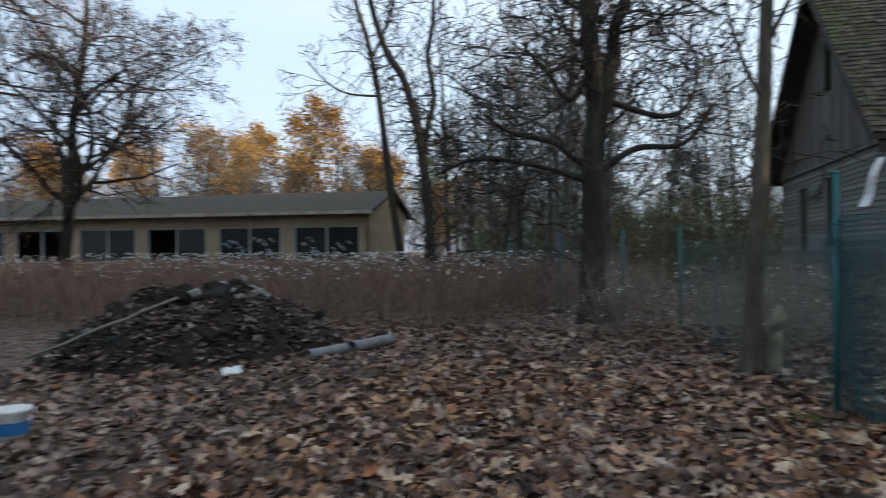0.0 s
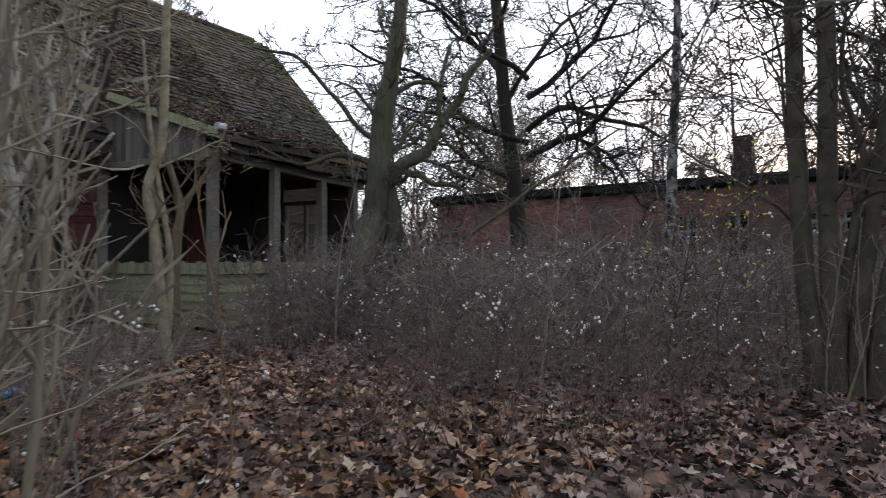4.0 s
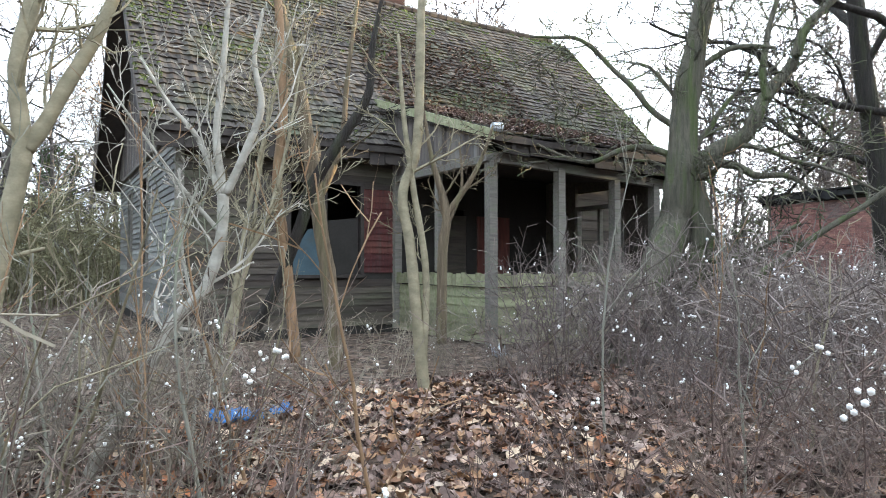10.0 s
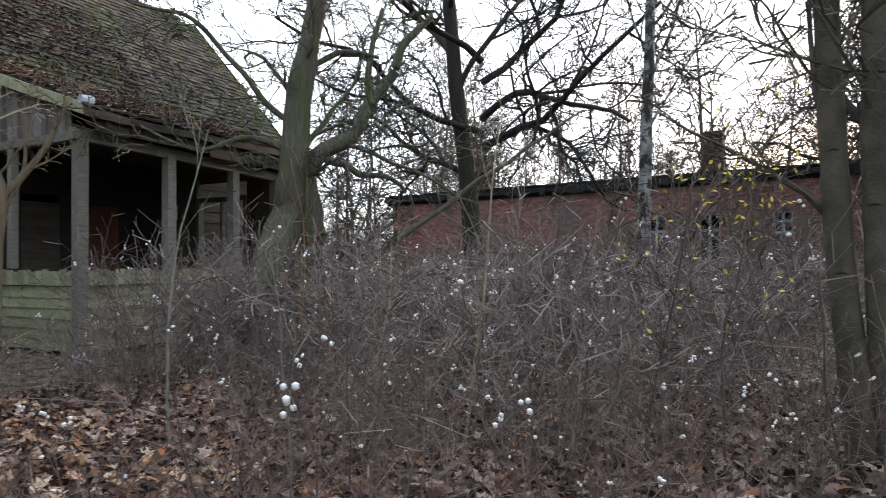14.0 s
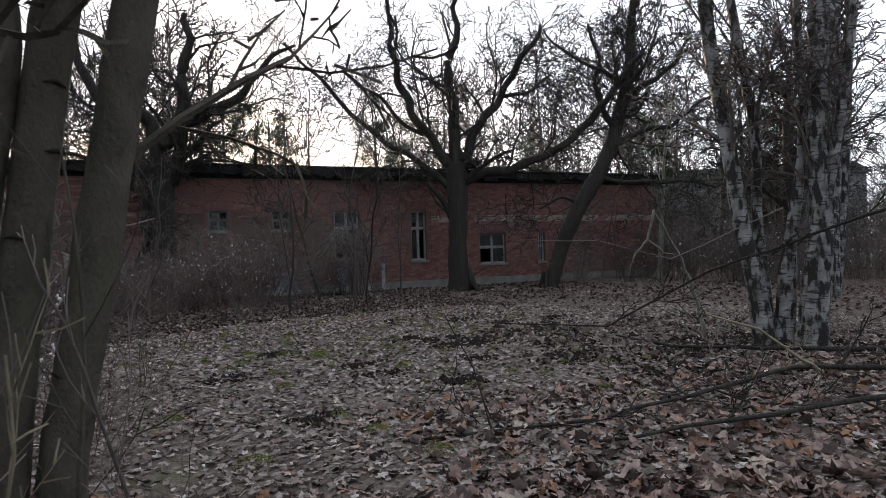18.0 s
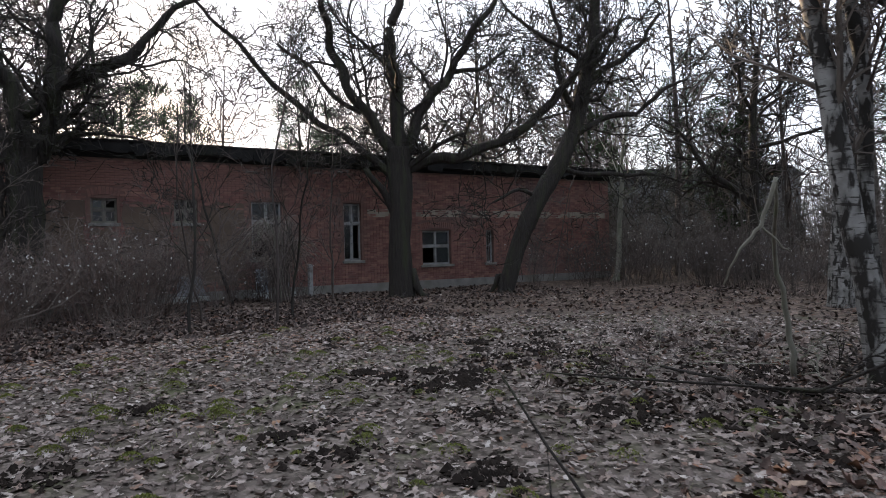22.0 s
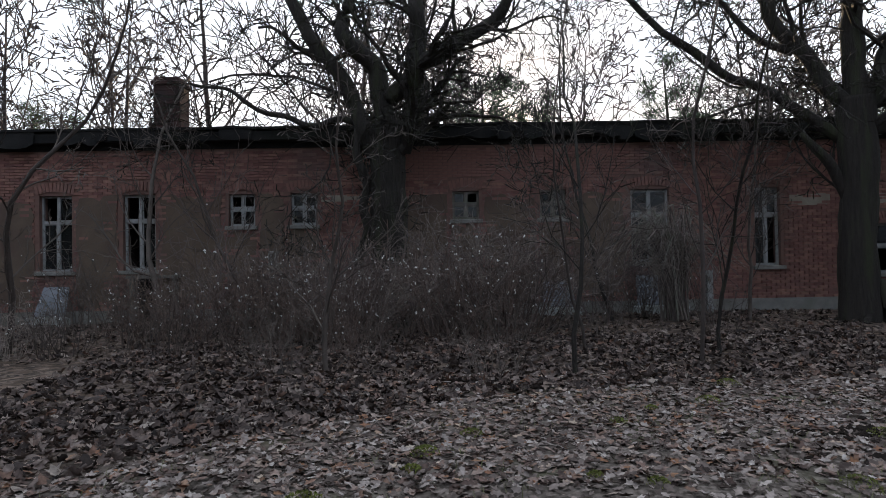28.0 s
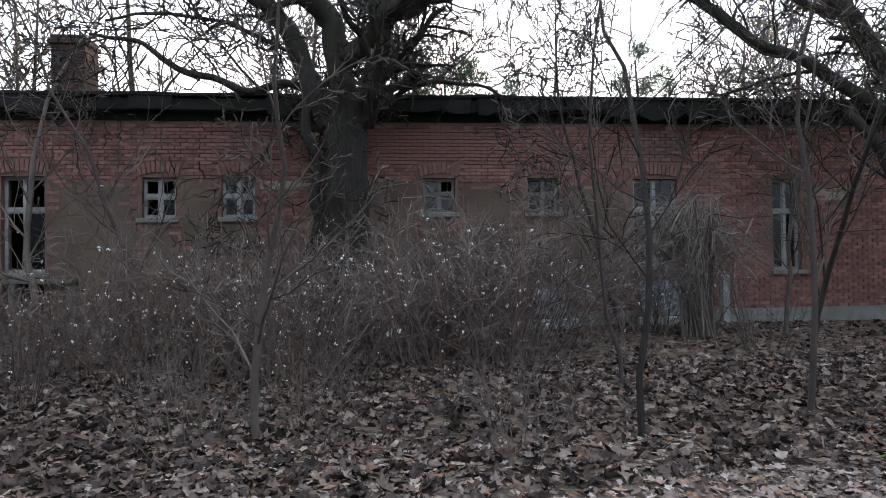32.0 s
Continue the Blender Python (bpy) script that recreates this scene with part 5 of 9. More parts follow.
OAK_WALL_2 = [(-0.34, -0.01, 3.93, 0.274), (-0.75, -0.02, 5.14, 0.25), (-1.4, -0.03, 6.23, 0.227), (-2.17, -0.05, 7.33, 0.191), (-2.64, -0.06, 8.79, 0.119)]
OAK_WALL_3 = [(-0.04, 0.0, 4.53, 0.334), (-0.44, -0.01, 5.74, 0.286), (-0.85, -0.02, 6.59, 0.25), (-1.08, -0.03, 7.8, 0.203), (-0.95, -0.02, 9.5, 0.119)]
OAK_WALL_4 = [(0.26, 0.01, 4.04, 0.298), (0.63, 0.01, 5.24, 0.274), (0.61, 0.01, 6.33, 0.262), (0.74, 0.02, 7.78, 0.227), (0.98, 0.02, 9.72, 0.131)]
OAK_WALL_5 = [(-0.03, 0.0, 5.25, 0.298), (0.58, 0.01, 5.9, 0.262), (1.3, 0.03, 6.2, 0.25), (1.91, 0.05, 6.67, 0.215), (2.58, 0.06, 7.15, 0.179), (3.37, 0.08, 8.11, 0.131), (4.47, 0.11, 9.07, 0.072)]
OAK_WALL_6 = [(-0.34, -0.01, 4.47, 0.119), (-1.11, -0.03, 4.72, 0.107), (-2.19, -0.05, 4.79, 0.095), (-3.15, -0.07, 5.11, 0.078), (-3.86, -0.09, 5.66, 0.06), (-4.7, -0.11, 5.79, 0.036)]
OAK_WALL_7 = [(0.5, 0.01, 4.28, 0.083), (1.16, 0.03, 4.69, 0.072), (2.12, 0.05, 4.86, 0.054), (3.08, 0.07, 4.61, 0.03)]
OAK_WALL_8 = [(-0.69, -0.02, -0.6, 0.239), (-0.67, -0.02, 0.83, 0.167), (-0.71, -0.02, 2.26, 0.143), (-0.65, -0.02, 3.45, 0.119), (-0.75, -0.02, 4.66, 0.095)]
OAK_MID = at(10.9, 23.8, 0)
OAK_MID_1 = [(-0.21, 0.06, -0.14, 0.542), (-0.25, 0.07, 1.59, 0.46), (-0.18, 0.05, 2.74, 0.476), (-0.2, 0.06, 4.05, 0.509), (-0.23, 0.07, 4.79, 0.443)]
OAK_MID_2 = [(-0.34, 0.1, 4.63, 0.246), (-1.26, 0.38, 5.89, 0.205), (-1.86, 0.56, 7.22, 0.181), (-2.31, 0.69, 8.39, 0.156), (-2.44, 0.73, 9.88, 0.115), (-2.72, 0.81, 11.37, 0.066)]
OAK_MID_3 = [(-0.18, 0.05, 4.63, 0.345), (-0.15, 0.04, 6.36, 0.271), (-0.35, 0.1, 7.85, 0.23), (-0.08, 0.02, 9.49, 0.181), (0.12, -0.04, 11.31, 0.098)]
OAK_MID_4 = [(-0.03, 0.01, 4.62, 0.263), (0.64, -0.19, 6.01, 0.213), (1.45, -0.43, 7.31, 0.181), (2.27, -0.68, 8.62, 0.148), (2.93, -0.87, 9.92, 0.098)]
OAK_MID_5 = [(0.04, -0.01, 4.13, 0.246), (1.87, -0.56, 4.67, 0.213), (3.45, -1.03, 5.21, 0.197), (4.74, -1.41, 6.25, 0.181), (5.72, -1.71, 7.71, 0.148), (6.62, -1.97, 8.85, 0.098)]
OAK_MID_6 = [(-0.44, 0.13, 3.89, 0.181), (-1.75, 0.52, 5.07, 0.14), (-3.3, 0.99, 6.1, 0.115), (-4.85, 1.45, 7.95, 0.09), (-6.08, 1.81, 9.46, 0.057)]
OAK_MID_7 = [(-0.23, 0.07, 2.41, 0.197), (-0.84, 0.25, 3.41, 0.131), (-1.22, 0.36, 4.07, 0.082)]
OAK_MID_8 = [(-1.34, 0.4, 5.89, 0.115), (-2.35, 0.7, 6.41, 0.09), (-3.12, 0.93, 7.41, 0.074), (-3.9, 1.16, 7.93, 0.049)]
OAK_MID_9 = [(1.45, -0.43, 7.31, 0.115), (2.41, -0.72, 7.62, 0.09), (3.53, -1.05, 8.42, 0.057)]
OAK_LEAN = at(13.92, 22.85, 0)
OAK_LEAN_1 = [(0.03, -0.01, -0.2, 0.376), (0.61, -0.18, 1.5, 0.343), (1.27, -0.38, 2.96, 0.359), (2.09, -0.62, 4.25, 0.384), (2.67, -0.8, 5.55, 0.351), (3.1, -0.92, 7.01, 0.31), (3.44, -1.03, 8.32, 0.278), (3.56, -1.06, 9.96, 0.229), (3.86, -1.15, 12.26, 0.131)]
OAK_LEAN_2 = [(2.58, -0.77, 5.3, 0.147), (3.86, -1.15, 6.01, 0.122), (5.72, -1.71, 6.63, 0.09), (7.19, -2.14, 7.58, 0.057)]
OAK_LEAN_3 = [(2.93, -0.87, 6.52, 0.163), (3.74, -1.12, 7.66, 0.131), (4.7, -1.4, 8.46, 0.106), (5.68, -1.69, 9.75, 0.065)]
OAK_LEAN_4 = [(2.17, -0.65, 4.16, 0.122), (4.12, -1.23, 3.88, 0.098), (5.53, -1.65, 4.01, 0.073), (6.77, -2.02, 3.65, 0.041)]
OAK_LEAN_5 = [(2.84, -0.85, 6.03, 0.163), (2.16, -0.64, 7.2, 0.131), (2.35, -0.7, 8.67, 0.106), (1.92, -0.57, 10.16, 0.065)]
OAK_LEAN_6 = [(3.27, -0.98, 7.67, 0.131), (2.19, -0.65, 8.35, 0.098), (1.1, -0.33, 8.86, 0.073), (0.02, -0.01, 9.71, 0.041)]
OAK_LEAN_7 = [(1.44, -0.43, 3.12, 0.114), (0.66, -0.2, 3.3, 0.082), (-0.29, 0.09, 2.99, 0.049)]
OAK_WEST = at(-9.4, -7.05, 0)
OAK_WEST_1 = [(0.05, -0.13, 0.01, 0.374), (0.02, -0.06, 2.0, 0.292), (0.02, -0.05, 3.17, 0.292), (-0.01, 0.02, 4.57, 0.269), (0.03, -0.08, 5.74, 0.234), (0.07, -0.18, 7.15, 0.199), (0.05, -0.12, 9.03, 0.117)]
OAK_WEST_2 = [(0.01, -0.02, 3.87, 0.234), (-0.14, 0.35, 5.27, 0.199), (-0.18, 0.46, 6.21, 0.175), (-0.27, 0.69, 7.38, 0.14), (-0.3, 0.75, 8.79, 0.07)]
OAK_WEST_3 = [(-0.02, 0.06, 3.11, 0.105), (-0.28, 0.72, 3.51, 0.088), (-0.63, 1.59, 3.56, 0.07), (-0.84, 2.13, 4.03, 0.058), (-0.99, 2.52, 4.43, 0.035)]
OAK_WEST_4 = [(0.06, -0.16, 3.23, 0.094), (0.32, -0.81, 3.58, 0.076), (0.66, -1.68, 3.88, 0.064), (0.87, -2.22, 4.35, 0.035)]
OAK_WEST_5 = [(0.02, -0.05, 2.87, 0.082), (0.45, -1.14, 3.29, 0.07), (0.88, -2.22, 3.3, 0.053), (1.22, -3.1, 2.95, 0.029)]
OAK_WEST_6 = [(0.04, -0.09, 5.16, 0.094), (0.32, -0.8, 4.58, 0.076), (0.4, -1.01, 5.28, 0.064), (0.66, -1.66, 5.75, 0.041)]
OAK_WEST_7 = [(-0.09, 0.23, 4.57, 0.094), (-0.41, 1.05, 4.33, 0.076), (-0.67, 1.7, 4.56, 0.058), (-0.59, 1.49, 5.5, 0.047), (-0.33, 0.84, 5.97, 0.029)]
TREE_CURVED = at(-15.2, -13.8, 0)
TREE_CURVED_1 = [(-0.23, 0.57, 0.84, 0.243), (-0.13, 0.33, 4.39, 0.224), (0.08, -0.21, 7.02, 0.187), (0.3, -0.77, 8.05, 0.159), (0.51, -1.28, 9.83, 0.131), (0.6, -1.53, 12.08, 0.084)]
TREE_CURVED_2 = [(-0.12, 0.3, 4.67, 0.168), (-0.24, 0.61, 6.45, 0.14), (-0.21, 0.53, 8.32, 0.112), (-0.3, 0.76, 10.57, 0.075)]
TREE_CURVED_3 = [(0.51, -1.3, 7.77, 0.075), (0.34, -0.85, 9.08, 0.065), (0.2, -0.5, 10.57, 0.047)]
TREE_SLIM = at(-17.3, -16.3, 0)
TREE_SLIM_1 = [(-0.39, 0.99, 0.76, 0.233), (-0.2, 0.51, 3.95, 0.212), (-0.09, 0.23, 6.71, 0.191), (0.06, -0.15, 9.05, 0.159), (0.26, -0.67, 10.97, 0.127), (0.48, -1.21, 13.53, 0.074)]
TREE_SLIM_3 = [(-0.02, 0.04, 7.35, 0.074), (0.49, -1.24, 7.57, 0.053), (0.96, -2.42, 8.65, 0.032)]
YOUNG_NEAR = at(-5.76, -2.48, 0)
YOUNG_NEAR_1 = [(-0.00, 0.00, -0.00, 0.138), (-0.04, 0.17, 0.68, 0.120), (-0.07, 0.29, 1.25, 0.107), (-0.10, 0.38, 1.80, 0.094), (-0.12, 0.46, 2.29, 0.088), (-0.11, 0.43, 2.69, 0.075), (-0.11, 0.43, 2.97, 0.075), (-0.13, 0.49, 3.27, 0.075), (-0.15, 0.56, 3.70, 0.063), (-0.15, 0.60, 4.12, 0.038)]
YOUNG_NEAR_2 = [(-0.12, 0.48, 2.32, 0.075), (-0.16, 0.60, 2.55, 0.075), (-0.18, 0.71, 2.81, 0.075), (-0.23, 0.88, 3.18, 0.069), (-0.26, 1.01, 3.55, 0.063), (-0.29, 1.11, 3.93, 0.050), (-0.30, 1.17, 4.31, 0.025)]
YOUNG_NEAR_3 = [(-0.01, 0.04, 0.89, 0.038), (-0.05, 0.19, 1.18, 0.031), (-0.11, 0.42, 1.53, 0.025), (-0.18, 0.70, 1.65, 0.019)]
YOUNG_WHITE = at(-6.1, -1.68, 0)
YOUNG_WHITE_1 = [(-0.01, -0.01, -0.12, 0.086), (0.09, 0.24, 0.38, 0.077), (0.18, 0.47, 0.8, 0.073), (0.25, 0.65, 1.14, 0.068), (0.32, 0.83, 1.35, 0.064), (0.36, 0.94, 1.74, 0.06), (0.37, 0.95, 2.06, 0.06)]
YOUNG_WHITE_2 = [(0.37, 0.94, 2.04, 0.034), (0.3, 0.78, 2.47, 0.028), (0.23, 0.58, 2.73, 0.024), (0.15, 0.38, 3.08, 0.015)]
YOUNG_WHITE_3 = [(0.37, 0.96, 2.06, 0.047), (0.35, 0.9, 2.47, 0.041), (0.36, 0.94, 2.99, 0.034), (0.37, 0.97, 3.51, 0.026), (0.39, 1.02, 4.08, 0.013)]
YOUNG_WHITE_4 = [(0.38, 0.97, 2.06, 0.047), (0.44, 1.12, 2.43, 0.043), (0.47, 1.21, 2.73, 0.038), (0.45, 1.16, 3.08, 0.028), (0.47, 1.22, 3.47, 0.015)]
YOUNG_WHITE_5 = [(0.36, 0.93, 1.78, 0.026), (0.27, 0.7, 2.13, 0.019), (0.18, 0.46, 2.56, 0.013), (0.12, 0.3, 2.86, 0.009)]
YOUNG_WHITE_6 = [(0.26, 0.67, 1.06, 0.026), (0.32, 0.83, 0.97, 0.019), (0.29, 0.75, 0.46, 0.021), (0.25, 0.66, -0.12, 0.026)]
YOUNG_WHITE_7 = [(0.29, 0.75, 1.23, 0.019), (0.27, 0.71, 1.7, 0.015), (0.29, 0.74, 2.25, 0.009)]
YOUNG_PORCH = at(-7.78, 1.8, 0)
YOUNG_PORCH_1 = [(0.01, 0.02, -0.06, 0.115), (-0.03, -0.08, 0.92, 0.102), (-0.06, -0.16, 1.8, 0.092), (-0.09, -0.24, 2.38, 0.088), (-0.03, -0.08, 2.96, 0.085), (-0.02, -0.04, 4.06, 0.081), (-0.01, -0.02, 4.89, 0.068), (0.01, 0.03, 5.86, 0.034)]
YOUNG_PORCH_2 = [(0.0, -0.01, 0.38, 0.068), (0.01, 0.02, 1.46, 0.061), (-0.05, -0.12, 2.48, 0.054), (-0.09, -0.23, 3.37, 0.041), (-0.11, -0.29, 4.33, 0.024)]
YOUNG_BROWN = at(-10.05, 1.35, 0)
YOUNG_BROWN_1 = [(0.01, 0.03, -0.03, 0.153), (-0.04, -0.09, 1.28, 0.149), (-0.08, -0.21, 2.13, 0.149), (-0.13, -0.33, 3.07, 0.157), (-0.19, -0.49, 4.02, 0.145), (-0.25, -0.65, 4.8, 0.128), (-0.33, -0.85, 5.76, 0.111), (-0.38, -0.97, 6.81, 0.06)]
YOUNG_BROWN_2 = [(-0.1, -0.25, 2.47, 0.085), (0.03, 0.07, 3.33, 0.068), (0.06, 0.15, 4.28, 0.051), (0.12, 0.3, 5.58, 0.034)]
YOUNG_RED = at(-9.2, 0.45, 0)
YOUNG_RED_1 = [(0.05, 0.12, 0.26, 0.105), (0.0, 0.0, 1.46, 0.105), (-0.03, -0.07, 2.06, 0.105), (-0.05, -0.12, 2.59, 0.098), (-0.02, -0.05, 3.5, 0.09), (-0.03, -0.07, 4.34, 0.083), (-0.05, -0.14, 5.26, 0.068), (-0.08, -0.2, 6.03, 0.034)]
YOUNG_RED_2 = [(-0.18, -0.47, 0.56, 0.098), (-0.06, -0.15, 1.16, 0.098), (0.07, 0.17, 2.06, 0.105), (0.12, 0.31, 2.59, 0.105), (0.25, 0.65, 3.19, 0.09), (0.38, 0.99, 3.8, 0.075), (0.4, 1.04, 4.41, 0.053), (0.46, 1.19, 5.26, 0.03)]
YOUNG_FORK = at(-8.9, 2.6, 0)
YOUNG_FORK_1 = [(-0.02, -0.04, 0.42, 0.111), (-0.01, -0.02, 1.69, 0.103), (0.01, 0.03, 2.28, 0.096), (-0.06, -0.16, 3.05, 0.052), (-0.11, -0.27, 3.77, 0.024)]
YOUNG_FORK_2 = [(0.01, 0.03, 2.24, 0.072), (0.17, 0.43, 2.88, 0.048), (0.26, 0.66, 3.53, 0.024)]
YOUNG_FORK_3 = [(0.02, 0.04, 2.09, 0.048), (0.09, 0.24, 2.64, 0.032), (0.08, 0.21, 3.29, 0.02)]
MAPLE_PAIR = at(0.8, 0.6, 0)
MAPLE_PAIR_1 = [(-0.06, 0.0, 0.35, 0.166), (-0.09, 0.0, 0.83, 0.133), (-0.12, 0.0, 1.1, 0.127), (-0.17, 0.0, 1.63, 0.119), (-0.2, 0.0, 2.07, 0.116), (-0.21, 0.0, 2.52, 0.115), (-0.22, 0.0, 3.09, 0.102), (-0.24, 0.0, 4.11, 0.066), (-0.25, 0.0, 5.04, 0.033)]
MAPLE_PAIR_2 = [(0.13, 0.0, 0.31, 0.1), (0.16, 0.0, 0.61, 0.082), (0.21, 0.0, 1.1, 0.086), (0.28, 0.0, 1.85, 0.088), (0.3, 0.0, 2.09, 0.091), (0.4, 0.0, 2.32, 0.075), (0.46, 0.0, 2.52, 0.071), (0.57, -0.01, 2.97, 0.058), (0.75, -0.01, 3.88, 0.029)]
MAPLE_PAIR_3 = [(0.28, 0.0, 2.0, 0.051), (0.19, 0.0, 2.25, 0.046), (0.1, 0.0, 2.38, 0.044), (0.03, 0.0, 2.52, 0.042), (-0.12, 0.0, 2.84, 0.031), (-0.25, 0.0, 3.29, 0.015)]
MAPLE_PAIR_4 = [(0.33, 0.0, 1.85, 0.04), (0.47, 0.0, 2.0, 0.033), (0.64, -0.01, 2.09, 0.029), (0.89, -0.01, 2.29, 0.015)]
MAPLE_PAIR_5 = [(0.31, 0.0, 1.56, 0.027), (0.41, 0.0, 1.4, 0.024), (0.56, -0.01, 1.31, 0.022), (0.83, -0.01, 1.27, 0.011)]
MAPLE_PAIR_6 = [(-0.18, 0.0, 2.12, 0.033), (0.0, 0.0, 1.94, 0.029), (0.2, 0.0, 1.78, 0.024), (0.39, 0.0, 1.58, 0.011)]
MAPLE_CLUMP = at(-0.4, 4.95, 0)
MAPLE_CLUMP_1 = [(-0.21, 0.0, -0.14, 0.164), (-0.26, 0.0, 0.55, 0.145), (-0.34, 0.0, 1.27, 0.133), (-0.38, 0.0, 2.18, 0.121), (-0.41, 0.0, 3.1, 0.115), (-0.42, 0.0, 4.32, 0.109), (-0.4, 0.0, 5.56, 0.079), (-0.36, 0.0, 6.93, 0.036)]
MAPLE_CLUMP_2 = [(-0.05, 0.0, -0.18, 0.164), (-0.08, 0.0, 0.67, 0.139), (-0.1, 0.0, 1.27, 0.127), (-0.12, 0.0, 2.18, 0.121), (-0.11, 0.0, 3.4, 0.121), (-0.13, 0.0, 4.32, 0.115), (-0.18, 0.0, 5.56, 0.079), (-0.27, 0.0, 6.8, 0.036)]
MAPLE_CLUMP_3 = [(0.12, 0.0, -0.15, 0.121), (0.14, 0.0, 0.67, 0.115), (0.2, 0.0, 1.27, 0.109), (0.33, 0.0, 2.3, 0.109), (0.46, 0.0, 3.09, 0.109), (0.53, 0.0, 3.83, 0.097), (0.58, 0.0, 4.93, 0.067), (0.47, 0.0, 6.17, 0.03)]
MAPLE_CLUMP_4 = [(0.26, 0.0, -0.15, 0.121), (0.33, 0.0, 0.67, 0.115), (0.44, 0.0, 1.39, 0.109), (0.59, 0.0, 2.3, 0.115), (0.72, -0.01, 3.09, 0.109), (0.85, -0.01, 3.82, 0.103), (1.03, -0.01, 4.68, 0.073), (1.32, -0.01, 5.8, 0.03)]
MAPLE_CLUMP_5 = [(0.01, 0.0, -0.15, 0.079), (0.0, 0.0, 0.91, 0.073), (0.12, 0.0, 1.75, 0.061), (0.2, 0.0, 2.48, 0.055), (0.02, 0.0, 3.22, 0.036), (0.06, 0.0, 3.95, 0.018)]
BIRCH_CLUMP = at(8.72, 8.5, 0)
BIRCH_CLUMP_1 = [(-0.26, 0.3, -0.05, 0.212), (-0.33, 0.41, 0.92, 0.169), (-0.41, 0.53, 1.65, 0.153), (-0.46, 0.61, 2.4, 0.145), (-0.51, 0.69, 3.15, 0.131), (-0.57, 0.79, 3.91, 0.125), (-0.62, 0.86, 4.68, 0.128), (-0.79, 1.09, 7.68, 0.079), (-0.95, 1.32, 10.68, 0.026)]
BIRCH_CLUMP_2 = [(0.07, -0.16, -0.05, 0.27), (0.12, -0.24, 0.92, 0.218), (0.15, -0.3, 1.62, 0.202), (0.15, -0.31, 2.32, 0.178), (0.15, -0.29, 3.02, 0.164), (0.17, -0.34, 3.72, 0.166), (0.17, -0.34, 4.41, 0.161), (0.17, -0.34, 7.41, 0.1), (0.17, -0.34, 10.41, 0.032)]
BIRCH_CLUMP_3 = [(-0.03, 0.4, -0.06, 0.151), (-0.08, 0.49, 1.05, 0.107), (-0.11, 0.53, 2.03, 0.091), (-0.1, 0.52, 3.01, 0.088), (-0.16, 0.61, 3.92, 0.085), (-0.22, 0.71, 4.7, 0.087), (-0.38, 0.98, 7.2, 0.054), (-0.55, 1.25, 9.7, 0.017)]
BIRCH_CLUMP_4 = [(-0.05, 0.18, -0.04, 0.206), (-0.01, 0.13, 0.76, 0.163), (0.02, 0.07, 1.42, 0.122), (0.08, -0.02, 2.06, 0.098), (0.13, -0.1, 2.77, 0.074), (0.15, -0.14, 3.62, 0.071), (0.14, -0.13, 4.48, 0.068), (0.12, -0.11, 6.98, 0.042), (0.09, -0.08, 9.48, 0.014)]
BIRCH_CLUMP_5 = [(0.13, -0.29, 1.48, 0.137), (0.18, -0.37, 2.04, 0.097), (0.24, -0.47, 2.65, 0.081), (0.29, -0.56, 3.33, 0.078), (0.36, -0.68, 4.33, 0.076), (0.51, -0.94, 6.83, 0.047), (0.66, -1.19, 9.33, 0.015)]
BIRCH_CLUMP_6 = [(0.11, -0.24, 2.86, 0.065), (0.06, -0.14, 3.4, 0.054), (-0.08, 0.11, 3.69, 0.046), (-0.24, 0.39, 4.03, 0.038), (-0.36, 0.59, 4.37, 0.034), (-0.48, 0.79, 4.83, 0.022)]
BIRCH_FAR = at(15.85, 13.3, 0)
BIRCH_FAR_1 = [(0.13, -0.21, -0.26, 0.315), (0.19, -0.3, 1.77, 0.267), (0.23, -0.37, 3.17, 0.252), (0.27, -0.42, 4.55, 0.239), (0.28, -0.44, 5.94, 0.227), (0.3, -0.48, 7.32, 0.215), (0.34, -0.55, 10.32, 0.133), (0.37, -0.63, 13.32, 0.043)]
BIRCH_FAR_2 = [(0.3, -0.19, -0.27, 0.239), (0.44, -0.4, 1.77, 0.174), (0.53, -0.54, 3.86, 0.152), (0.58, -0.63, 5.93, 0.147), (0.66, -0.75, 7.29, 0.142), (0.81, -0.98, 10.29, 0.088), (0.91, -1.12, 12.29, 0.028)]

grown("oak", 11, OAK_HOUSE, "old mossy oak with low twisted limbs beside the house", "bark_moss", [OAK_HOUSE_1, OAK_HOUSE_2, OAK_HOUSE_3, OAK_HOUSE_4, OAK_HOUSE_5, OAK_HOUSE_6, OAK_HOUSE_7, OAK_HOUSE_8], SIDE, 2.4, 1.1, 0.5, thick=0.66, wind=1.2, depth=0.3)
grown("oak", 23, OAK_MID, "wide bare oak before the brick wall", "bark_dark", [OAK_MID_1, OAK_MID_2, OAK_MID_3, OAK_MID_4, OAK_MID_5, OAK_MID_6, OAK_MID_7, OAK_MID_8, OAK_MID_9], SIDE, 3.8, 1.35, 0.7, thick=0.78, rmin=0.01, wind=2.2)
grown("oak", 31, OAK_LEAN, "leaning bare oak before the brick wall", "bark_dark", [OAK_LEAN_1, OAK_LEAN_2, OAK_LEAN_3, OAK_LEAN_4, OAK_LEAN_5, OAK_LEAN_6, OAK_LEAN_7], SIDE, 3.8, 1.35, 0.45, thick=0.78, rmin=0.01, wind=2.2)
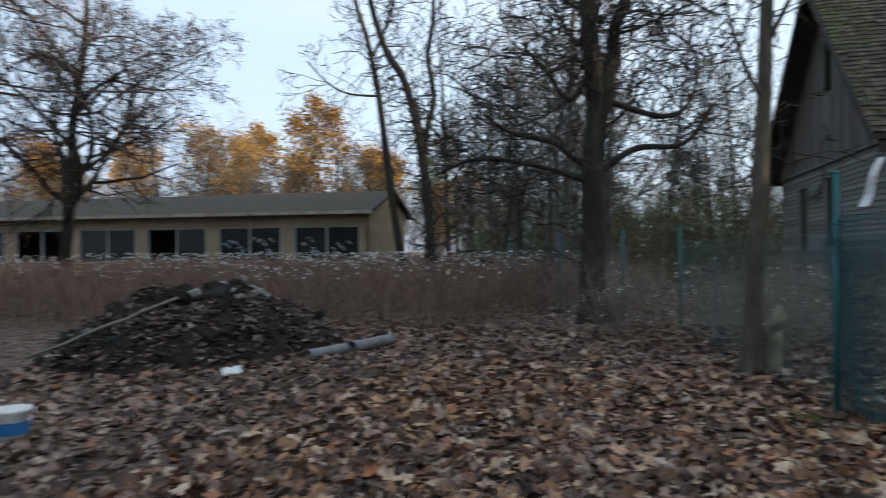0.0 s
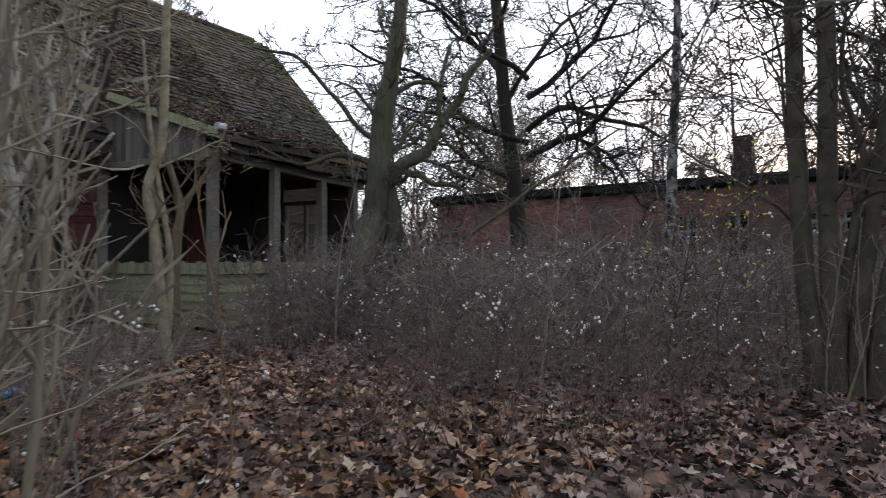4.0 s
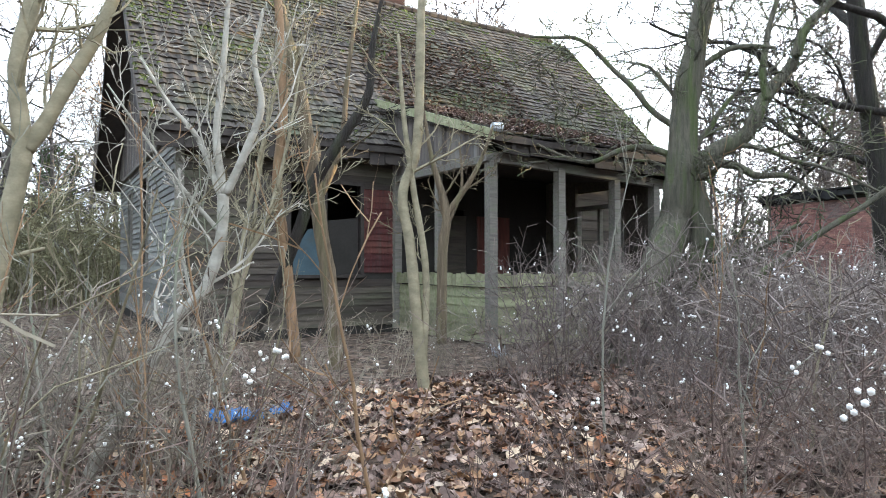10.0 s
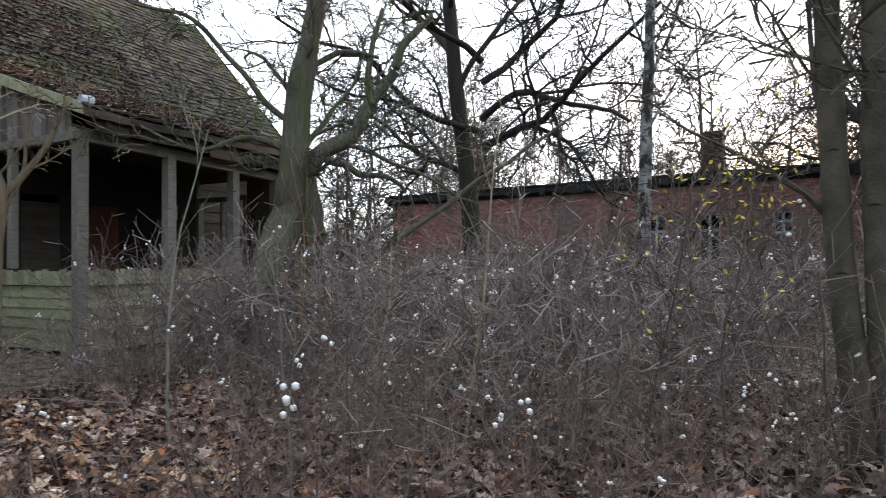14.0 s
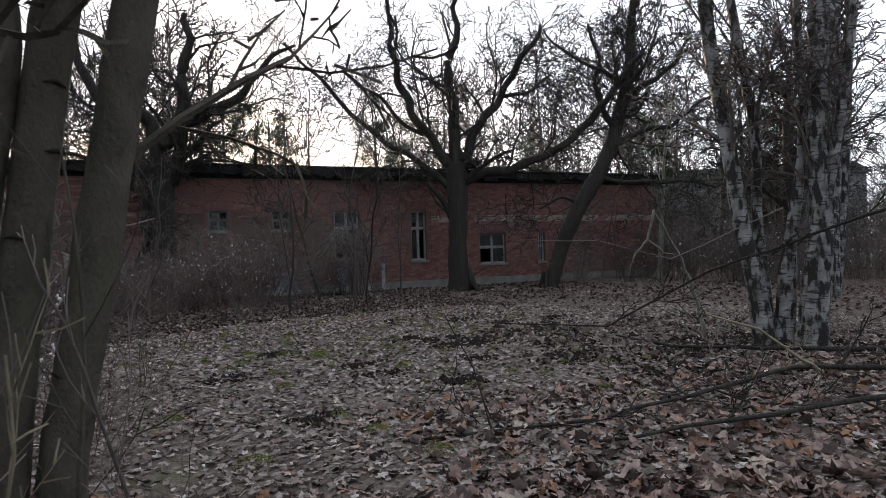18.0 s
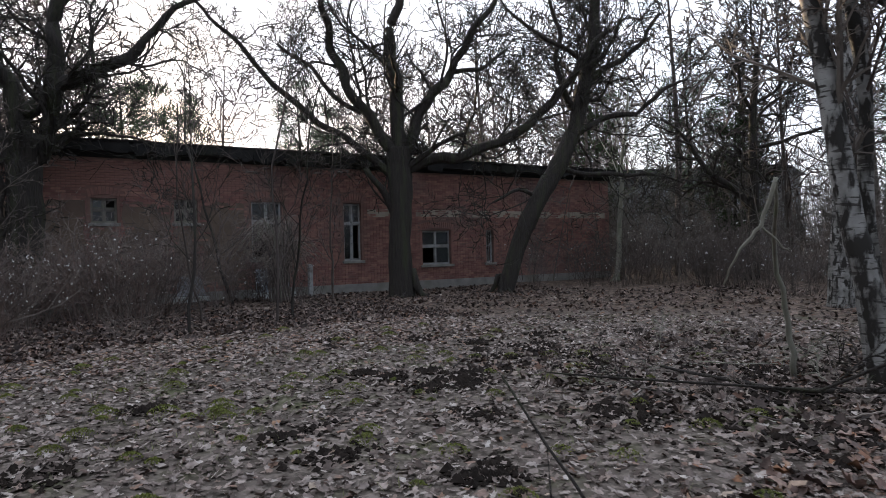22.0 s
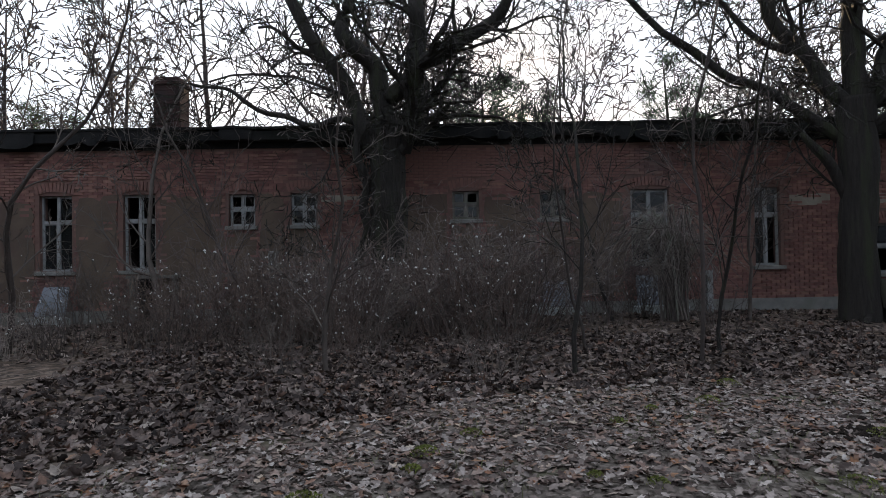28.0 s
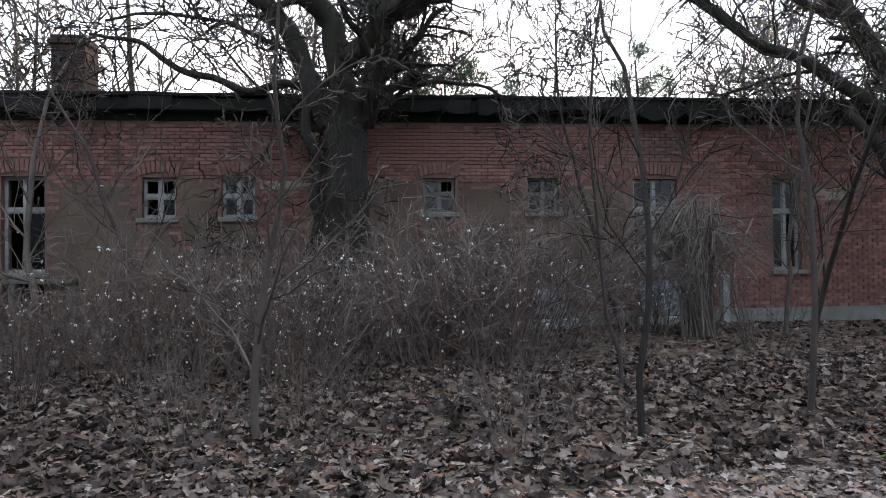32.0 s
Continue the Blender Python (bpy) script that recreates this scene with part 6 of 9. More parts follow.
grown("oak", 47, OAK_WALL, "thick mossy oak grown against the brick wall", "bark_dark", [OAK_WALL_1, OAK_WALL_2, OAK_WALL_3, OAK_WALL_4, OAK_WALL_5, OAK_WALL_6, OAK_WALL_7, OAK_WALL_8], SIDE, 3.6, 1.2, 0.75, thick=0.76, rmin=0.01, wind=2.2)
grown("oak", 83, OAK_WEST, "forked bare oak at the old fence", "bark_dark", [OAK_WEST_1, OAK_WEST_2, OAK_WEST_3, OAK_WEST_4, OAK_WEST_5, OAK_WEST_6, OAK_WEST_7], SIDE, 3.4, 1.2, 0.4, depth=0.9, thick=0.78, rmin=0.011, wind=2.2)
grown("maple", 61, MAPLE_PAIR, "smooth grey-green maple with two stems", "bark_maple", [MAPLE_PAIR_1, MAPLE_PAIR_2, MAPLE_PAIR_3, MAPLE_PAIR_4, MAPLE_PAIR_5, MAPLE_PAIR_6], WOOD[1:], 2.4, 1.3, 0.45, 0.007, depth=0.2, roots=False, scars=0.42, rise=0.35, rough=0.3)
grown("maple", 67, MAPLE_CLUMP, "clump of five grey maple stems", "bark_maple", [MAPLE_CLUMP_1, MAPLE_CLUMP_2, MAPLE_CLUMP_3, MAPLE_CLUMP_4, MAPLE_CLUMP_5], WOOD[1:], 2.6, 1.5, 0.35, 0.007, depth=0.25, roots=False, scars=0.5, rise=0.35, later=0.35, rough=0.3, thick=0.78)
grown("birch", 73, BIRCH_CLUMP, "clump of birch stems with flaking white bark", "bark_birch", [BIRCH_CLUMP_1, BIRCH_CLUMP_2, BIRCH_CLUMP_3, BIRCH_CLUMP_4, BIRCH_CLUMP_5, BIRCH_CLUMP_6], BIRCH[1:], 2.0, 1.2, 0.3, 0.006, depth=0.15, roots=False, rise=0.5, later=0.3, rough=0.7, twig="twig_dark", thick=0.8)
grown("birch", 79, BIRCH_FAR, "pair of birch stems standing beyond the clump", "bark_birch", [BIRCH_FAR_1, BIRCH_FAR_2], BIRCH[1:], 2.0, 1.0, 0.4, 0.008, depth=0.15, roots=False, rise=0.5, later=0.4, rough=0.55, twig="twig_dark", thick=0.9)
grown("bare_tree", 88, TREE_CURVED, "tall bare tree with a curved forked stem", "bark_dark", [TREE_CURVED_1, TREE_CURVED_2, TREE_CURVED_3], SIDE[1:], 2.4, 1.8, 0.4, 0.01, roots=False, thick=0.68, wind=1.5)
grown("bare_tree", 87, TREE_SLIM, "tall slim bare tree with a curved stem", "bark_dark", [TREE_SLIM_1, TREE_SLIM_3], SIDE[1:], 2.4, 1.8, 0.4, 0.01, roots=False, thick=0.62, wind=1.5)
for args in ((205, YOUNG_NEAR, "pale young tree forked at shoulder height", "bark_pale", [YOUNG_NEAR_1, YOUNG_NEAR_2, YOUNG_NEAR_3]),
             (204, YOUNG_WHITE, "whitish crooked young tree with upright limbs", "bark_white", [YOUNG_WHITE_1, YOUNG_WHITE_2, YOUNG_WHITE_3, YOUNG_WHITE_4, YOUNG_WHITE_5, YOUNG_WHITE_6, YOUNG_WHITE_7]),
             (201, YOUNG_PORCH, "slim pale young tree with twin stems before the porch", "bark_pale", [YOUNG_PORCH_1, YOUNG_PORCH_2]),
             (202, YOUNG_BROWN, "brown-barked young tree leaning on the house front", "bark_brown", [YOUNG_BROWN_1, YOUNG_BROWN_2]),
             (203, YOUNG_RED, "reddish straight young tree at the house front", "bark_warm", [YOUNG_RED_1]),
             (207, YOUNG_FORK, "small forked young tree by the porch rail", "bark_brown", [YOUNG_FORK_1, YOUNG_FORK_2, YOUNG_FORK_3])):
    grown("young_tree", *args, FINE, 1.1, 1.3, 0.4, 0.0035, depth=0.15, roots=False, group="young trees", thick=0.72)
grown("young_tree", 2031, YOUNG_RED, "dark crooked mossy young tree at the house front", "bark_dark", [YOUNG_RED_2], FINE, 1.1, 2.0, 0.5, 0.004, depth=0.1, roots=False, group="young trees", thick=0.8)
tree("oak", 53, 15.0, 0.3, OAK, M["bark_dark"], at(-9.5, 14.6, 0), "tall dark oak with long level boughs among the bushes",
     limbs=[(4.6, 0, 8, 7.0, 0.12), (5.4, -30, 15, 6.5, 0.11), (3.8, 190, 10, 6.0, 0.11), (6.4, 20, 20, 6.5, 0.11), (5.0, 240, 12, 6.5, 0.1), (7.0, -80, 20, 6, 0.1)])
tree("birch", 71, 12.0, 0.12, BIRCH, M["bark_birch"], at(-3.35, 8.7, 0), "slender birch in the snowberry thicket", lean=(0.02, 0.0))
tree("bare_tree", 85, 9.0, 0.115, MAPLE, M["bark_maple"], at(-4.3, -4.57, 0), "straight grey-barked tree by the fence", lean=(-0.01, 0.05))
tree("maple", 91, 11.0, 0.2, OAK, M["bark_dark"], at(-11.0, -24.5, 0), "broad bare maple keeping a few brown leaves",
     limbs=[(2.2, 60, 30, 8.0, 0.12), (2.4, 240, 35, 7.5, 0.12), (2.8, 150, 40, 7.0, 0.1), (3.6, 100, 42, 7.0, 0.1), (3.2, 0, 20, 6.0, 0.09)], leaves=(M["dry_leaf"], 2, 0.035, 0.45))
tree("bare_tree", 93, 8.5, 0.13, SAPLING, M["bark_grey"], at(20.65, 24.15, 0), "dark bare tree at the corner of the brick wall", lean=(0.05, 0))
tree("oak", 95, 9.0, 0.26, OAK, M["bark_dark"], at(24.2, 20.5, 0), "forked bare oak beyond the wall's end",
     limbs=[(2.8, 150, 60, 5.0, 0.16), (3.0, 20, 55, 5.5, 0.16)])

# young trees before the house: thin pale stems
def sapling(seed, x, y, h, r, label, lean=(0, 0), bark="bark_pale", stems=(), rmin=0.005, habit=SAPLING):
    return tree("young_tree", seed, h, r, habit, M[bark], at(x, y, 0), label, lean=lean, stems=stems, rmin=rmin, roots=False, group="young trees")


sapling(206, -8.6, -0.5, 5.0, 0.045, "thin young tree at the house corner", stems=((0, 0, -0.03, 0.05, 1.0), (0.1, 0.1, 0.05, 0.14, 0.9), (-0.1, 0.05, -0.08, -0.05, 0.8)))
rng = random.Random(88)
for i in range(26):                                   # whips among the bushes before the house
    x, y = (rng.uniform(-6.2, -3.2), rng.uniform(-2.9, -0.4)) if i % 4 else (rng.uniform(-6.5, -3.0), rng.uniform(1.9, 4.2))
    tree("young_tree", 250 + i, rng.uniform(1.5, 2.9), rng.uniform(0.01, 0.016), WHIP, M[rng.choice(("bark_pale", "bark_warm", "bark_grey"))], at(x, y, 0), "thin leafless whip among the bushes",
         lean=(rng.uniform(-0.25, 0.25), rng.uniform(-0.25, 0.25)), rmin=0.003, roots=False, group="young trees")
# thin trees before the brick wall
sapling(221, 3.33, 18.51, 7.5, 0.034, "thin upright young tree forked high up", lean=(0.0, 0.0), bark="bark_dark", habit=CROOKED)
sapling(222, 5.15, 18.94, 7.0, 0.034, "dark young tree before the brick wall", lean=(-0.01, 0.0), bark="twig_dark", habit=CROOKED)
sapling(223, 5.73, 19.62, 6.0, 0.034, "young tree with spreading twigs", lean=(0.08, 0.02), bark="bark_dark", habit=CROOKED)
sapling(224, 0.09, 18.65, 4.2, 0.04, "crooked dark sapling before the wall", lean=(-0.18, 0.05), bark="twig_dark", habit=CROOKED)
sapling(225, 3.92, 20.49, 6.0, 0.027, "thin dark sapling before the wall", lean=(-0.05, 0.0), bark="twig_dark", habit=CROOKED)
sapling(226, 5.54, 24.43, 7.5, 0.048, "grey young tree close to the wall", lean=(0.0, 0.0), bark="bark_dark", habit=CROOKED)
sapling(227, -4.43, 24.36, 7.5, 0.07, "dark young tree close to the wall", lean=(0.03, 0.0), bark="twig_dark", habit=CROOKED)
sapling(228, -5.84, 21.41, 7.0, 0.06, "dark young tree among the bushes", lean=(0.04, 0.0), bark="twig_dark", habit=CROOKED)
sapling(229, -2.80, 25.00, 6.5, 0.05, "thin young tree close to the wall", lean=(0.0, 0.0), bark="twig_dark", habit=CROOKED)
sapling(230, 8.48, 24.28, 5.5, 0.045, "thin young tree close to the wall", lean=(0.03, 0.0), bark="twig_dark", habit=CROOKED)
sapling(232, -7.2, 17.5, 7.0, 0.07, "bare young tree in the thicket", lean=(0.02, 0.0), bark="twig_dark")

# ---- woods behind: built once, then copied ----
wood = [tree("bare_tree", 101 + i, h, r, WOOD, M["twig_dark"], at(x, y, 0), "tall bare woodland tree", rmin=0.028, roots=False, group="woodland", split=False)
        for i, (h, r, x, y) in enumerate(((13, 0.17, -13, 41), (15, 0.2, -2.5, 43.5), (12, 0.13, 9, 41.5), (13, 0.14, 18.5, 43)))]
thin = [tree("bare_tree", 111 + i, h, r, FAR_WOOD, M["far_twig"], at(x, y, 0), "bare woodland tree far off", rmin=0.016, roots=False, group="far woodland", split=False)
        for i, (h, r, x, y) in enumerate(((11, 0.15, -40, -10), (13, 0.17, -46, 2), (9, 0.12, 34, 12)))]
rng = random.Random(77)
SPOTS = []
for i in range(34):                                   # behind the brick building
    SPOTS.append((rng.uniform(-42, 38), 40.5 + 26 * rng.random() ** 1.6, wood))
for i in range(12):                                   # behind the far end of the brick building
    SPOTS.append((rng.uniform(21, 44), rng.uniform(41, 58), wood))
for i in range(11):                                   # beyond the lawn, on the right
    SPOTS.append((rng.uniform(24, 34), rng.uniform(4, 40), wood))
for i in range(26):
    SPOTS.append((rng.uniform(30, 58), rng.uniform(-10, 40), thin))
for i in range(18):                                   # left of the brick building, behind the house
    SPOTS.append((rng.uniform(-34, -24.5), rng.uniform(10, 44), wood))
for i in range(30):
    SPOTS.append((rng.uniform(-60, -28), rng.uniform(-14, 44), thin))
for i in range(44):                                   # behind the flat-roofed building
    SPOTS.append((rng.uniform(-75, -36), rng.uniform(-80, -6), thin))
for i in range(20):
    SPOTS.append((rng.uniform(-34, -20), rng.uniform(-16, -3.5), thin))
for i in range(30):                                   # mostly out of view behind the walker, added to darken the brick wall
    SPOTS.append((rng.uniform(-12, 45), rng.uniform(-50, -17), thin))
for i, (x, y, kinds) in enumerate(SPOTS):
    if (-27 < x < -22.5 and -5 < y < 14) or (y > 40 and 3.5 < x < 16 + (y - 41) * 0.3):
        continue
    k = rng.uniform(0.75, 1.2)
    copy_thing(kinds[i % len(kinds)], Matrix.LocRotScale((x, y, 0), Euler((0, 0, rng.uniform(0, 6.28))), None)).scale = (k, k, k)

pines = [pine("pine", 301, 10.5, at(4.3, 41.5, 0), "dark pine behind the brick building"), pine("pine", 302, 12.0, at(14.8, 45.5, 0), "dark pine behind the brick building")]
# pines at (12, -30), (26, -26) and (-2, -36) are unseen light blockers
for x, y, k in ((18.5, 50, 0.95), (-21.5, 50, 1.05), (-27, 44, 0.9), (-13, 47, 0.75), (8.5, 52, 1.0), (-31, 24, 0.9), (-36, 14, 1.0), (30, 48, 1.0), (33, 30, 1.0), (28.5, 33, 0.8),
                (-58, -30, 1.3), (-50, -12, 1.1), (-24, -62, 1.1), (-3, 49, 0.7), (40, 20, 1.1), (-44, -6, 0.8), (-52, 4, 1.0), (27, 12, 0.7), (31, 17, 0.85), (27, 23, 0.6), (34, 6, 0.9), (12, -30, 1.0), (26, -26, 1.2), (-2, -36, 1.1), (45, 6, 1.1)):
    copy_thing(pines[int(x * 7) % 2], Matrix.LocRotScale((x, y, 0), Euler((0, 0, x * 1.7)), None)).scale = (k, k, k)

gold = tree("golden_tree", 311, 13.5, 0.2, WOOD, M["twig_warm"], at(-51.6, -54.6, 0), "tree with golden autumn leaves lit by the low sun", rmin=0.02, roots=False, leaves=(M["gold_leaf"], 3, 0.2, 0.95), group="golden trees", split=False)
for x, y, k in ((-56, -43, 1.15), (-60, -49, 0.9), (-46, -60, 0.85), (-63, -38, 0.85), (-40, -66, 0.7), (-66, -30, 0.7), (-48, -49, 0.65), (-57, -22, 0.55), (-54, -52, 0.95), (-62, -56, 1.1), (-44, -70, 0.9), (-70, -44, 1.0), (-52, -34, 0.7), (-60, -14, 0.6), (-48, -26, 0.5), (-38, -58, 0.6)):
    copy_thing(gold, Matrix.LocRotScale((x, y, 0), Euler((0, 0, x)), None)).scale = (k, k, k)


# ---- shrubs ----
def ball(b, p, r):
    pts = [(p[0], p[1], p[2] - r)]
    for z, k, o in ((-0.5, 0.87, 0.0), (0.5, 0.87, 0.6)):
        pts += [(p[0] + r * k * math.cos(1.2566 * i + o), p[1] + r * k * math.sin(1.2566 * i + o), p[2] + z * r) for i in range(5)]
    pts.append((p[0], p[1], p[2] + r))
    f = []
    for i in range(5):
        q = (i + 1) % 5
        f += [(0, 1 + q, 1 + i), (1 + i, 1 + q, 6 + q, 6 + i), (11, 6 + i, 6 + q)]
    b.add(pts, f)


def shrub(seed, where, height, spread, stems, label, twig="twig", berries=12, radius=0.0085, kids=5.5, name="snowberry_bush", rise=0.03, group="snowberry thicket", subs=2.6, bend=0.14, near=False, berry=(0.009, 0.0155)):
    rng = random.Random(seed)
    t = thing(name, where, label, "bush", group)
    habit = [level(5, bend, rise, 3, kids, 0.22, (25, 60), (0.32, 0.6), (0.5, 0.72), 0.4), level(3, 0.3, 0.01, 3 if near else 2, subs, 0.15, (30, 70), (0.4, 0.7), (0.6, 0.9), 0.6), level(1, 0.2, 0.0, 2, taper=0.7)]
    b, tips = Builder(), []
    for s in range(stems):
        a = rng.uniform(0, 6.28)
        out = rng.random() ** 0.7
        base = Vector((math.cos(a), math.sin(a), 0)) * spread * 0.4 * out
        d = Vector((math.cos(a) * out * spread / height * 0.8, math.sin(a) * out * spread / height * 0.8, 1)).normalized()
        bough(b, rng, base - Vector((0, 0, 0.05)), d, height * rng.uniform(0.6, 1.1), radius, 0, habit, tips, radius * 0.4)
    tagged(part("crown", b, M[twig], t), kind="stuff")
    if berries:
        bb = Builder()
        for _ in range(berries):
            p, d = rng.choice(tips)
            for k in range(rng.choice((1, 2, 3, 4))):
                ball(bb, p + Vector((rng.gauss(0, 1), rng.gauss(0, 1), rng.gauss(0, 1))) * 0.013, rng.uniform(*berry))
        tagged(part("berry_cluster", bb, M["berry"], t, "white snowberries", True), kind="stuff")
    return t


snow = [shrub(401 + i, at(x, y, 0), h, s, n, "leafless snowberry bush with white berries") for i, (x, y, h, s, n) in
        enumerate(((-2.6, 3.8, 1.45, 1.1, 20), (-3.8, 4.6, 1.65, 1.3, 23), (-2.2, 5.6, 1.3, 1.0, 20), (-4.6, 6.2, 1.75, 1.2, 24)))]
brown = [shrub(411 + i, at(x, y, 0), h, s, n, "leafless tangled brown bush", twig="twig_dark", berries=b, radius=0.0105, subs=2.0, name="tangled_bush", group="bushes by the wall") for i, (x, y, h, s, n, b) in
         enumerate(((-1.5, 22.6, 1.9, 1.3, 19, 14), (3.4, 23.4, 2.1, 1.3, 18, 4)))]
dry = [shrub(421 + i, at(x, y, 0), h, s, n, "leafless pale bush with white berries", twig="twig_warm", berries=8, radius=0.006, near=True, kids=5, subs=2.2, berry=(0.007, 0.0115)) for i, (x, y, h, s, n) in
       enumerate(((-5.6, -0.9, 1.35, 1.1, 15), (-6.6, 0.2, 1.15, 1.0, 13)))]
dusk = [shrub(431 + i, at(x, y, 0), h, s, n, "reddish-brown leafless bush with white berries", twig="twig_shoot", berries=18, radius=0.0095, subs=2.2, kids=5, name="snowberry_bush", bend=0.17) for i, (x, y, h, s, n) in
        enumerate(((-0.6, 23.0, 1.7, 1.4, 20), (2.6, 23.4, 1.9, 1.3, 19)))]
stalk = [shrub(435 + i, at(x, y, 0), h, 0.8, n, "dark upright leafless shoots", twig="twig_dark", berries=0, radius=0.0085, subs=1.2, kids=2.6, name="dark_shoots", bend=0.07, group="dark shoots") for i, (x, y, h, n) in
         enumerate(((0.6, 21.2, 1.15, 12), (4.4, 21.6, 1.3, 11)))]
rng = random.Random(99)


def plant(kinds, n, box, test=None, lo=0.75, hi=1.2):
    k = 0
    while k < n:
        x, y = rng.uniform(box[0], box[1]), rng.uniform(box[2], box[3])
        k += 1
        if test and not test(x, y):
            continue
        s = rng.uniform(lo, hi)
        copy_thing(rng.choice(kinds), Matrix.LocRotScale((x, y, 0), Euler((0, 0, rng.uniform(0, 6.28))), None)).scale = (s, s, s * rng.uniform(0.9, 1.1))


def clear_of_house(x, y):
    return not (x < -8.7 and -2 < y < 10.5) and not (x < -10.2)


plant(snow, 58, (-9, -1.1, 3.0, 11), lambda x, y: clear_of_house(x, y) and x < -1.3 - max(0, 5.2 - y) * 0.5, lo=0.5, hi=1.3)
plant(snow, 40, (-10, -1.2, 11, 22), lambda x, y: clear_of_house(x, y) and x < -1.2 - 0.65 * max(0, y - 12) + 0.9 * max(0, y - 18.5), lo=0.6, hi=1.35)
plant(snow + brown, 24, (-19, -8, 12, 25))
plant(brown + dusk, 38, (-3.6, 7.6, 21.8, 26.2), lambda x, y: x < 3.2 or (x * 7.3) % 1 < 0.25, lo=0.5, hi=1.15)
plant(stalk, 46, (-5.5, 8.2, 20.2, 24.0), lambda x, y: x < 2.8 or (x * 7.3) % 1 < 0.3, lo=0.6, hi=1.2)
plant(dusk, 16, (-4.4, 3.0, 20.8, 23.0), lo=0.6, hi=0.95)
plant(dusk + snow, 9, (-3.2, 2.0, 22.0, 24.8), lo=0.9, hi=1.25)
plant(brown, 5, (5.4, 7.6, 25.0, 26.2), lo=0.5, hi=0.8)
plant(brown, 9, (-14, -5.5, 22, 26))
plant(brown, 22, (18, 27, 17, 27), lo=0.7, hi=1.3)
plant(dry, 24, (-9.2, -4.0, -4.2, 0.2), lambda x, y: x < -4.6 or y < -2.3)
plant(dry, 9, (-5.6, -2.7, -3.2, 0.2), lambda x, y: y < -1.25 + 0.22 * (-x - 0.75) and not (x > -3.2 and y < -2), lo=0.6, hi=1.05)
plant(dry, 10, (-9.8, -6.8, 1.4, 4.6), lambda x, y: not (x > -8 and y > 2), lo=0.5, hi=0.8)
plant(dry + snow, 14, (-8.6, -4.4, 4.2, 8.5), lo=0.7, hi=1.1)
plant(dry, 26, (-14, -6, -7.5, -3.2), lambda x, y: abs(x + 9.4) > 0.8 or abs(y + 7) > 0.8, lo=0.8, hi=1.3)
wisp = [shrub(451 + i, at(x, y, 0), h, s_, n, "tall thin leafless bush before the wall", twig="twig", berries=b, radius=0.010, kids=6, name="wispy_bush", group="bushes by the wall", bend=0.24, subs=3)
        for i, (x, y, h, s_, n, b) in enumerate(((-3.0, 23.4, 3.0, 1.7, 13, 8), (5.2, 24.0, 3.3, 1.5, 12, 0), (1.8, 22.6, 2.6, 1.6, 12, 10)))]
plant(wisp, 14, (-4, 9.6, 22.4, 26.2), lambda x, y: x < 5 and not (abs(x - 0.56) < 0.6 and y > 24.6), lo=0.5, hi=0.95)
plant(brown, 14, (15.5, 25, 2, 16), lo=0.6, hi=1.2)
plant(wisp, 12, (16, 26, 14, 26), lo=0.6, hi=1.0)
fresh = [shrub(461 + i, at(x, y, 0), h, 0.9, n, "thin reddish-brown leafless shoots with a few white berries", twig="twig_shoot", berries=4, radius=0.0045, kids=5, name="young_snowberry", bend=0.17, subs=2, near=True, berry=(0.0075, 0.012))
         for i, (x, y, h, n) in enumerate(((-2.2, 1.6, 1.3, 9), (-1.9, 2.6, 1.1, 8), (-2.8, 1.0, 1.0, 8)))]
plant(fresh, 26, (-4.6, -1.2, 0.6, 4.6), lambda x, y: x < -1.15 + 0.3 * (y - 0.6) * 0.6, lo=0.6, hi=1.15)
plant(fresh, 24, (-5.5, 0.2, 4.0, 9.5), lambda x, y: x < -1.0 + 0.25 * (y - 4), lo=0.6, hi=1.2)
plant(fresh, 12, (-3.2, 1.6, 9.5, 16.5), lambda x, y: x < -0.6 - 0.7 * max(0, y - 10.5), lo=0.6, hi=1.1)
plant(fresh, 9, (-6.5, -2.4, -3.4, 0.4), lambda x, y: y < -1.5 + 0.25 * (-x - 0.75), lo=0.8, hi=1.3)
plant(fresh, 18, (-5, 9, 18.6, 21.6), lambda x, y: x < 4.5, lo=0.5, hi=0.9)
# the lilac-like spray inside the fence gap, and arching brush before the wall
spray = tree("lilac_bush", 431, 3.5, 0.026, LILAC, M["bark_straw"], at(-2.06, -2.25, 0), "many-stemmed pale bush spreading like a fan", roots=False, group="bushes", rmin=0.004,
             stems=tuple((0.38 * k * math.cos(a), 0.38 * k * math.sin(a), 0.54 * math.cos(a * 1.07) * k - 0.06, 0.54 * math.sin(a * 1.07) * k, 0.6 + 0.4 * ((i * 3) % 7) / 7) for i, a, k in
                         ((i, i * 2.399, 0.2 + 0.8 * ((i * 7) % 10) / 10) for i in range(19)) if not (80 < math.degrees(a * 1.07) % 360 < 190 and k > 0.4)), split=False)
spray["category"] = "bush"
mound = thing("arching_bush", at(6.85, 24.4, 0), "tall mound of dark canes arching over to the ground", "bush", "bushes")
rg_a = random.Random(441)
fine_b = Builder()
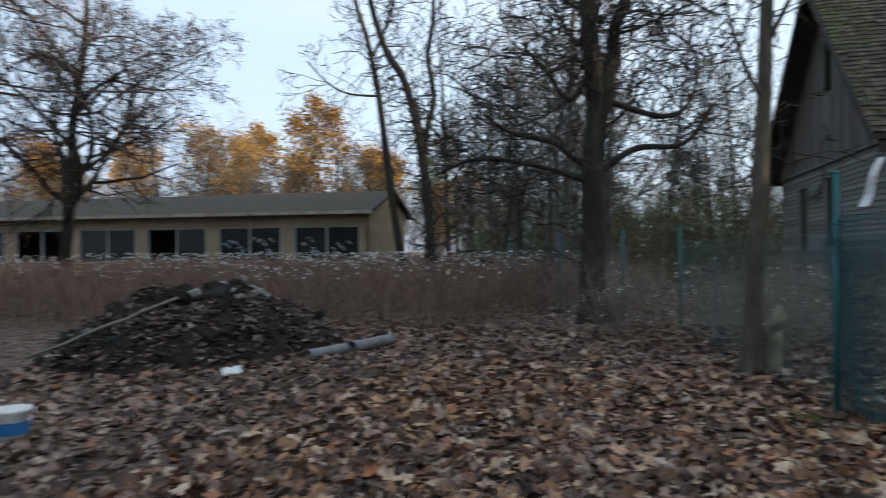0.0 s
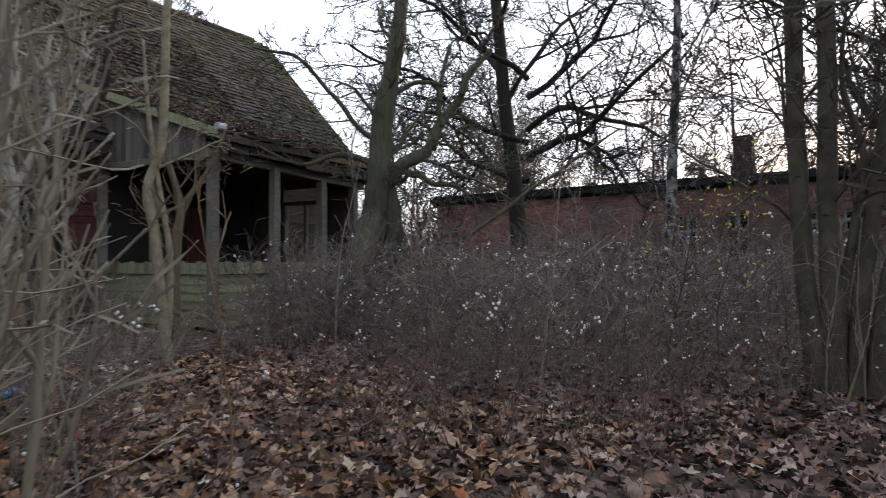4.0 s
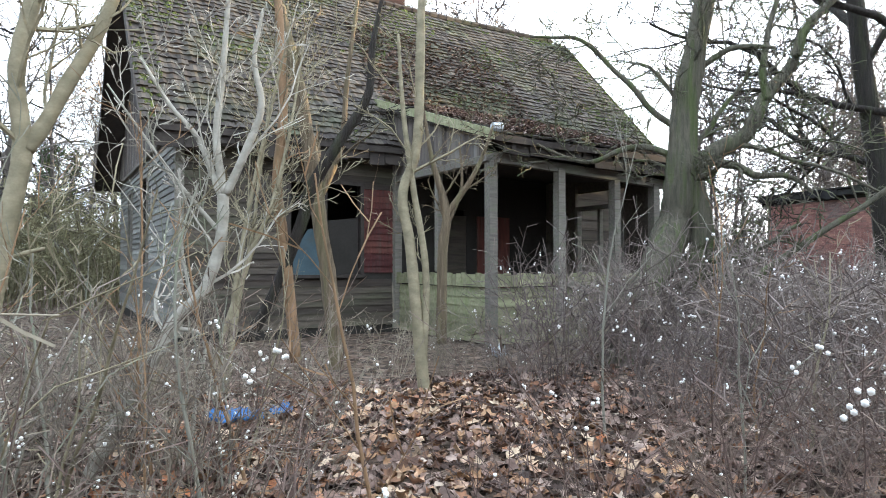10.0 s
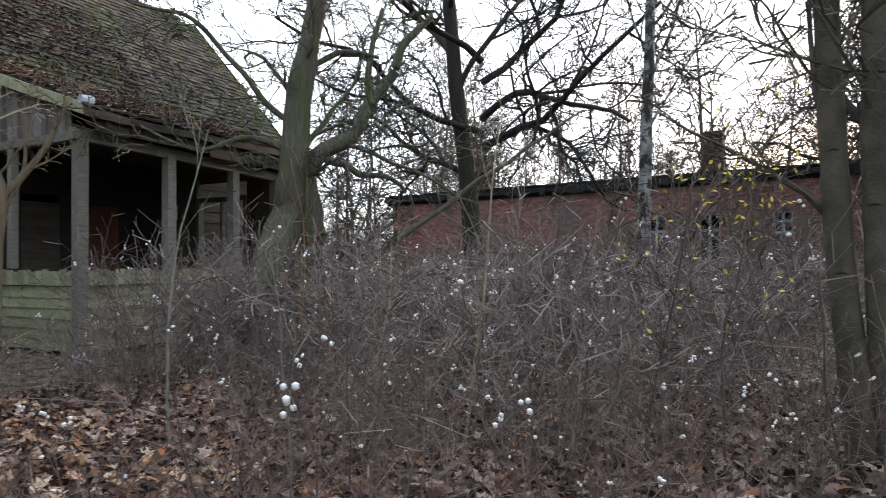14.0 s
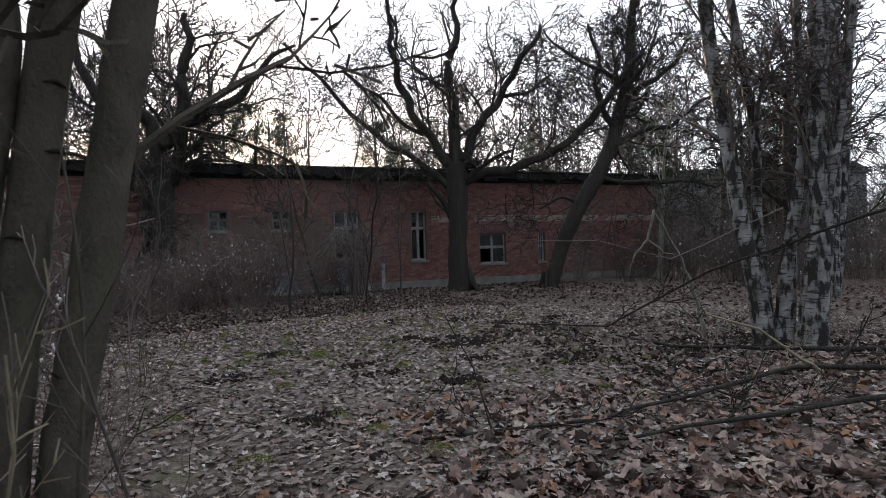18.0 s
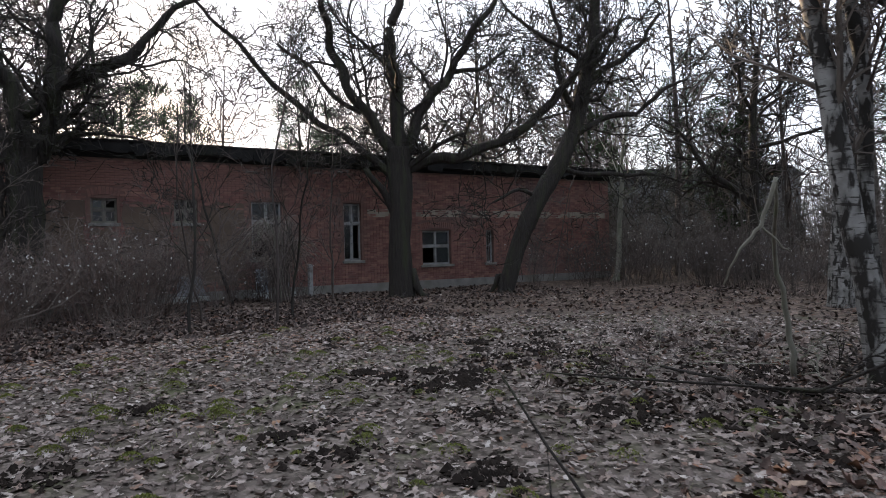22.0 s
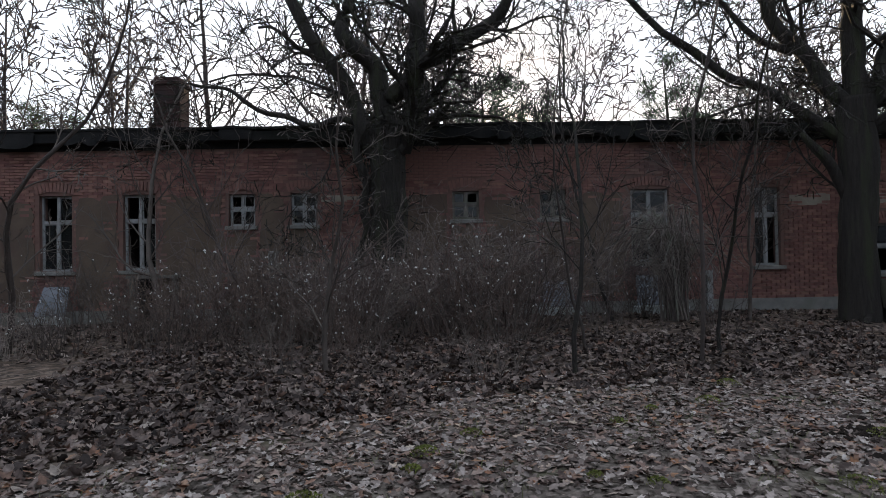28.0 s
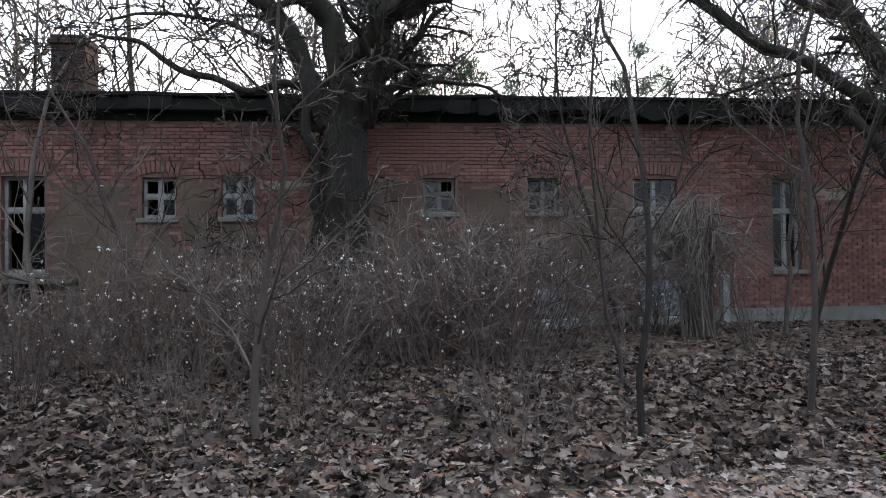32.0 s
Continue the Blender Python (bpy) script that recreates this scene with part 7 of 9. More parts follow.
for k in range(150):                                  # canes rise, bow over and hang down
    a_ = rg_a.uniform(0, 6.28)
    reach_, top_ = rg_a.uniform(0.6, 2.0), rg_a.uniform(1.4, 2.75)
    drop_ = rg_a.uniform(0.15, 0.75)
    base_ = Vector((math.cos(a_ + 2.0) * 0.35 * rg_a.random(), math.sin(a_ + 2.0) * 0.3 * rg_a.random(), -0.05))
    out_ = Vector((math.cos(a_) * reach_, math.sin(a_) * reach_ * 0.6, 0))
    pts_ = [base_ + out_ * (q ** 1.4) + Vector((rg_a.gauss(0, 0.03), rg_a.gauss(0, 0.03), top_ * (math.sin(min(q * 1.5, 1) * 1.57) - max(q - 0.55, 0) ** 1.3 * 2.2 * drop_))) for q in (0, 0.14, 0.28, 0.42, 0.56, 0.7, 0.85, 1.0)]
    part("cane", Builder().tube(pts_, [0.014, 0.013, 0.012, 0.011, 0.01, 0.009, 0.007, 0.004], 4), M[("twig_dark", "twig", "bark_grey", "twig_dark")[k % 4]], mound)
    for m_ in range(9):
        q_ = rg_a.randrange(2, 7)
        e_ = Vector((rg_a.gauss(0, 1), rg_a.gauss(0, 0.7), rg_a.gauss(-0.5, 0.7))).normalized() * rg_a.uniform(0.2, 0.6)
        fine_b.tube([pts_[q_], pts_[q_] + e_ * 0.5 + Vector((0, 0, 0.03)), pts_[q_] + e_], [0.005, 0.004, 0.003], 3, cap=False)
tagged(part("side_twig", fine_b, M["twig"], mound), kind="stuff")
shrub(442, at(3.05, 22.8, 0), 2.7, 1.6, 26, "tall tangled grey bush before the wall", twig="twig", berries=0, radius=0.008, kids=8, name="tangled_bush", group="bushes", bend=0.2)
shrub(443, at(12.6, 8.4, 0), 2.0, 1.6, 20, "low tangle of dead twigs under the birches", twig="twig_dark", berries=0, radius=0.007, name="tangled_bush", group="bushes")
shrub(444, at(0.1, 10.6, 0), 1.4, 0.5, 7, "sparse upright dead stems", twig="twig_dark", berries=0, radius=0.008, kids=5, name="weed_stems", group="bushes")
shrub(445, at(-1.0, 4.2, 0), 0.9, 0.7, 14, "thin shoots round the maple clump", twig="twig", berries=6, radius=0.005, kids=5, name="shoots", group="bushes")
shrub(446, at(2.2, 18.2, 0), 0.9, 1.1, 16, "low thin dark shoots", twig="twig_dark", berries=0, radius=0.006, kids=4, name="shoots", group="bushes")
shrub(447, at(-0.4, 18.6, 0), 1.1, 1.3, 18, "low thin dark shoots", twig="twig_dark", berries=0, radius=0.006, kids=4, name="shoots", group="bushes")

shrub(448, at(-8.85, 6.1, 0), 1.9, 1.5, 46, "dense thicket of shoots round the foot of the oak", twig="twig", berries=6, radius=0.008, kids=7, name="tangled_bush", group="bushes", bend=0.18)
shrub(449, at(-8.3, 5.3, 0), 1.5, 1.3, 30, "tangle of thin grey shoots before the porch", twig="twig", berries=4, radius=0.007, kids=6, name="tangled_bush", group="bushes", bend=0.2)
for x, y, k in ((-9.7, 6.1, 0.8), (-8.7, 6.3, 0.75), (-8.4, 7.3, 0.9), (-9.5, 7.9, 0.8), (0.5, 24.9, 0.9), (1.6, 24.8, 1.0)):
    copy_thing(snow[1], Matrix.LocRotScale((x, y, 0), Euler((0, 0, x * 3)), None)).scale = (k, k, k)

for x, y, k in ((-0.95, 4.5, 0.9), (-0.3, 4.45, 0.8), (-0.6, 4.2, 0.7), (0.05, 4.8, 0.75), (-0.1, 5.3, 0.8), (-1.0, 5.1, 1.0), (0.45, 0.9, 0.5), (0.6, 0.2, 0.4)):
    copy_thing(fresh[1], Matrix.LocRotScale((x, y, 0), Euler((0, 0, x * 5)), None)).scale = (k, k, k)
for k, (x, y) in enumerate(((-0.75, 4.55), (-0.5, 4.5), (-0.2, 4.6), (0.0, 4.75), (-0.35, 4.4), (0.2, 4.9), (-0.95, 4.75))):
    tree("young_tree", 270 + k, 1.5 + 0.25 * (k % 4), 0.012, WHIP, M[("bark_moss", "bark_pale", "twig")[k % 3]], at(x, y, 0), "thin mossy shoot at the foot of the maples", lean=(0.3 * ((k * 5) % 7 - 3) / 3, -0.12 * (k % 3)), rmin=0.003, roots=False, group="maple shoots")
tree("young_tree", 241, 2.5, 0.014, SAPLING, M["twig_dark"], at(-1.45, 4.4, 0), "thin sapling keeping a few yellow leaves", rmin=0.0035, roots=False, group="young trees", leaves=(M["yellow_leaf"], 1, 0.024, 0.1))
tree("young_tree", 242, 2.3, 0.013, SAPLING, M["twig_dark"], at(-1.9, 3.9, 0), "thin sapling keeping a few yellow leaves", lean=(0.2, 0.1), rmin=0.0035, roots=False, group="young trees", leaves=(M["yellow_leaf"], 1, 0.024, 0.08))
for x, y, k in ((-14, 41.5, 1.1), (-9.5, 42, 1.1), (-18.5, 40.5, 1.15)):
    copy_thing(wood[int(-x) % 4], Matrix.LocRotScale((x, y, 0), Euler((0, 0, x * 2.1)), None)).scale = (k, k, k)

# tall dry weeds between the fence and the flat building: one mass of stems
wb = Builder()
rng = random.Random(5)
for i in range(11000):
    x, y = rng.uniform(-26, -4.5), rng.uniform(-30, -7.5)
    if x + y * 0.2 > -5.0 or (abs(x + 3.5) < 3.2 and abs(y + 12.2) < 3.0) or y > -8.5 - (x + 9) * 0.2:
        continue
    h = rng.uniform(0.7, 1.4)
    lx, ly = rng.gauss(0, 0.16), rng.gauss(0, 0.16)
    z = lumps(x, y)
    wb.tube([(x, y, z - 0.03), (x + lx * 0.4, y + ly * 0.4, z + h * 0.6), (x + lx, y + ly, z + h)], [0.007, 0.006, 0.004], 2)
    for k in range(4):
        t = rng.uniform(0.3, 0.95)
        a = rng.uniform(0, 6.28)
        p = Vector((x + lx * t, y + ly * t, z + h * t))
        wb.tube([p, p + Vector((math.cos(a) * 0.16, math.sin(a) * 0.16, 0.14))], [0.005, 0.004], 2)
tagged(new("dry_weeds", wb.mesh("dry_weeds", M["twig_russet"])), "mass of tall dry brown weeds with thin stems", "weeds", "", "stuff")
sb = Builder()
for i in range(2600):
    x, y = rng.uniform(-27, -7), rng.uniform(-30, -9)
    if y > -8.5 - (x + 9) * 0.2:
        continue
    ball(sb, (x, y, rng.uniform(0.85, 1.5)), rng.uniform(0.014, 0.028))
tagged(new("seed_heads", sb.mesh("seed_heads", M["berry"])), "pale seed heads and berries over the dry weeds", "berries", "", "stuff")


def brush(name, seed, n, spot, lo, hi, mat, label):
    """Far undergrowth: one mass of thin upright stems and twigs."""
    rg_ = random.Random(seed)
    b = Builder()
    for _ in range(n):
        x, y = spot(rg_)
        h = rg_.uniform(lo, hi)
        p = Vector((x, y, -0.05))
        d = Vector((rg_.gauss(0, 0.16), rg_.gauss(0, 0.16), 1))
        mid, top = p + d * h * 0.5, p + d * h + Vector((rg_.gauss(0, 0.2), rg_.gauss(0, 0.2), 0))
        b.tube([p, mid, top], [0.022, 0.016, 0.01], 2)
        for k in range(10):
            t = rg_.uniform(0.25, 1.0)
            q = p.lerp(mid, t * 2) if t < 0.5 else mid.lerp(top, t * 2 - 1)
            e = Vector((rg_.gauss(0, 1), rg_.gauss(0, 1), rg_.uniform(0.2, 1.4))).normalized() * h * rg_.uniform(0.12, 0.3)
            b.tube([q, q + e], [0.012, 0.009], 2)
            f = Vector((rg_.gauss(0, 1), rg_.gauss(0, 1), rg_.uniform(0.0, 1.4))).normalized() * h * 0.12
            b.tube([q + e * 0.5, q + e * 0.5 + f], [0.01, 0.008], 2)
    tagged(new(name, b.mesh(name, M[mat])), label, "undergrowth", "", "stuff")


def ring(x0, y0, a0, a1, d0, d1):
    """A spot in a sector round a place: angles in degrees from +y towards -x."""
    def pick(g):
        a, d = radians(g.uniform(a0, a1)), d0 + (d1 - d0) * g.random() ** 0.8
        return x0 - math.sin(a) * d, y0 + math.cos(a) * d
    return pick


brush("undergrowth", 501, 1700, ring(0, -4, 78, 113, 24, 46), 1.8, 5.0, "twig_olive", "brown leafless undergrowth between the trees")
brush("undergrowth", 502, 900, ring(0, -4, 112, 150, 50, 75), 4.0, 8.0, "twig_russet", "brown leafless undergrowth behind the flat building")
brush("undergrowth", 503, 1300, ring(0, 8, 30, 82, 28, 55), 2.0, 5.5, "far_twig", "grey leafless undergrowth behind the house")
brush("undergrowth", 504, 2300, ring(4, 10, -110, -38, 22, 42), 1.5, 5.0, "far_twig", "grey leafless undergrowth beyond the lawn")
# out of view: holds sky light behind the walker off the wall
brush("undergrowth", 505, 1000, ring(4, -4, 150, 262, 20, 44), 2.5, 6.0, "twig", "unseen leafless undergrowth added behind the walker to block sky light")


# ---- roof tiles ----
def tile_mesh():
    b = Builder()
    w, l, t = 0.205, 0.25, 0.018
    prof = ((0.0, 0.0), (0.07, 0.02), (0.14, 0.006), (w, 0.012))
    for y in (0.0, l):
        for x, z in prof:
            b.v.append((x, y, z + 0.04 * (1 - y / l)))
    for x, z in prof:
        b.v.append((x, 0.0, z + 0.04 - t * 2))
    b.f = [(i, i + 1, 5 + i, 4 + i) for i in range(3)] + [(i + 1, i, 8 + i, 9 + i) for i in range(3)]
    return b


tile_b = tile_mesh()
tile_me = tile_b.mesh("roof_tile", M["roof_tile"])


def tile_pose(u, roof, s, rng):
    nm, u0, u1, y0, z0, y1, z1 = roof
    p = plane_point(u, y0, z0, y1, z1, s)
    return Matrix.LocRotScale((p[0], p[1], p[2] + 0.012 + rng.uniform(0, 0.022)), Euler((math.atan2(z1 - z0, y1 - y0) + rng.gauss(0, 0.035), rng.gauss(0, 0.04), rng.gauss(0, 0.035))), None)


rng = random.Random(8)
rest_v, rest_f, single = [], [], 0
for roof in ROOFS[:2]:
    nm, u0, u1, y0, z0, y1, z1 = roof
    length = math.hypot(y1 - y0, z1 - z0)
    rows, cols = int(length / 0.2), int((u1 - u0) / 0.212)
    for j in range(rows):
        for i in range(cols):
            u, s = u0 + i * 0.212, j * 0.2 / length
            if nm == "front" and -0.2 < u < PU + 0.15 and s < 0.2:
                continue
            if rng.random() < (0.012 if nm == "front" else 0.05):
                continue
            m = tile_pose(u, roof, s, rng)
            if nm == "porch" and j < 13 and single < 300:
                ob = new("roof_tile", tile_me)
                ob.parent = house
                ob.matrix_local = m
                single += 1
                continue
            n = len(rest_v)
            rest_v += [tuple(m @ Vector(v)) for v in tile_b.v]
            rest_f += [tuple(k + n for k in f) for f in tile_b.f]
me = bpy.data.meshes.new("tiling")
me.from_pydata(rest_v, [], rest_f)
me.materials.append(M["roof_tile"])
tagged(part("tiling", me, None, house, "courses of mossy clay tiles"), kind="stuff")
mossb = Builder()
for roof in ROOFS[:2]:
    nm, u0, u1, y0, z0, y1, z1 = roof
    for k in range(17000 if nm == "front" else 900):
        u, s_ = rng.uniform(u0, u1), rng.random()
        if nm == "front" and -0.2 < u < PU + 0.15 and s_ < 0.22:
            continue
        d = noise.noise((u * 0.55, s_ * 3.2, 3.0)) + 0.5 * noise.noise((u * 2.1, s_ * 11, 6.0)) + (0.35 if u > u1 - 0.9 or u < u0 + 0.5 else 0.0) + (0.2 if s_ > 0.93 else 0)
        if d < rng.uniform(0.0, 0.5):
            continue
        p = plane_point(u, y0, z0, y1, z1, s_)
        a_, h_ = rng.uniform(0.02, 0.065), rng.uniform(0.02, 0.05)
        t_ = rng.uniform(0, 6.28)
        sl = (z1 - z0) / (y1 - y0)
        ring_ = [(p[0] + a_ * math.cos(t_ + q * 1.2566), p[1] + a_ * 0.7 * math.sin(t_ + q * 1.2566), p[2] + 0.05 + sl * a_ * 0.7 * math.sin(t_ + q * 1.2566)) for q in range(5)]
        mossb.add(ring_ + [(p[0], p[1] - h_ * 0.5, p[2] + 0.05 + h_)], [(q, (q + 1) % 5, 5) for q in range(5)])
tagged(part("roof_moss", mossb, M["roof_moss"], house, "green moss cushions on the tiles"), kind="stuff")
for i in range(44):
    u = GU - 0.75 + i * 0.325
    b = Builder().tube([(u, RIDGE_W, RIDGE_Z + 0.03 + sag(u, 1)), (u + 0.36, RIDGE_W, RIDGE_Z + 0.03 + sag(u + 0.36, 1))], [0.12, 0.105], 8)
    part("ridge_tile", b, M["roof_tile"], house)

# ---- fallen leaves ----
def leaves(name, label, spots, mat, size, seed, lift=0.02, height=None, tilt=0.3, curl=1.8):
    """A mass of curled lobed leaves lying at the spots (x, y)."""
    r = np.random.RandomState(seed)
    n = len(spots)
    tpl = np.array([(0, -0.55, 0), (0.32, -0.32, 0.05), (0.24, -0.06, 0.02), (0.5, 0.12, 0.1), (0.2, 0.22, 0.02), (0, 0.6, 0.04), (-0.2, 0.22, 0.02), (-0.5, 0.12, 0.1), (-0.24, -0.06, 0.02), (-0.32, -0.32, 0.05), (0, 0.05, -0.05)])
    k = len(tpl)
    sc = size * r.uniform(0.55, 1.25, (n, 1, 1))
    v = tpl[None] * sc * np.stack([r.uniform(0.6, 1.1, n), np.ones(n), r.uniform(-1.4, 2.3, n) * curl], 1)[:, None, :]
    ax, ay, az = r.normal(0, tilt, n), r.normal(0, tilt, n), r.uniform(0, 6.283, n)
    def rot(a, i, j, v):
        c, s = np.cos(a)[:, None], np.sin(a)[:, None]
        out = v.copy()
        out[:, :, i] = c * v[:, :, i] - s * v[:, :, j]
        out[:, :, j] = s * v[:, :, i] + c * v[:, :, j]
        return out
    v = rot(az, 0, 1, rot(ay, 0, 2, rot(ax, 1, 2, v)))
    z = np.array([height(x, y) if height else lumps(x, y) for x, y in spots]) + lift * r.uniform(0.2, 1.6, n)
    v[:, :, 0] += spots[:, 0][:, None]
    v[:, :, 1] += spots[:, 1][:, None]
    v[:, :, 2] += z[:, None]
    f = np.array([(0, 1, 2, 10), (2, 3, 4, 10), (4, 5, 6, 10), (6, 7, 8, 10), (8, 9, 0, 10)])
    faces = (f[None] + (np.arange(n) * k)[:, None, None]).reshape(-1, 4)
    me = bpy.data.meshes.new(name)
    me.vertices.add(n * k)
    me.vertices.foreach_set("co", v.reshape(-1))
    me.loops.add(faces.size)
    me.polygons.add(len(faces))
    me.loops.foreach_set("vertex_index", faces.reshape(-1).astype(np.int32))
    me.polygons.foreach_set("loop_start", (np.arange(len(faces)) * 4).astype(np.int32))
    me.polygons.foreach_set("loop_total", np.full(len(faces), 4, np.int32))
    me.materials.append(mat)
    me.update()
    me.validate()
    return tagged(new(name, me), label, "leaves", "", "stuff")


r = np.random.RandomState(3)


def scatter(n, box, keep=None):
    p = np.stack([r.uniform(box[0], box[1], n), r.uniform(box[2], box[3], n)], 1)
    return p[keep(p[:, 0], p[:, 1])] if keep else p


def on_lawn(x, y):
    return ((x - 5.2) / 8.2) ** 2 + ((y - 11.4) / 6.8) ** 2 < 0.85


def off_lawn(x, y):
    return ~on_lawn(x, y) & ~((x < -8.7) & (y > 0.5) & (y < 10))


def hump(x, y):
    """The heap of earth by the fence."""
    d = math.hypot((x + 3.9) / 2.5, (y + 12.3) / 2.0)
    return max(0.0, 1.02 * (1 - d * d) if d < 1 else 0) * (0.9 + 0.25 * noise.noise((x * 1.1, y * 1.1, 3.0)))


leaves("fallen_leaves", "thick layer of dry brown maple and oak leaves", np.concatenate([
    scatter(19000, (-9, 3, -6.5, 3.5), off_lawn), scatter(15000, (-8, 5, -13, -5), lambda x, y: np.hypot((x + 3.9) / 2.2, (y + 12.3) / 1.8) > 1), scatter(6500, (-2.5, 4, 2, 8.5), off_lawn),
    scatter(2500, (2, 9, 3.5, 8), None), scatter(7000, (-9, -1, 3, 14), off_lawn), scatter(6000, (-22, -6, -24, -6), None)]),
    M["litter"], 0.122, 1, 0.036, tilt=0.5)
leaves("damp_leaves", "thick layer of brown leaves, darkened in colour to dim the ground", np.concatenate([scatter(13000, (-3.5, 9, 15.5, 22), off_lawn), scatter(6500, (-9, 16, 20, 26.5), off_lawn), scatter(9000, (-5, 2.5, 8, 17), off_lawn), scatter(5000, (9, 20, 2, 20), off_lawn), scatter(1600, (5.5, 10.5, 6.5, 12.5), None)]),
    M["dimmed_litter"], 0.115, 11, 0.036, tilt=0.5)
leaves("golden_leaves", "fresher orange and pale maple leaves", np.concatenate([scatter(5600, (-4, 3.5, -8.5, -1.6), None), scatter(2600, (-8, -1.5, -1.6, 2.5), None)]), M["warm_litter"], 0.125, 7, 0.05, tilt=0.45)
leaves("lawn_leaves", "thin flat layer of greyish leaves on the lawn", np.concatenate([scatter(56000, (-2.5, 13, 4.5, 19), on_lawn), scatter(4000, (-1, 9, 14.5, 18.6), None), scatter(5000, (0.8, 9, 3.2, 8), None)]), M["grey_litter"], 0.074, 2, 0.018, tilt=0.3, curl=1.0)
leaves("drifted_leaves", "brown leaves drifted over the lawn", np.concatenate([scatter(2600, (-2.5, 13, 4.5, 19), on_lawn), scatter(6500, (-2, 8, 14.4, 18.6), None), scatter(1500, (1, 10, 4.5, 8), None)]), M["litter"], 0.09, 6, 0.014, tilt=0.22, curl=0.9)
leaves("heap_leaves", "leaves caught on the heap of earth", scatter(9500, (-6.6, -1.2, -14.5, -10.1), lambda x, y: np.hypot((x + 3.9) / 2.4, (y + 12.3) / 1.9) < 1), M["dimmed_litter"], 0.1, 4, 0.03, hump, 0.45)
HM = house.matrix_world.copy()
roof_spots = np.stack([r.uniform(0.0, PU + 0.2, 10500), -0.3 + 7.2 * r.uniform(0, 1, 10500) ** 1.35], 1)


def porch_height(u, w):
    return max(3.86 + (w + 0.42) * 0.3404, 4.15 + (w - 3.17) * 1.088) + 0.085 + sag(u, 0.5)


lv = leaves("roof_leaves", "reddish leaves caught on the porch roof", roof_spots, M["roof_litter"], 0.085, 5, 0.035, porch_height, 0.3)
lv.matrix_world = HM
lv.name = "roof_leaves"

# moss cushions and grass tufts on the lawn, molehills, trampled soil
mb = Builder()
rg = random.Random(21)
MOSS = []
for i in range(120):
    x, y = rg.gauss(3.2, 2.4), rg.gauss(11.9, 2.6)
    if on_lawn(x, y):
        MOSS.append((x, y, rg.uniform(0.04, 0.16)))
MOSS += [(-2.05, -4.3, 0.16), (-2.2, -4.2, 0.1)]
for x, y, s in MOSS:
    z = lumps(x, y)
    for k in range(int(60 + 1300 * s)):
        a, d = rg.uniform(0, 6.28), rg.random() ** 0.6 * s * (1 + 0.4 * noise.noise((x * 9, y * 9, k * 0.3)))
        p = Vector((x + math.cos(a) * d, y + math.sin(a) * d, z + 0.02 + 0.45 * s * (1 - (d / s) ** 2)))
        q = Vector((rg.gauss(0, 0.7), rg.gauss(0, 0.7), 1)).normalized() * rg.uniform(0.008, 0.022)
        c = q.orthogonal().normalized() * rg.uniform(0.005, 0.011)
        mb.add([p - c, p + c, p + q], [(0, 1, 2)])
tagged(new("moss_cushions", mb.mesh("moss_cushions", M["moss"])), "yellow-green moss cushions on the lawn", "moss", "", "stuff")
gbuild = Builder()
for i in range(5200):
    x, y = rg.uniform(-2, 12.5), rg.uniform(5, 18)
    if not on_lawn(x, y) or noise.noise((x * 0.9, y * 0.9, 5)) < 0.02:
        continue
    z = lumps(x, y)
    for k in range(3):
        a = rg.uniform(0, 6.28)
        h, l = rg.uniform(0.02, 0.07), rg.uniform(0.02, 0.08)
        c = Vector((-math.sin(a), math.cos(a), 0)) * 0.004
        p = Vector((x + rg.gauss(0, 0.03), y + rg.gauss(0, 0.03), z))
        q = p + Vector((math.cos(a) * l, math.sin(a) * l, h))
        gbuild.add([p - c, p + c, q], [(0, 1, 2)])
tagged(new("lawn_grass", gbuild.mesh("lawn_grass", M["grass"])), "short thin winter grass", "grass", "", "stuff")


def molehill(x, y, s, seed):
    rr = random.Random(seed)
    b = Builder()
    n, rings = 20, 6
    b.v.append((0, 0, s * 0.36))
    for j in range(1, rings + 1):
        for i in range(n):
            a = 6.283 * i / n
            d = s * j / rings * (1 + 0.45 * noise.noise((math.cos(a) * 1.3, math.sin(a) * 1.3, seed * 3.1)) + rr.uniform(-0.05, 0.05))
            b.v.append((d * math.cos(a), d * math.sin(a), s * 0.36 * (1 - (j / rings) ** 1.3) + s * 0.5 * noise.noise((d * math.cos(a) * 26, d * math.sin(a) * 26, seed)) * (1 if j < rings else 0) - (0.04 if j == rings else 0)))
    b.f = [(0, 1 + i, 1 + (i + 1) % n) for i in range(n)]
    for j in range(rings - 1):
        for i in range(n):
            q = (i + 1) % n
            b.f.append((1 + j * n + i, 1 + (j + 1) * n + i, 1 + (j + 1) * n + q, 1 + j * n + q))
    ob = new("molehill", b.mesh("molehill", M["soil"], True))
    ob.location = (x, y, lumps(x, y))
    tagged(ob, "small crumbly heap of dark soil on the lawn", "molehill", "molehills")


HILLS = ((1.0, 10.6, 0.16), (4.67, 14.7, 0.22), (6.9, 15.3, 0.16), (2.9, 9.9, 0.14), (4.9, 12.0, 0.3), (5.3, 11.6, 0.26), (4.5, 11.3, 0.24), (6.0, 12.6, 0.26), (6.4, 13.2, 0.22), (6.9, 13.9, 0.2),
                               (2.6, 7.4, 0.18), (3.6, 8.0, 0.2), (9.5, 13.0, 0.3), (8.9, 11.2, 0.25), (1.75, 6.7, 0.16), (4.3, 10.2, 0.14), (5.8, 9.6, 0.2), (9.8, 15.0, 0.24))
TRACK_A, TRACK_B = (7.6, 13.4), (5.3, 8.6)
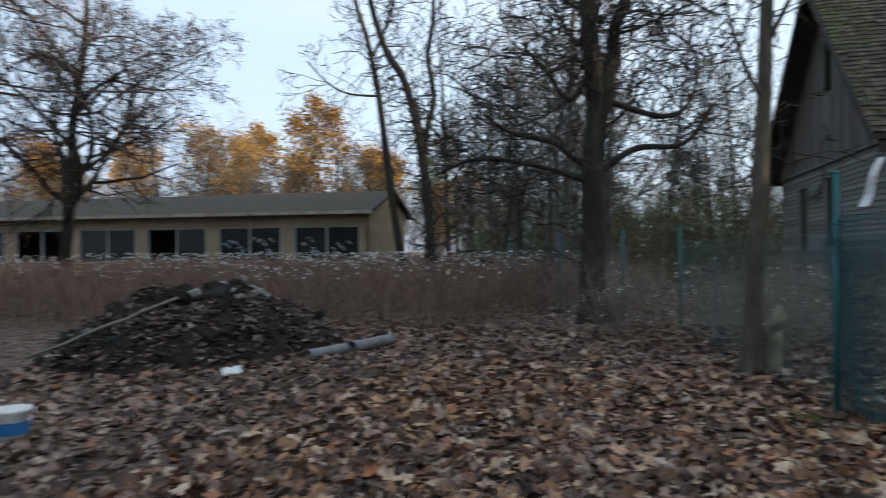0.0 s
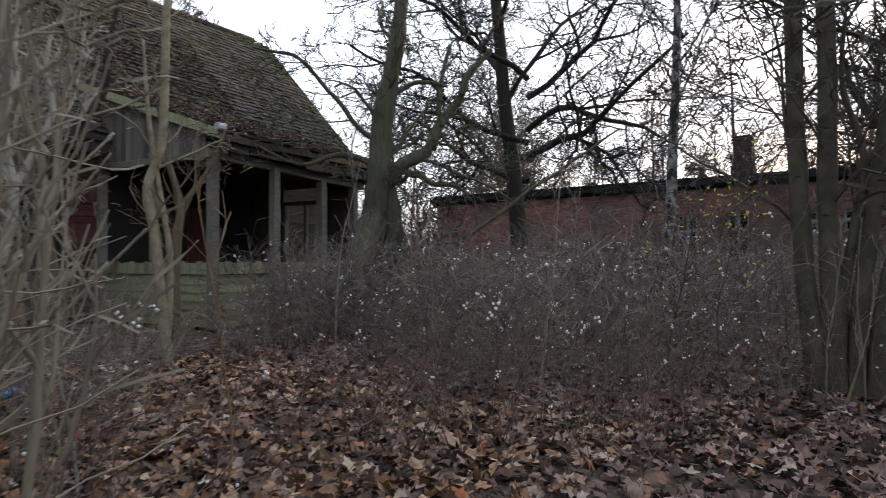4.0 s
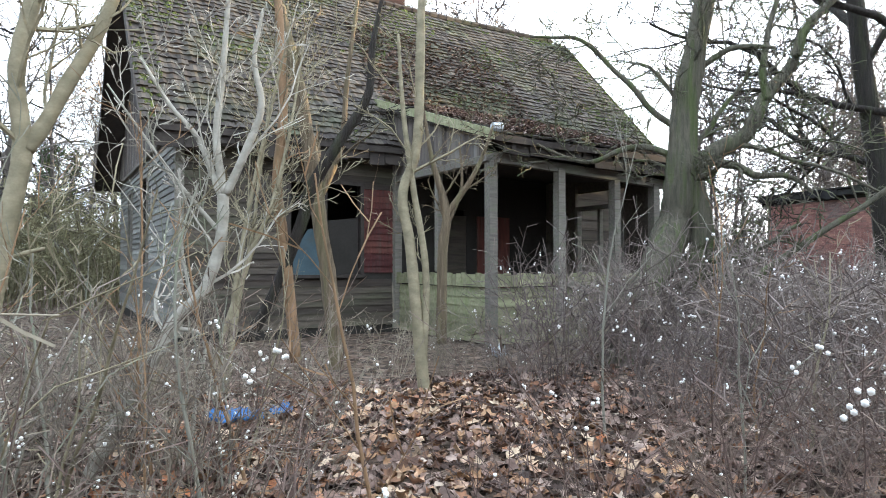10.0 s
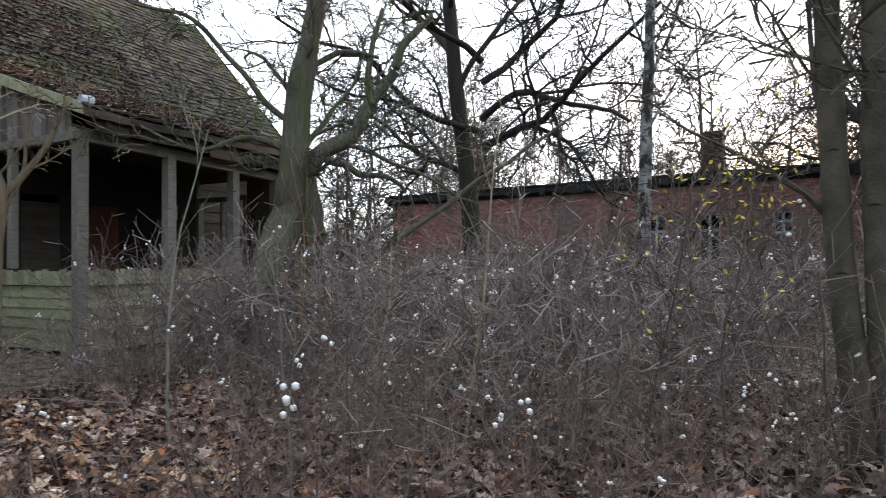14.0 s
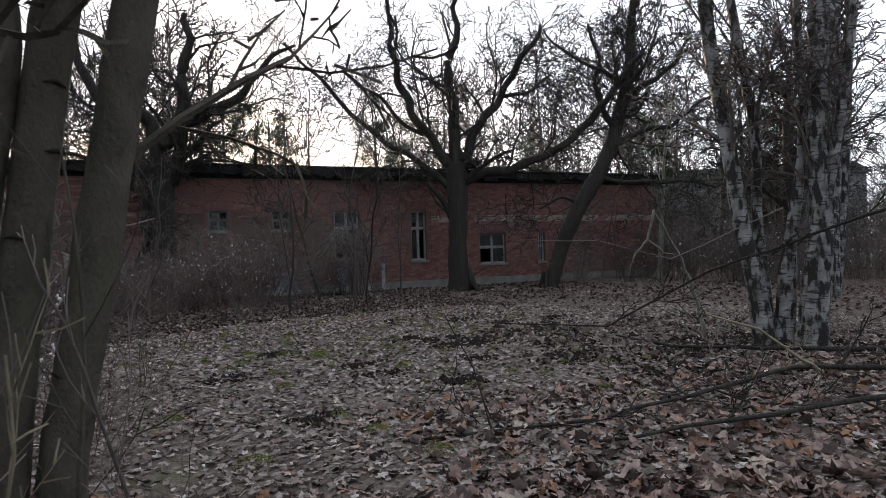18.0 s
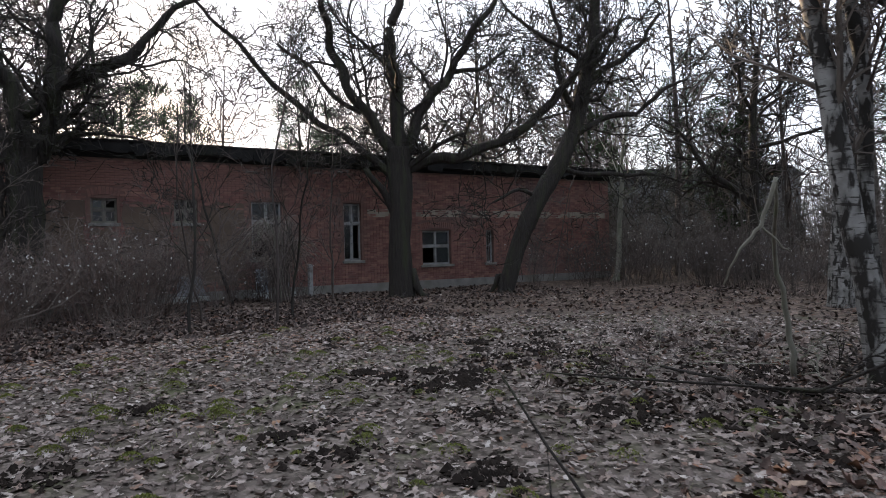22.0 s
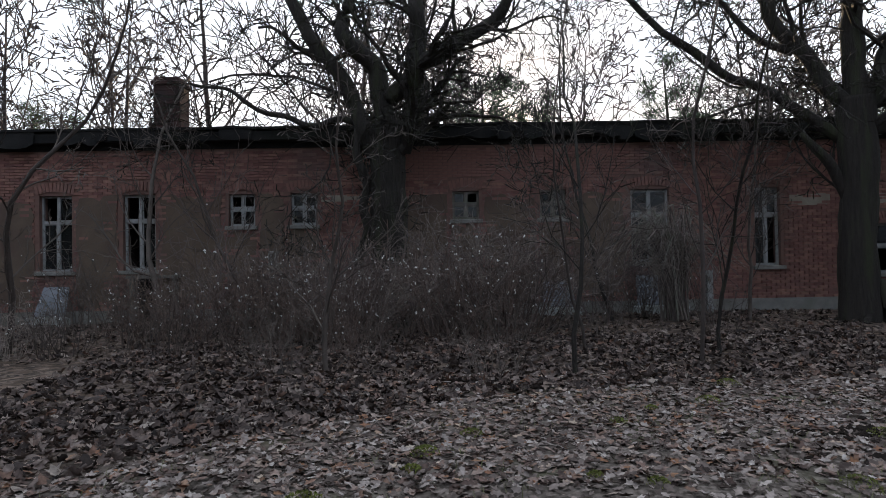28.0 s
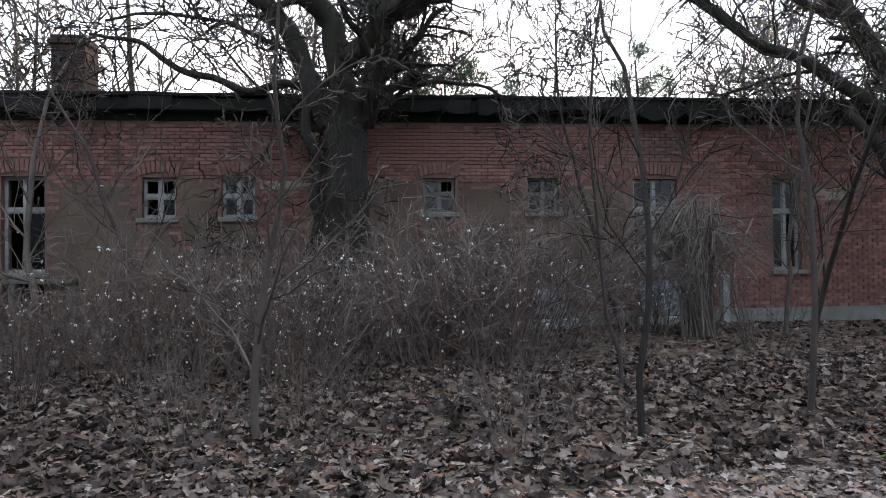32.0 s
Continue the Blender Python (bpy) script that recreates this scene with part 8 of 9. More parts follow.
for i, (x, y, s) in enumerate(HILLS):
    molehill(x, y, s * 0.62, i)

cl = Builder()                                         # soil thrown up along a track, and crumbs round the molehills
for k in range(2400):
    t = rg.random()
    if k % 3:
        x, y = TRACK_A[0] + (TRACK_B[0] - TRACK_A[0]) * t + rg.gauss(0, 0.3), TRACK_A[1] + (TRACK_B[1] - TRACK_A[1]) * t + rg.gauss(0, 0.3)
        if noise.noise((x * 2.2, y * 2.2, 8)) < -0.05:
            continue
    else:
        mx, my = HILLS[k % len(HILLS)][:2]
        x, y = mx + rg.gauss(0, 0.15), my + rg.gauss(0, 0.15)
    s_, z = rg.uniform(0.01, 0.04), lumps(x, y)
    pts_ = [(x + s_ * rg.uniform(0.5, 1.3) * dx, y + s_ * rg.uniform(0.5, 1.3) * dy, z + s_ * 0.3 + s_ * rg.uniform(0.4, 1.0) * dz) for dx, dy, dz in ((0, 0, -1), (1, 0, 0), (0, 1, 0), (-1, 0, 0), (0, -1, 0), (0, 0, 1))]
    cl.add(pts_, [(0, 2, 1), (0, 3, 2), (0, 4, 3), (0, 1, 4), (5, 1, 2), (5, 2, 3), (5, 3, 4), (5, 4, 1)])
SOIL = [(4.17, 12.38, 0.3), (4.57, 12.03, 0.35), (4.96, 11.52, 0.35), (4.86, 11.18, 0.3), (5.77, 11.77, 0.35), (6.57, 12.47, 0.4), (7.33, 13.11, 0.4), (8.18, 13.86, 0.35), (6.85, 8.96, 0.8), (7.95, 9.76, 0.7), (6.04, 7.97, 0.6), (8.85, 8.55, 0.7), (4.89, 15.48, 0.3), (2.76, 10.69, 0.25), (3.55, 8.98, 0.3), (1.87, 12.19, 0.2), (6.28, 14.77, 0.3), (1.64, 7.99, 0.25), (5.25, 9.47, 0.4)]
for x0, y0, s0 in SOIL:
    for k in range(int(900 * s0)):
        x, y = x0 + rg.gauss(0, s0 * 0.55), y0 + rg.gauss(0, s0 * 0.4)
        if noise.noise((x * 3.1, y * 3.1, 2)) < -0.08:
            continue
        s_, z = rg.uniform(0.012, 0.055) * rg.uniform(0.5, 1.1), lumps(x, y)
        pts_ = [(x + s_ * rg.uniform(0.5, 1.3) * dx, y + s_ * rg.uniform(0.5, 1.3) * dy, z + s_ * 0.45 + s_ * rg.uniform(0.4, 1.0) * dz) for dx, dy, dz in ((0, 0, -1), (1, 0, 0), (0, 1, 0), (-1, 0, 0), (0, -1, 0), (0, 0, 1))]
        cl.add(pts_, [(0, 2, 1), (0, 3, 2), (0, 4, 3), (0, 1, 4), (5, 1, 2), (5, 2, 3), (5, 3, 4), (5, 4, 1)])
tagged(new("soil_crumbs", cl.mesh("soil_crumbs", M["soil"])), "dark crumbs of thrown-up soil on the lawn", "soil", "", "stuff")

# ---- brush, logs, heap, rubbish ----
def stick(name, pts, radii, mat, label, category="branch", group="", sides=7, twigs=0, seed=0):
    t = thing(name, pose(*pts[0]), label, category, group)
    o = Vector(pts[0])
    b = Builder()
    rr = random.Random(seed)
    fine, frad = [], []
    for i in range(len(pts) - 1):
        for k in range(4):
            f = k / 4
            p = Vector(pts[i]).lerp(Vector(pts[i + 1]), f) - o
            fine.append(p + Vector((rr.gauss(0, 1), rr.gauss(0, 1), rr.gauss(0, 1))) * radii[i] * 0.5)
            frad.append(radii[i] + (radii[i + 1] - radii[i]) * f)
    fine.append(Vector(pts[-1]) - o)
    frad.append(radii[-1])
    b.tube(fine, frad, sides)
    main = part("branch", b, mat, t, smooth=True)
    for k in range(twigs):
        i = rr.randrange(2, len(fine) - 1)
        d = (fine[i] - fine[i - 1]).normalized()
        nd = (d + Vector((rr.gauss(0, 0.6), rr.gauss(0, 0.6), rr.gauss(0.15, 0.5)))).normalized()
        tb = Builder()
        bough(tb, rr, fine[i], nd, rr.uniform(0.3, 0.9), frad[i] * 0.55, 1, SAPLING, None, 0.004)
        part("twig", tb, mat, main)
    return t


rr_t = random.Random(63)
stick("fallen_branch", [(2.02, 6.92, 0.03), (3.77, 6.63, 0.05), (5.12, 6.68, 0.12), (6.32, 6.78, 0.2), (7.02, 6.19, 0.22), (8.43, 5.14, 0.12)], [0.012, 0.016, 0.02, 0.025, 0.03, 0.036], M["bark_dark"], "long crooked grey branch fallen on the leaves", twigs=5, seed=1)
stick("fallen_branch", [(3.72, 8.53, 0.7), (4.32, 7.23, 0.74), (4.72, 6.33, 1.28), (5.09, 5.20, 1.7), (5.74, 3.13, 2.3)], [0.005, 0.008, 0.011, 0.013, 0.015], M["bark_dark"], "thin arching branch sweeping over the lawn", twigs=6, seed=2)
stick("fallen_branch", [(5.40, 7.33, 0.84), (5.57, 6.53, 0.68), (6.07, 6.49, 0.36), (6.32, 6.43, 0.2)], [0.008, 0.013, 0.016, 0.02], M["bark_pale"], "pale broken branch end pointing upward", twigs=2, seed=4)
stick("fallen_branch", [(3.22, 6.12, 0.05), (4.83, 5.83, 0.12), (6.73, 5.54, 0.16), (8.23, 4.54, 0.1)], [0.012, 0.02, 0.03, 0.036], M["bark_dark"], "dark crooked branch fallen on the leaves", twigs=4, seed=5)
stick("fallen_branch", [(2.72, 7.62, 0.95), (2.77, 7.12, 0.5), (2.74, 6.72, 0)], [0.004, 0.007, 0.01], M["bark_dark"], "thin dark shoot standing in the leaves", twigs=2, seed=6)
stick("broken_sapling", [(7.95, 9.45, -0.05), (7.75, 9.4, 0.6), (7.3, 9.25, 1.3), (6.13, 8.52, 1.94)], [0.034, 0.03, 0.022, 0.014], M["bark_grey"], "dark snapped sapling leaning on the lawn", "tree", seed=21)
stick("fallen_branch", [(6.13, 8.52, 1.94), (6.16, 8.67, 1.6), (6.02, 8.78, 1.4), (6.05, 8.95, 1.1)], [0.018, 0.016, 0.012, 0.006], M["bark_grey"], "pale broken branch hanging from the snapped sapling", twigs=0, seed=22)
stick("fallen_branch", [(6.16, 8.67, 1.6), (6.37, 8.63, 1.42), (6.67, 8.74, 1.38)], [0.01, 0.008, 0.004], M["bark_grey"], "thin pale twig of the snapped sapling", seed=25)
stick("fallen_branch", [(7.09, 10.54, 0.06), (6.86, 9.04, 0.09), (8.02, 7.94, 0.1), (9.02, 7.34, 0.08)], [0.015, 0.024, 0.03, 0.034], M["bark_dark"], "long dark branch lying on trampled soil", twigs=3, seed=23)
stick("fallen_branch", [(4.13, 5.13, 1.75), (2.86, 4.84, 1.45), (2.23, 4.67, 1.56), (1.83, 4.67, 1.57), (1.78, 5.12, 1.4)], [0.0035, 0.003, 0.0026, 0.0022, 0.0015], M["twig_dark"], "thin bent branch hanging beside the path", seed=24)
for k in range(34):                                   # loose twigs strewn under the birches
    a_, x_, y_ = rr_t.uniform(0, 6.28), rr_t.uniform(5.0, 11.0), rr_t.uniform(6.2, 12.0)
    l_ = rr_t.uniform(0.3, 0.9)
    stick("fallen_twig", [(x_, y_, 0.04), (x_ + 0.5 * l_ * math.cos(a_), y_ + 0.5 * l_ * math.sin(a_), 0.05 + rr_t.uniform(0, 0.06)), (x_ + l_ * math.cos(a_ + 0.3), y_ + l_ * math.sin(a_ + 0.3), 0.04)], [0.008, 0.007, 0.004], M[rr_t.choice(("bark_dark", "bark_grey", "twig"))], "dead twig lying on the leaves", "twig", "fallen twigs", 5, 1, 300 + k)
for k in range(7):
    x_, y_ = rr_t.uniform(-5.4, -3.8), rr_t.uniform(-2.7, -1.2)
    a_, l_ = rr_t.uniform(0, 6.28), rr_t.uniform(0.9, 1.9)
    h_ = rr_t.uniform(0.8, 1.7)
    stick("bare_shoot", [(x_, y_, -0.03), (x_ + 0.12 * l_ * math.cos(a_), y_ + 0.12 * l_ * math.sin(a_), h_ * 0.45), (x_ + 0.4 * l_ * math.cos(a_), y_ + 0.4 * l_ * math.sin(a_), h_ * 0.85), (x_ + 0.8 * l_ * math.cos(a_ + 0.2), y_ + 0.8 * l_ * math.sin(a_ + 0.2), h_)], [0.006, 0.005, 0.004, 0.002],
          M[rr_t.choice(("bark_pale", "twig", "bark_grey"))], "thin bare shoot arching over the bushes", "shoot", "arching shoots", 5, 0, 400 + k)
stick("birch_log", [(-3.0, 7.22, 0.1), (-2.2, 6.95, 0.09), (-1.4, 6.66, 0.07)], [0.032, 0.036, 0.03], M["bark_birch"], "slim pale birch log lying under the bushes", "log", seed=7)
stick("leaning_dead_tree", [(-8.3, 6.2, 0.4), (-7.2, 7.6, 1.7), (-5.8, 9.2, 3.2), (-4.9, 10.4, 4.2)], [0.06, 0.05, 0.038, 0.02], M["bark_moss"], "pale mossy dead tree leaning away from the oak", "tree", twigs=6, seed=9)
stick("tree_stump", [(-4.45, -4.3, -0.05), (-4.44, -4.28, 0.35), (-4.5, -4.25, 0.75)], [0.11, 0.1, 0.075], M["bark_pale"], "broken pale tree stump by the fence", "stump", seed=10)
stick("plank", [(-1.7, -13.3, 0.12), (-2.1, -12.3, 0.55), (-2.5, -11.5, 0.9)], [0.022, 0.026, 0.022], M["old_wood"], "old board lying up the heap of earth", "board", sides=4, seed=11)

hb = Builder()
hn = 70
for j in range(hn + 1):
    for i in range(hn + 1):
        x, y = -6.6 + 5.4 * i / hn, -14.5 + 4.4 * j / hn
        h = hump(x, y)
        hb.v.append((x, y, (h + 0.13 * noise.noise((x * 3, y * 3, 7)) + 0.08 * noise.noise((x * 8, y * 8, 7))) if h > 0.02 else -0.08))
hb.f = [(j * (hn + 1) + i, j * (hn + 1) + i + 1, (j + 1) * (hn + 1) + i + 1, (j + 1) * (hn + 1) + i) for j in range(hn) for i in range(hn)]
tagged(new("earth_heap", hb.mesh("earth_heap", M["soil"], True)), "heap of dark earth and rubble strewn with leaves", "heap")
rr = random.Random(12)
for i in range(90):
    a, d = rr.uniform(0, 6.28), rr.uniform(0.02, 0.95)
    x, y = -3.9 + 2.3 * d * math.cos(a), -12.3 + 1.8 * d * math.sin(a)
    b = Builder()
    s = rr.uniform(0.05, 0.17) * (1.3 if d < 0.35 else 1.0)
    b.box(-s, -s * 0.7, -s * 0.4, s, s * 0.7, s * 0.4, s * 0.16)
    ob = new("rubble_stone", b.mesh("rubble_stone", M[rr.choice(("soil", "soil", "soil", "tar", "tar", "soil", "concrete"))]))
    ob.matrix_world = Matrix.LocRotScale((x, y, hump(x, y) + s * 0.1), Euler((rr.uniform(-0.6, 0.6), rr.uniform(-0.6, 0.6), rr.uniform(0, 3))), None)
    tagged(ob, "broken lump of rubble on the heap", "rubble", "rubble on the heap")


def pipe(p, q, r_, label):
    t = thing("drain_pipe", pose(*p), label, "pipe", "drain pipes")
    d = Vector(q) - Vector(p)
    n, ring, m = 14, [], 14
    b = Builder()
    b.tube([d * (i / n) for i in range(n + 1)], [r_ * (1 + 0.05 * (i % 2)) for i in range(n + 1)], m, cap=False)
    b.tube([d, d * 0.02], [r_ * 0.88, r_ * 0.88], m, cap=False)
    part("tube", b, M["pipe_grey"], t, smooth=True)
    part("rim", Builder().tube([-d.normalized() * 0.01, d.normalized() * 0.05], [r_ * 1.12, r_ * 1.12], m, cap=False), M["pipe_grey"], t)


pipe((-3.35, -10.05, 0.09), (-4.0, -9.85, 0.1), 0.075, "grey plastic drain pipe lying on leaves")
pipe((-4.15, -9.82, 0.1), (-4.95, -9.6, 0.12), 0.08, "crushed grey drain pipe lying on leaves")

# bucket
bt = thing("bucket", pose(0.58, -10.2, 0.02), "white and blue plastic bucket standing on leaves", "bucket")
n, b = 20, Builder()
prof = ((0.0, 0.0), (0.105, 0.0), (0.125, 0.22), (0.133, 0.225), (0.133, 0.25), (0.12, 0.25), (0.1, 0.012), (0.0, 0.012))
for rad_, z in prof:
    for i in range(n):
        b.v.append((rad_ * math.cos(6.283 * i / n), rad_ * math.sin(6.283 * i / n), z))
for j in range(len(prof) - 1):
    for i in range(n):
        q = (i + 1) % n
        b.f.append((j * n + i, j * n + q, (j + 1) * n + q, (j + 1) * n + i))
part("tub", b, M["white_plastic"], bt, smooth=True)
b = Builder()
for z, rad_ in ((0.05, 0.1105), (0.15, 0.1195)):
    for i in range(n):
        b.v.append((rad_ * math.cos(6.283 * i / n), rad_ * math.sin(6.283 * i / n), z))
b.f = [(i, (i + 1) % n, n + (i + 1) % n, n + i) for i in range(n)]
part("label_band", b, M["blue_plastic"], bt, "blue printed band", smooth=True)
part("handle", Builder().tube([(0.135 * math.cos(a), 0.06 + 0.05 * math.sin(a), 0.235 - 0.09 * math.sin(a)) for a in np.linspace(0, math.pi, 9)], [0.004] * 9, 5), M["white_plastic"], bt)


def rag(name, x, y, z, w, l, mat, label, seed, drape=0.08):
    rr = random.Random(seed)
    b = Builder()
    n = 12
    for j in range(n + 1):
        for i in range(n + 1):
            u, v = i / n - 0.5, j / n - 0.5
            e = 1 + 0.25 * noise.noise((u * 4, v * 4, seed))
            b.v.append((u * w * e, v * l * e, drape * abs(noise.noise((u * 5, v * 5, seed + 3.3))) * 1.6 + 0.01))
    b.f = [(j * (n + 1) + i, j * (n + 1) + i + 1, (j + 1) * (n + 1) + i + 1, (j + 1) * (n + 1) + i) for j in range(n) for i in range(n)]
    ob = new(name, b.mesh(name, mat, True))
    ob.modifiers.new("thickness", "SOLIDIFY").thickness = 0.004
    ob.matrix_world = pose(x, y, z, 0, 0, rr.uniform(0, 360))
    tagged(ob, label, "rubbish", "rubbish")


rag("plastic_sheet", -7.1, -0.45, 0.05, 0.5, 0.26, M["blue_plastic"], "crumpled blue plastic sheet among the bushes", 3, 0.12)
rag("plastic_sheet", -7.2, 0.0, 0.05, 0.22, 0.15, M["blue_plastic"], "torn scrap of blue plastic sheet", 4, 0.1)
rag("plastic_bag", -2.13, -10.32, 0.03, 0.3, 0.22, M["white_plastic"], "crumpled white plastic bag on the heap's foot", 5, 0.1)
rag("plastic_bag", -9.7, 3.95, 0.04, 0.2, 0.18, M["pale_sheet"], "grey plastic bag at the porch foot", 6, 0.2)

# ---- fence ----
def fence_post(x, y, h, r_, lean=(0, 0)):
    t = thing("fence_post", pose(x, y, 0), "green coated steel fence post", "post", "fence posts")
    top = Vector((lean[0] * h, lean[1] * h, h))
    part("tube", Builder().tube([(0, 0, -0.3), top], [r_, r_], 14), M["green_post"], t, smooth=True)
    part("cap", Builder().tube([top, top + Vector((0, 0, 0.012)), top + Vector((0, 0, 0.03))], [r_ * 1.12, r_ * 1.1, r_ * 0.5], 14), M["green_post"], t)
    for z in (0.35, 1.05, 1.7):
        if z < h:
            c = top * (z / h)
            part("wire_tie", Builder().tube([c + Vector((0, 0, -0.004)), c + Vector((0, 0, 0.004))], [r_ * 1.1, r_ * 1.1], 12), M["wire"], t)
    return t


fence_post(1.18, -2.45, 2.5, 0.03)
fence_post(-2.5, -4.0, 2.15, 0.025, (0.02, 0.0))
for x, y in ((-8.1, -5.4), (-9.2, -6.5), (-10.9, -8.1), (-12.6, -9.8)):
    fence_post(x, y, 1.9, 0.025)
cp = thing("concrete_post", pose(1.62, -2.26, 0, 0, 0, 25), "old pale concrete fence post with a rust stain", "post", "fence posts")
part("shaft", Builder().box(-0.045, -0.045, -0.3, 0.045, 0.045, 2.6, 0.012), M["concrete_pale"], cp)
part("rust_patch", Builder().box(-0.05, -0.052, 1.16, 0.02, -0.044, 1.26, 0.003), M["rust"], cp, "rust stain round a hook")


def chain_link(name, p, q, h, label, sag_=0.0, z0=0.03, cell=0.075, curl=0.0, wire_r=0.0018):
    """A sheet of woven wire between two posts: zigzag wires in both directions."""
    t = thing(name, pose(p[0], p[1], 0), label, "fence", "wire fence")
    d = Vector((q[0] - p[0], q[1] - p[1], 0))
    ln = d.length
    e = d.normalized()
    nrm = Vector((-e.y, e.x, 0))

    def place(u, z):
        bulge = sag_ * math.sin(math.pi * u / ln) * (0.4 + 0.6 * noise.noise((u * 1.3, z * 1.3, 2)))
        return e * u + nrm * (bulge + curl * math.sin(u * 9 + z * 2)) + Vector((0, 0, z0 + z))

    b = Builder()
    n = int(ln / cell)
    rows_ = int(h / cell)
    for i in range(n):
        for s in (0, 1):
            pts = [place(min(max((i + (0.5 if (j + s) % 2 else -0.5) * 1.0 + 0.5) * cell, 0), ln), j * cell) for j in range(rows_ + 1)]
            b.tube(pts, [wire_r] * len(pts), 3, cap=False)
    tagged(part("mesh", b, M["wire"], t), kind="stuff")
    for z in (0.0, h * 0.5, h):
        part("line_wire", Builder().tube([place(ln * k / 12, z) for k in range(13)], [0.002] * 13, 4, cap=False), M["wire"], t)


chain_link("wire_fence", (1.2, -2.45), (1.6, -2.27), 2.3, "green wire mesh between the two posts")
chain_link("wire_fence", (1.64, -2.24), (4.4, -1.1), 2.3, "green wire mesh running on from the concrete post", 0.05)
chain_link("wire_roll", (-2.5, -3.98), (-2.05, -3.72), 1.75, "torn green wire mesh hanging in folds from the post", 0.12, curl=0.05, cell=0.05, wire_r=0.003)
chain_link("wire_roll", (-2.55, -4.02), (-2.2, -3.85), 1.7, "second fold of torn green wire mesh at the post", 0.1, curl=0.06, cell=0.05, wire_r=0.003)
chain_link("wire_roll", (-2.6, -4.1), (-1.95, -3.6), 1.55, "crumpled green wire mesh sagging beside the post", 0.2, curl=0.09, cell=0.035, wire_r=0.003)
chain_link("wire_roll", (-2.52, -4.05), (-2.15, -3.55), 1.75, "bunched green wire mesh at the post", 0.16, curl=0.07, cell=0.035, wire_r=0.003)
chain_link("wire_fence", (-5.4, -4.75), (-2.52, -4.02), 1.6, "slack green wire mesh fence", 0.12)
chain_link("wire_fence", (-8.1, -5.4), (-5.42, -4.76), 1.6, "slack green wire mesh fence", 0.1)
chain_link("wire_fence", (-12.6, -9.8), (-9.22, -6.52), 1.6, "green wire mesh fence under the oak", 0.1, cell=0.12)
rs = thing("white_strip", pose(-2.94, -3.7, 1.88, 0, 0, 47), "white plastic strip hanging in the wire mesh", "rubbish", "rubbish")
b = Builder()
for k in range(9):
    f = k / 8
    w_ = 0.05 * (1 - 0.3 * f)
    for sx, sy in ((-w_, 0.008), (w_, 0.0)):
        b.v.append((sx + 0.16 * f, sy + 0.02 * math.sin(f * 7), f * 0.44))
b.f = [(2 * k, 2 * k + 1, 2 * k + 3, 2 * k + 2) for k in range(8)]
st_ = part("strip", b, M["white_plastic"], rs)
st_.modifiers.new("thickness", "SOLIDIFY").thickness = 0.006
sg = thing("sign", pose(-25.2, -12.7, 0, 0, 0, 70), "small white notice on a post in the weeds", "sign")
part("board", Builder().box(-0.29, -0.01, 1.12, 0.29, 0.01, 1.5, 0.004), M["white_paint"], sg)
part("post", Builder().box(-0.03, 0.01, -0.1, 0.03, 0.06, 1.5), M["old_wood"], sg)

# posts and pale boards along the brick wall
wp = thing("white_post", pose(8.52, 26.4, 0), "short white-painted concrete post", "post", "short posts")
part("shaft", Builder().box(-0.07, -0.07, -0.2, 0.07, 0.07, 1.08, 0.02), M["white_paint"], wp)
gp_ = thing("grey_post", pose(-2.3, 25.6, 0), "grey stone post in the bushes", "post", "short posts")
part("shaft", Builder().box(-0.1, -0.1, -0.2, 0.1, 0.1, 1.75, 0.03), M["concrete"], gp_)
for x0, x1, h in ((6.72, 7.87, 0.72), (4.3, 5.15, 0.6), (-8.57, -7.77, 0.7), (0.8, 1.6, 0.55)):
    t = thing("cellar_cover", pose(x0, WY, 0), "pale board covering a cellar window", "board", "cellar covers")
    w_ = x1 - x0
    part("board", Builder().add([(0, -0.42, 0.22), (w_, -0.42, 0.22), (w_ - 0.08, -0.09, 0.24 + h), (0.08, -0.09, 0.24 + h), (0, -0.39, 0.2), (w_, -0.39, 0.2), (w_ - 0.08, -0.06, 0.22 + h), (0.08, -0.06, 0.22 + h)],
                                [(0, 1, 2, 3), (7, 6, 5, 4), (1, 0, 4, 5), (2, 1, 5, 6), (3, 2, 6, 7), (0, 3, 7, 4)]), M["cover_sheet"], t)
    part("kerb", Builder().box(-0.12, -0.55, -0.1, w_ + 0.12, -0.4, 0.2, 0.02), M["concrete_pale"], t)

# ---- flat-roofed building beyond the weeds ----
FA, FB = Vector((-24.3, -20.3, 0)), Vector((-18.6, -55.4, 0))
fdir = (FB - FA).normalized()
flat = thing("flat_building", Matrix.Translation(FA) @ Matrix.Rotation(math.atan2(fdir.y, fdir.x), 4, "Z"), "derelict flat ochre shed with tall windows and a low felt roof", "building")
flen = (FB - FA).length
DEP = -6.6                                            # depth, away from the weeds
wins = [(0.5 + 4.3 * i, 0.5 + 4.3 * i + 3.6, 1.0, 2.85) for i in range(8)]
solid = [(0, 0.5)] + [(w_[1], wins[i + 1][0] if i + 1 < len(wins) else flen) for i, w_ in enumerate(wins)]
for a, c in solid:
    part("pier", Builder().box(a, -0.25, -0.2, c, 0.0, 3.6), M["plaster"], flat)
for a, c, lo, hi in wins:
    part("parapet", Builder().box(a, -0.25, -0.2, c, 0.0, lo), M["plaster"], flat)
    part("lintel", Builder().box(a, -0.25, hi, c, 0.0, 3.6), M["plaster"], flat)
part("side_wall", Builder().prism([(0, -0.2), (DEP, -0.2), (DEP, 3.6), (DEP / 2, 4.75), (0, 3.6)], 0, 0.0, 0.25), M["plaster"], flat, "ochre gable wall")
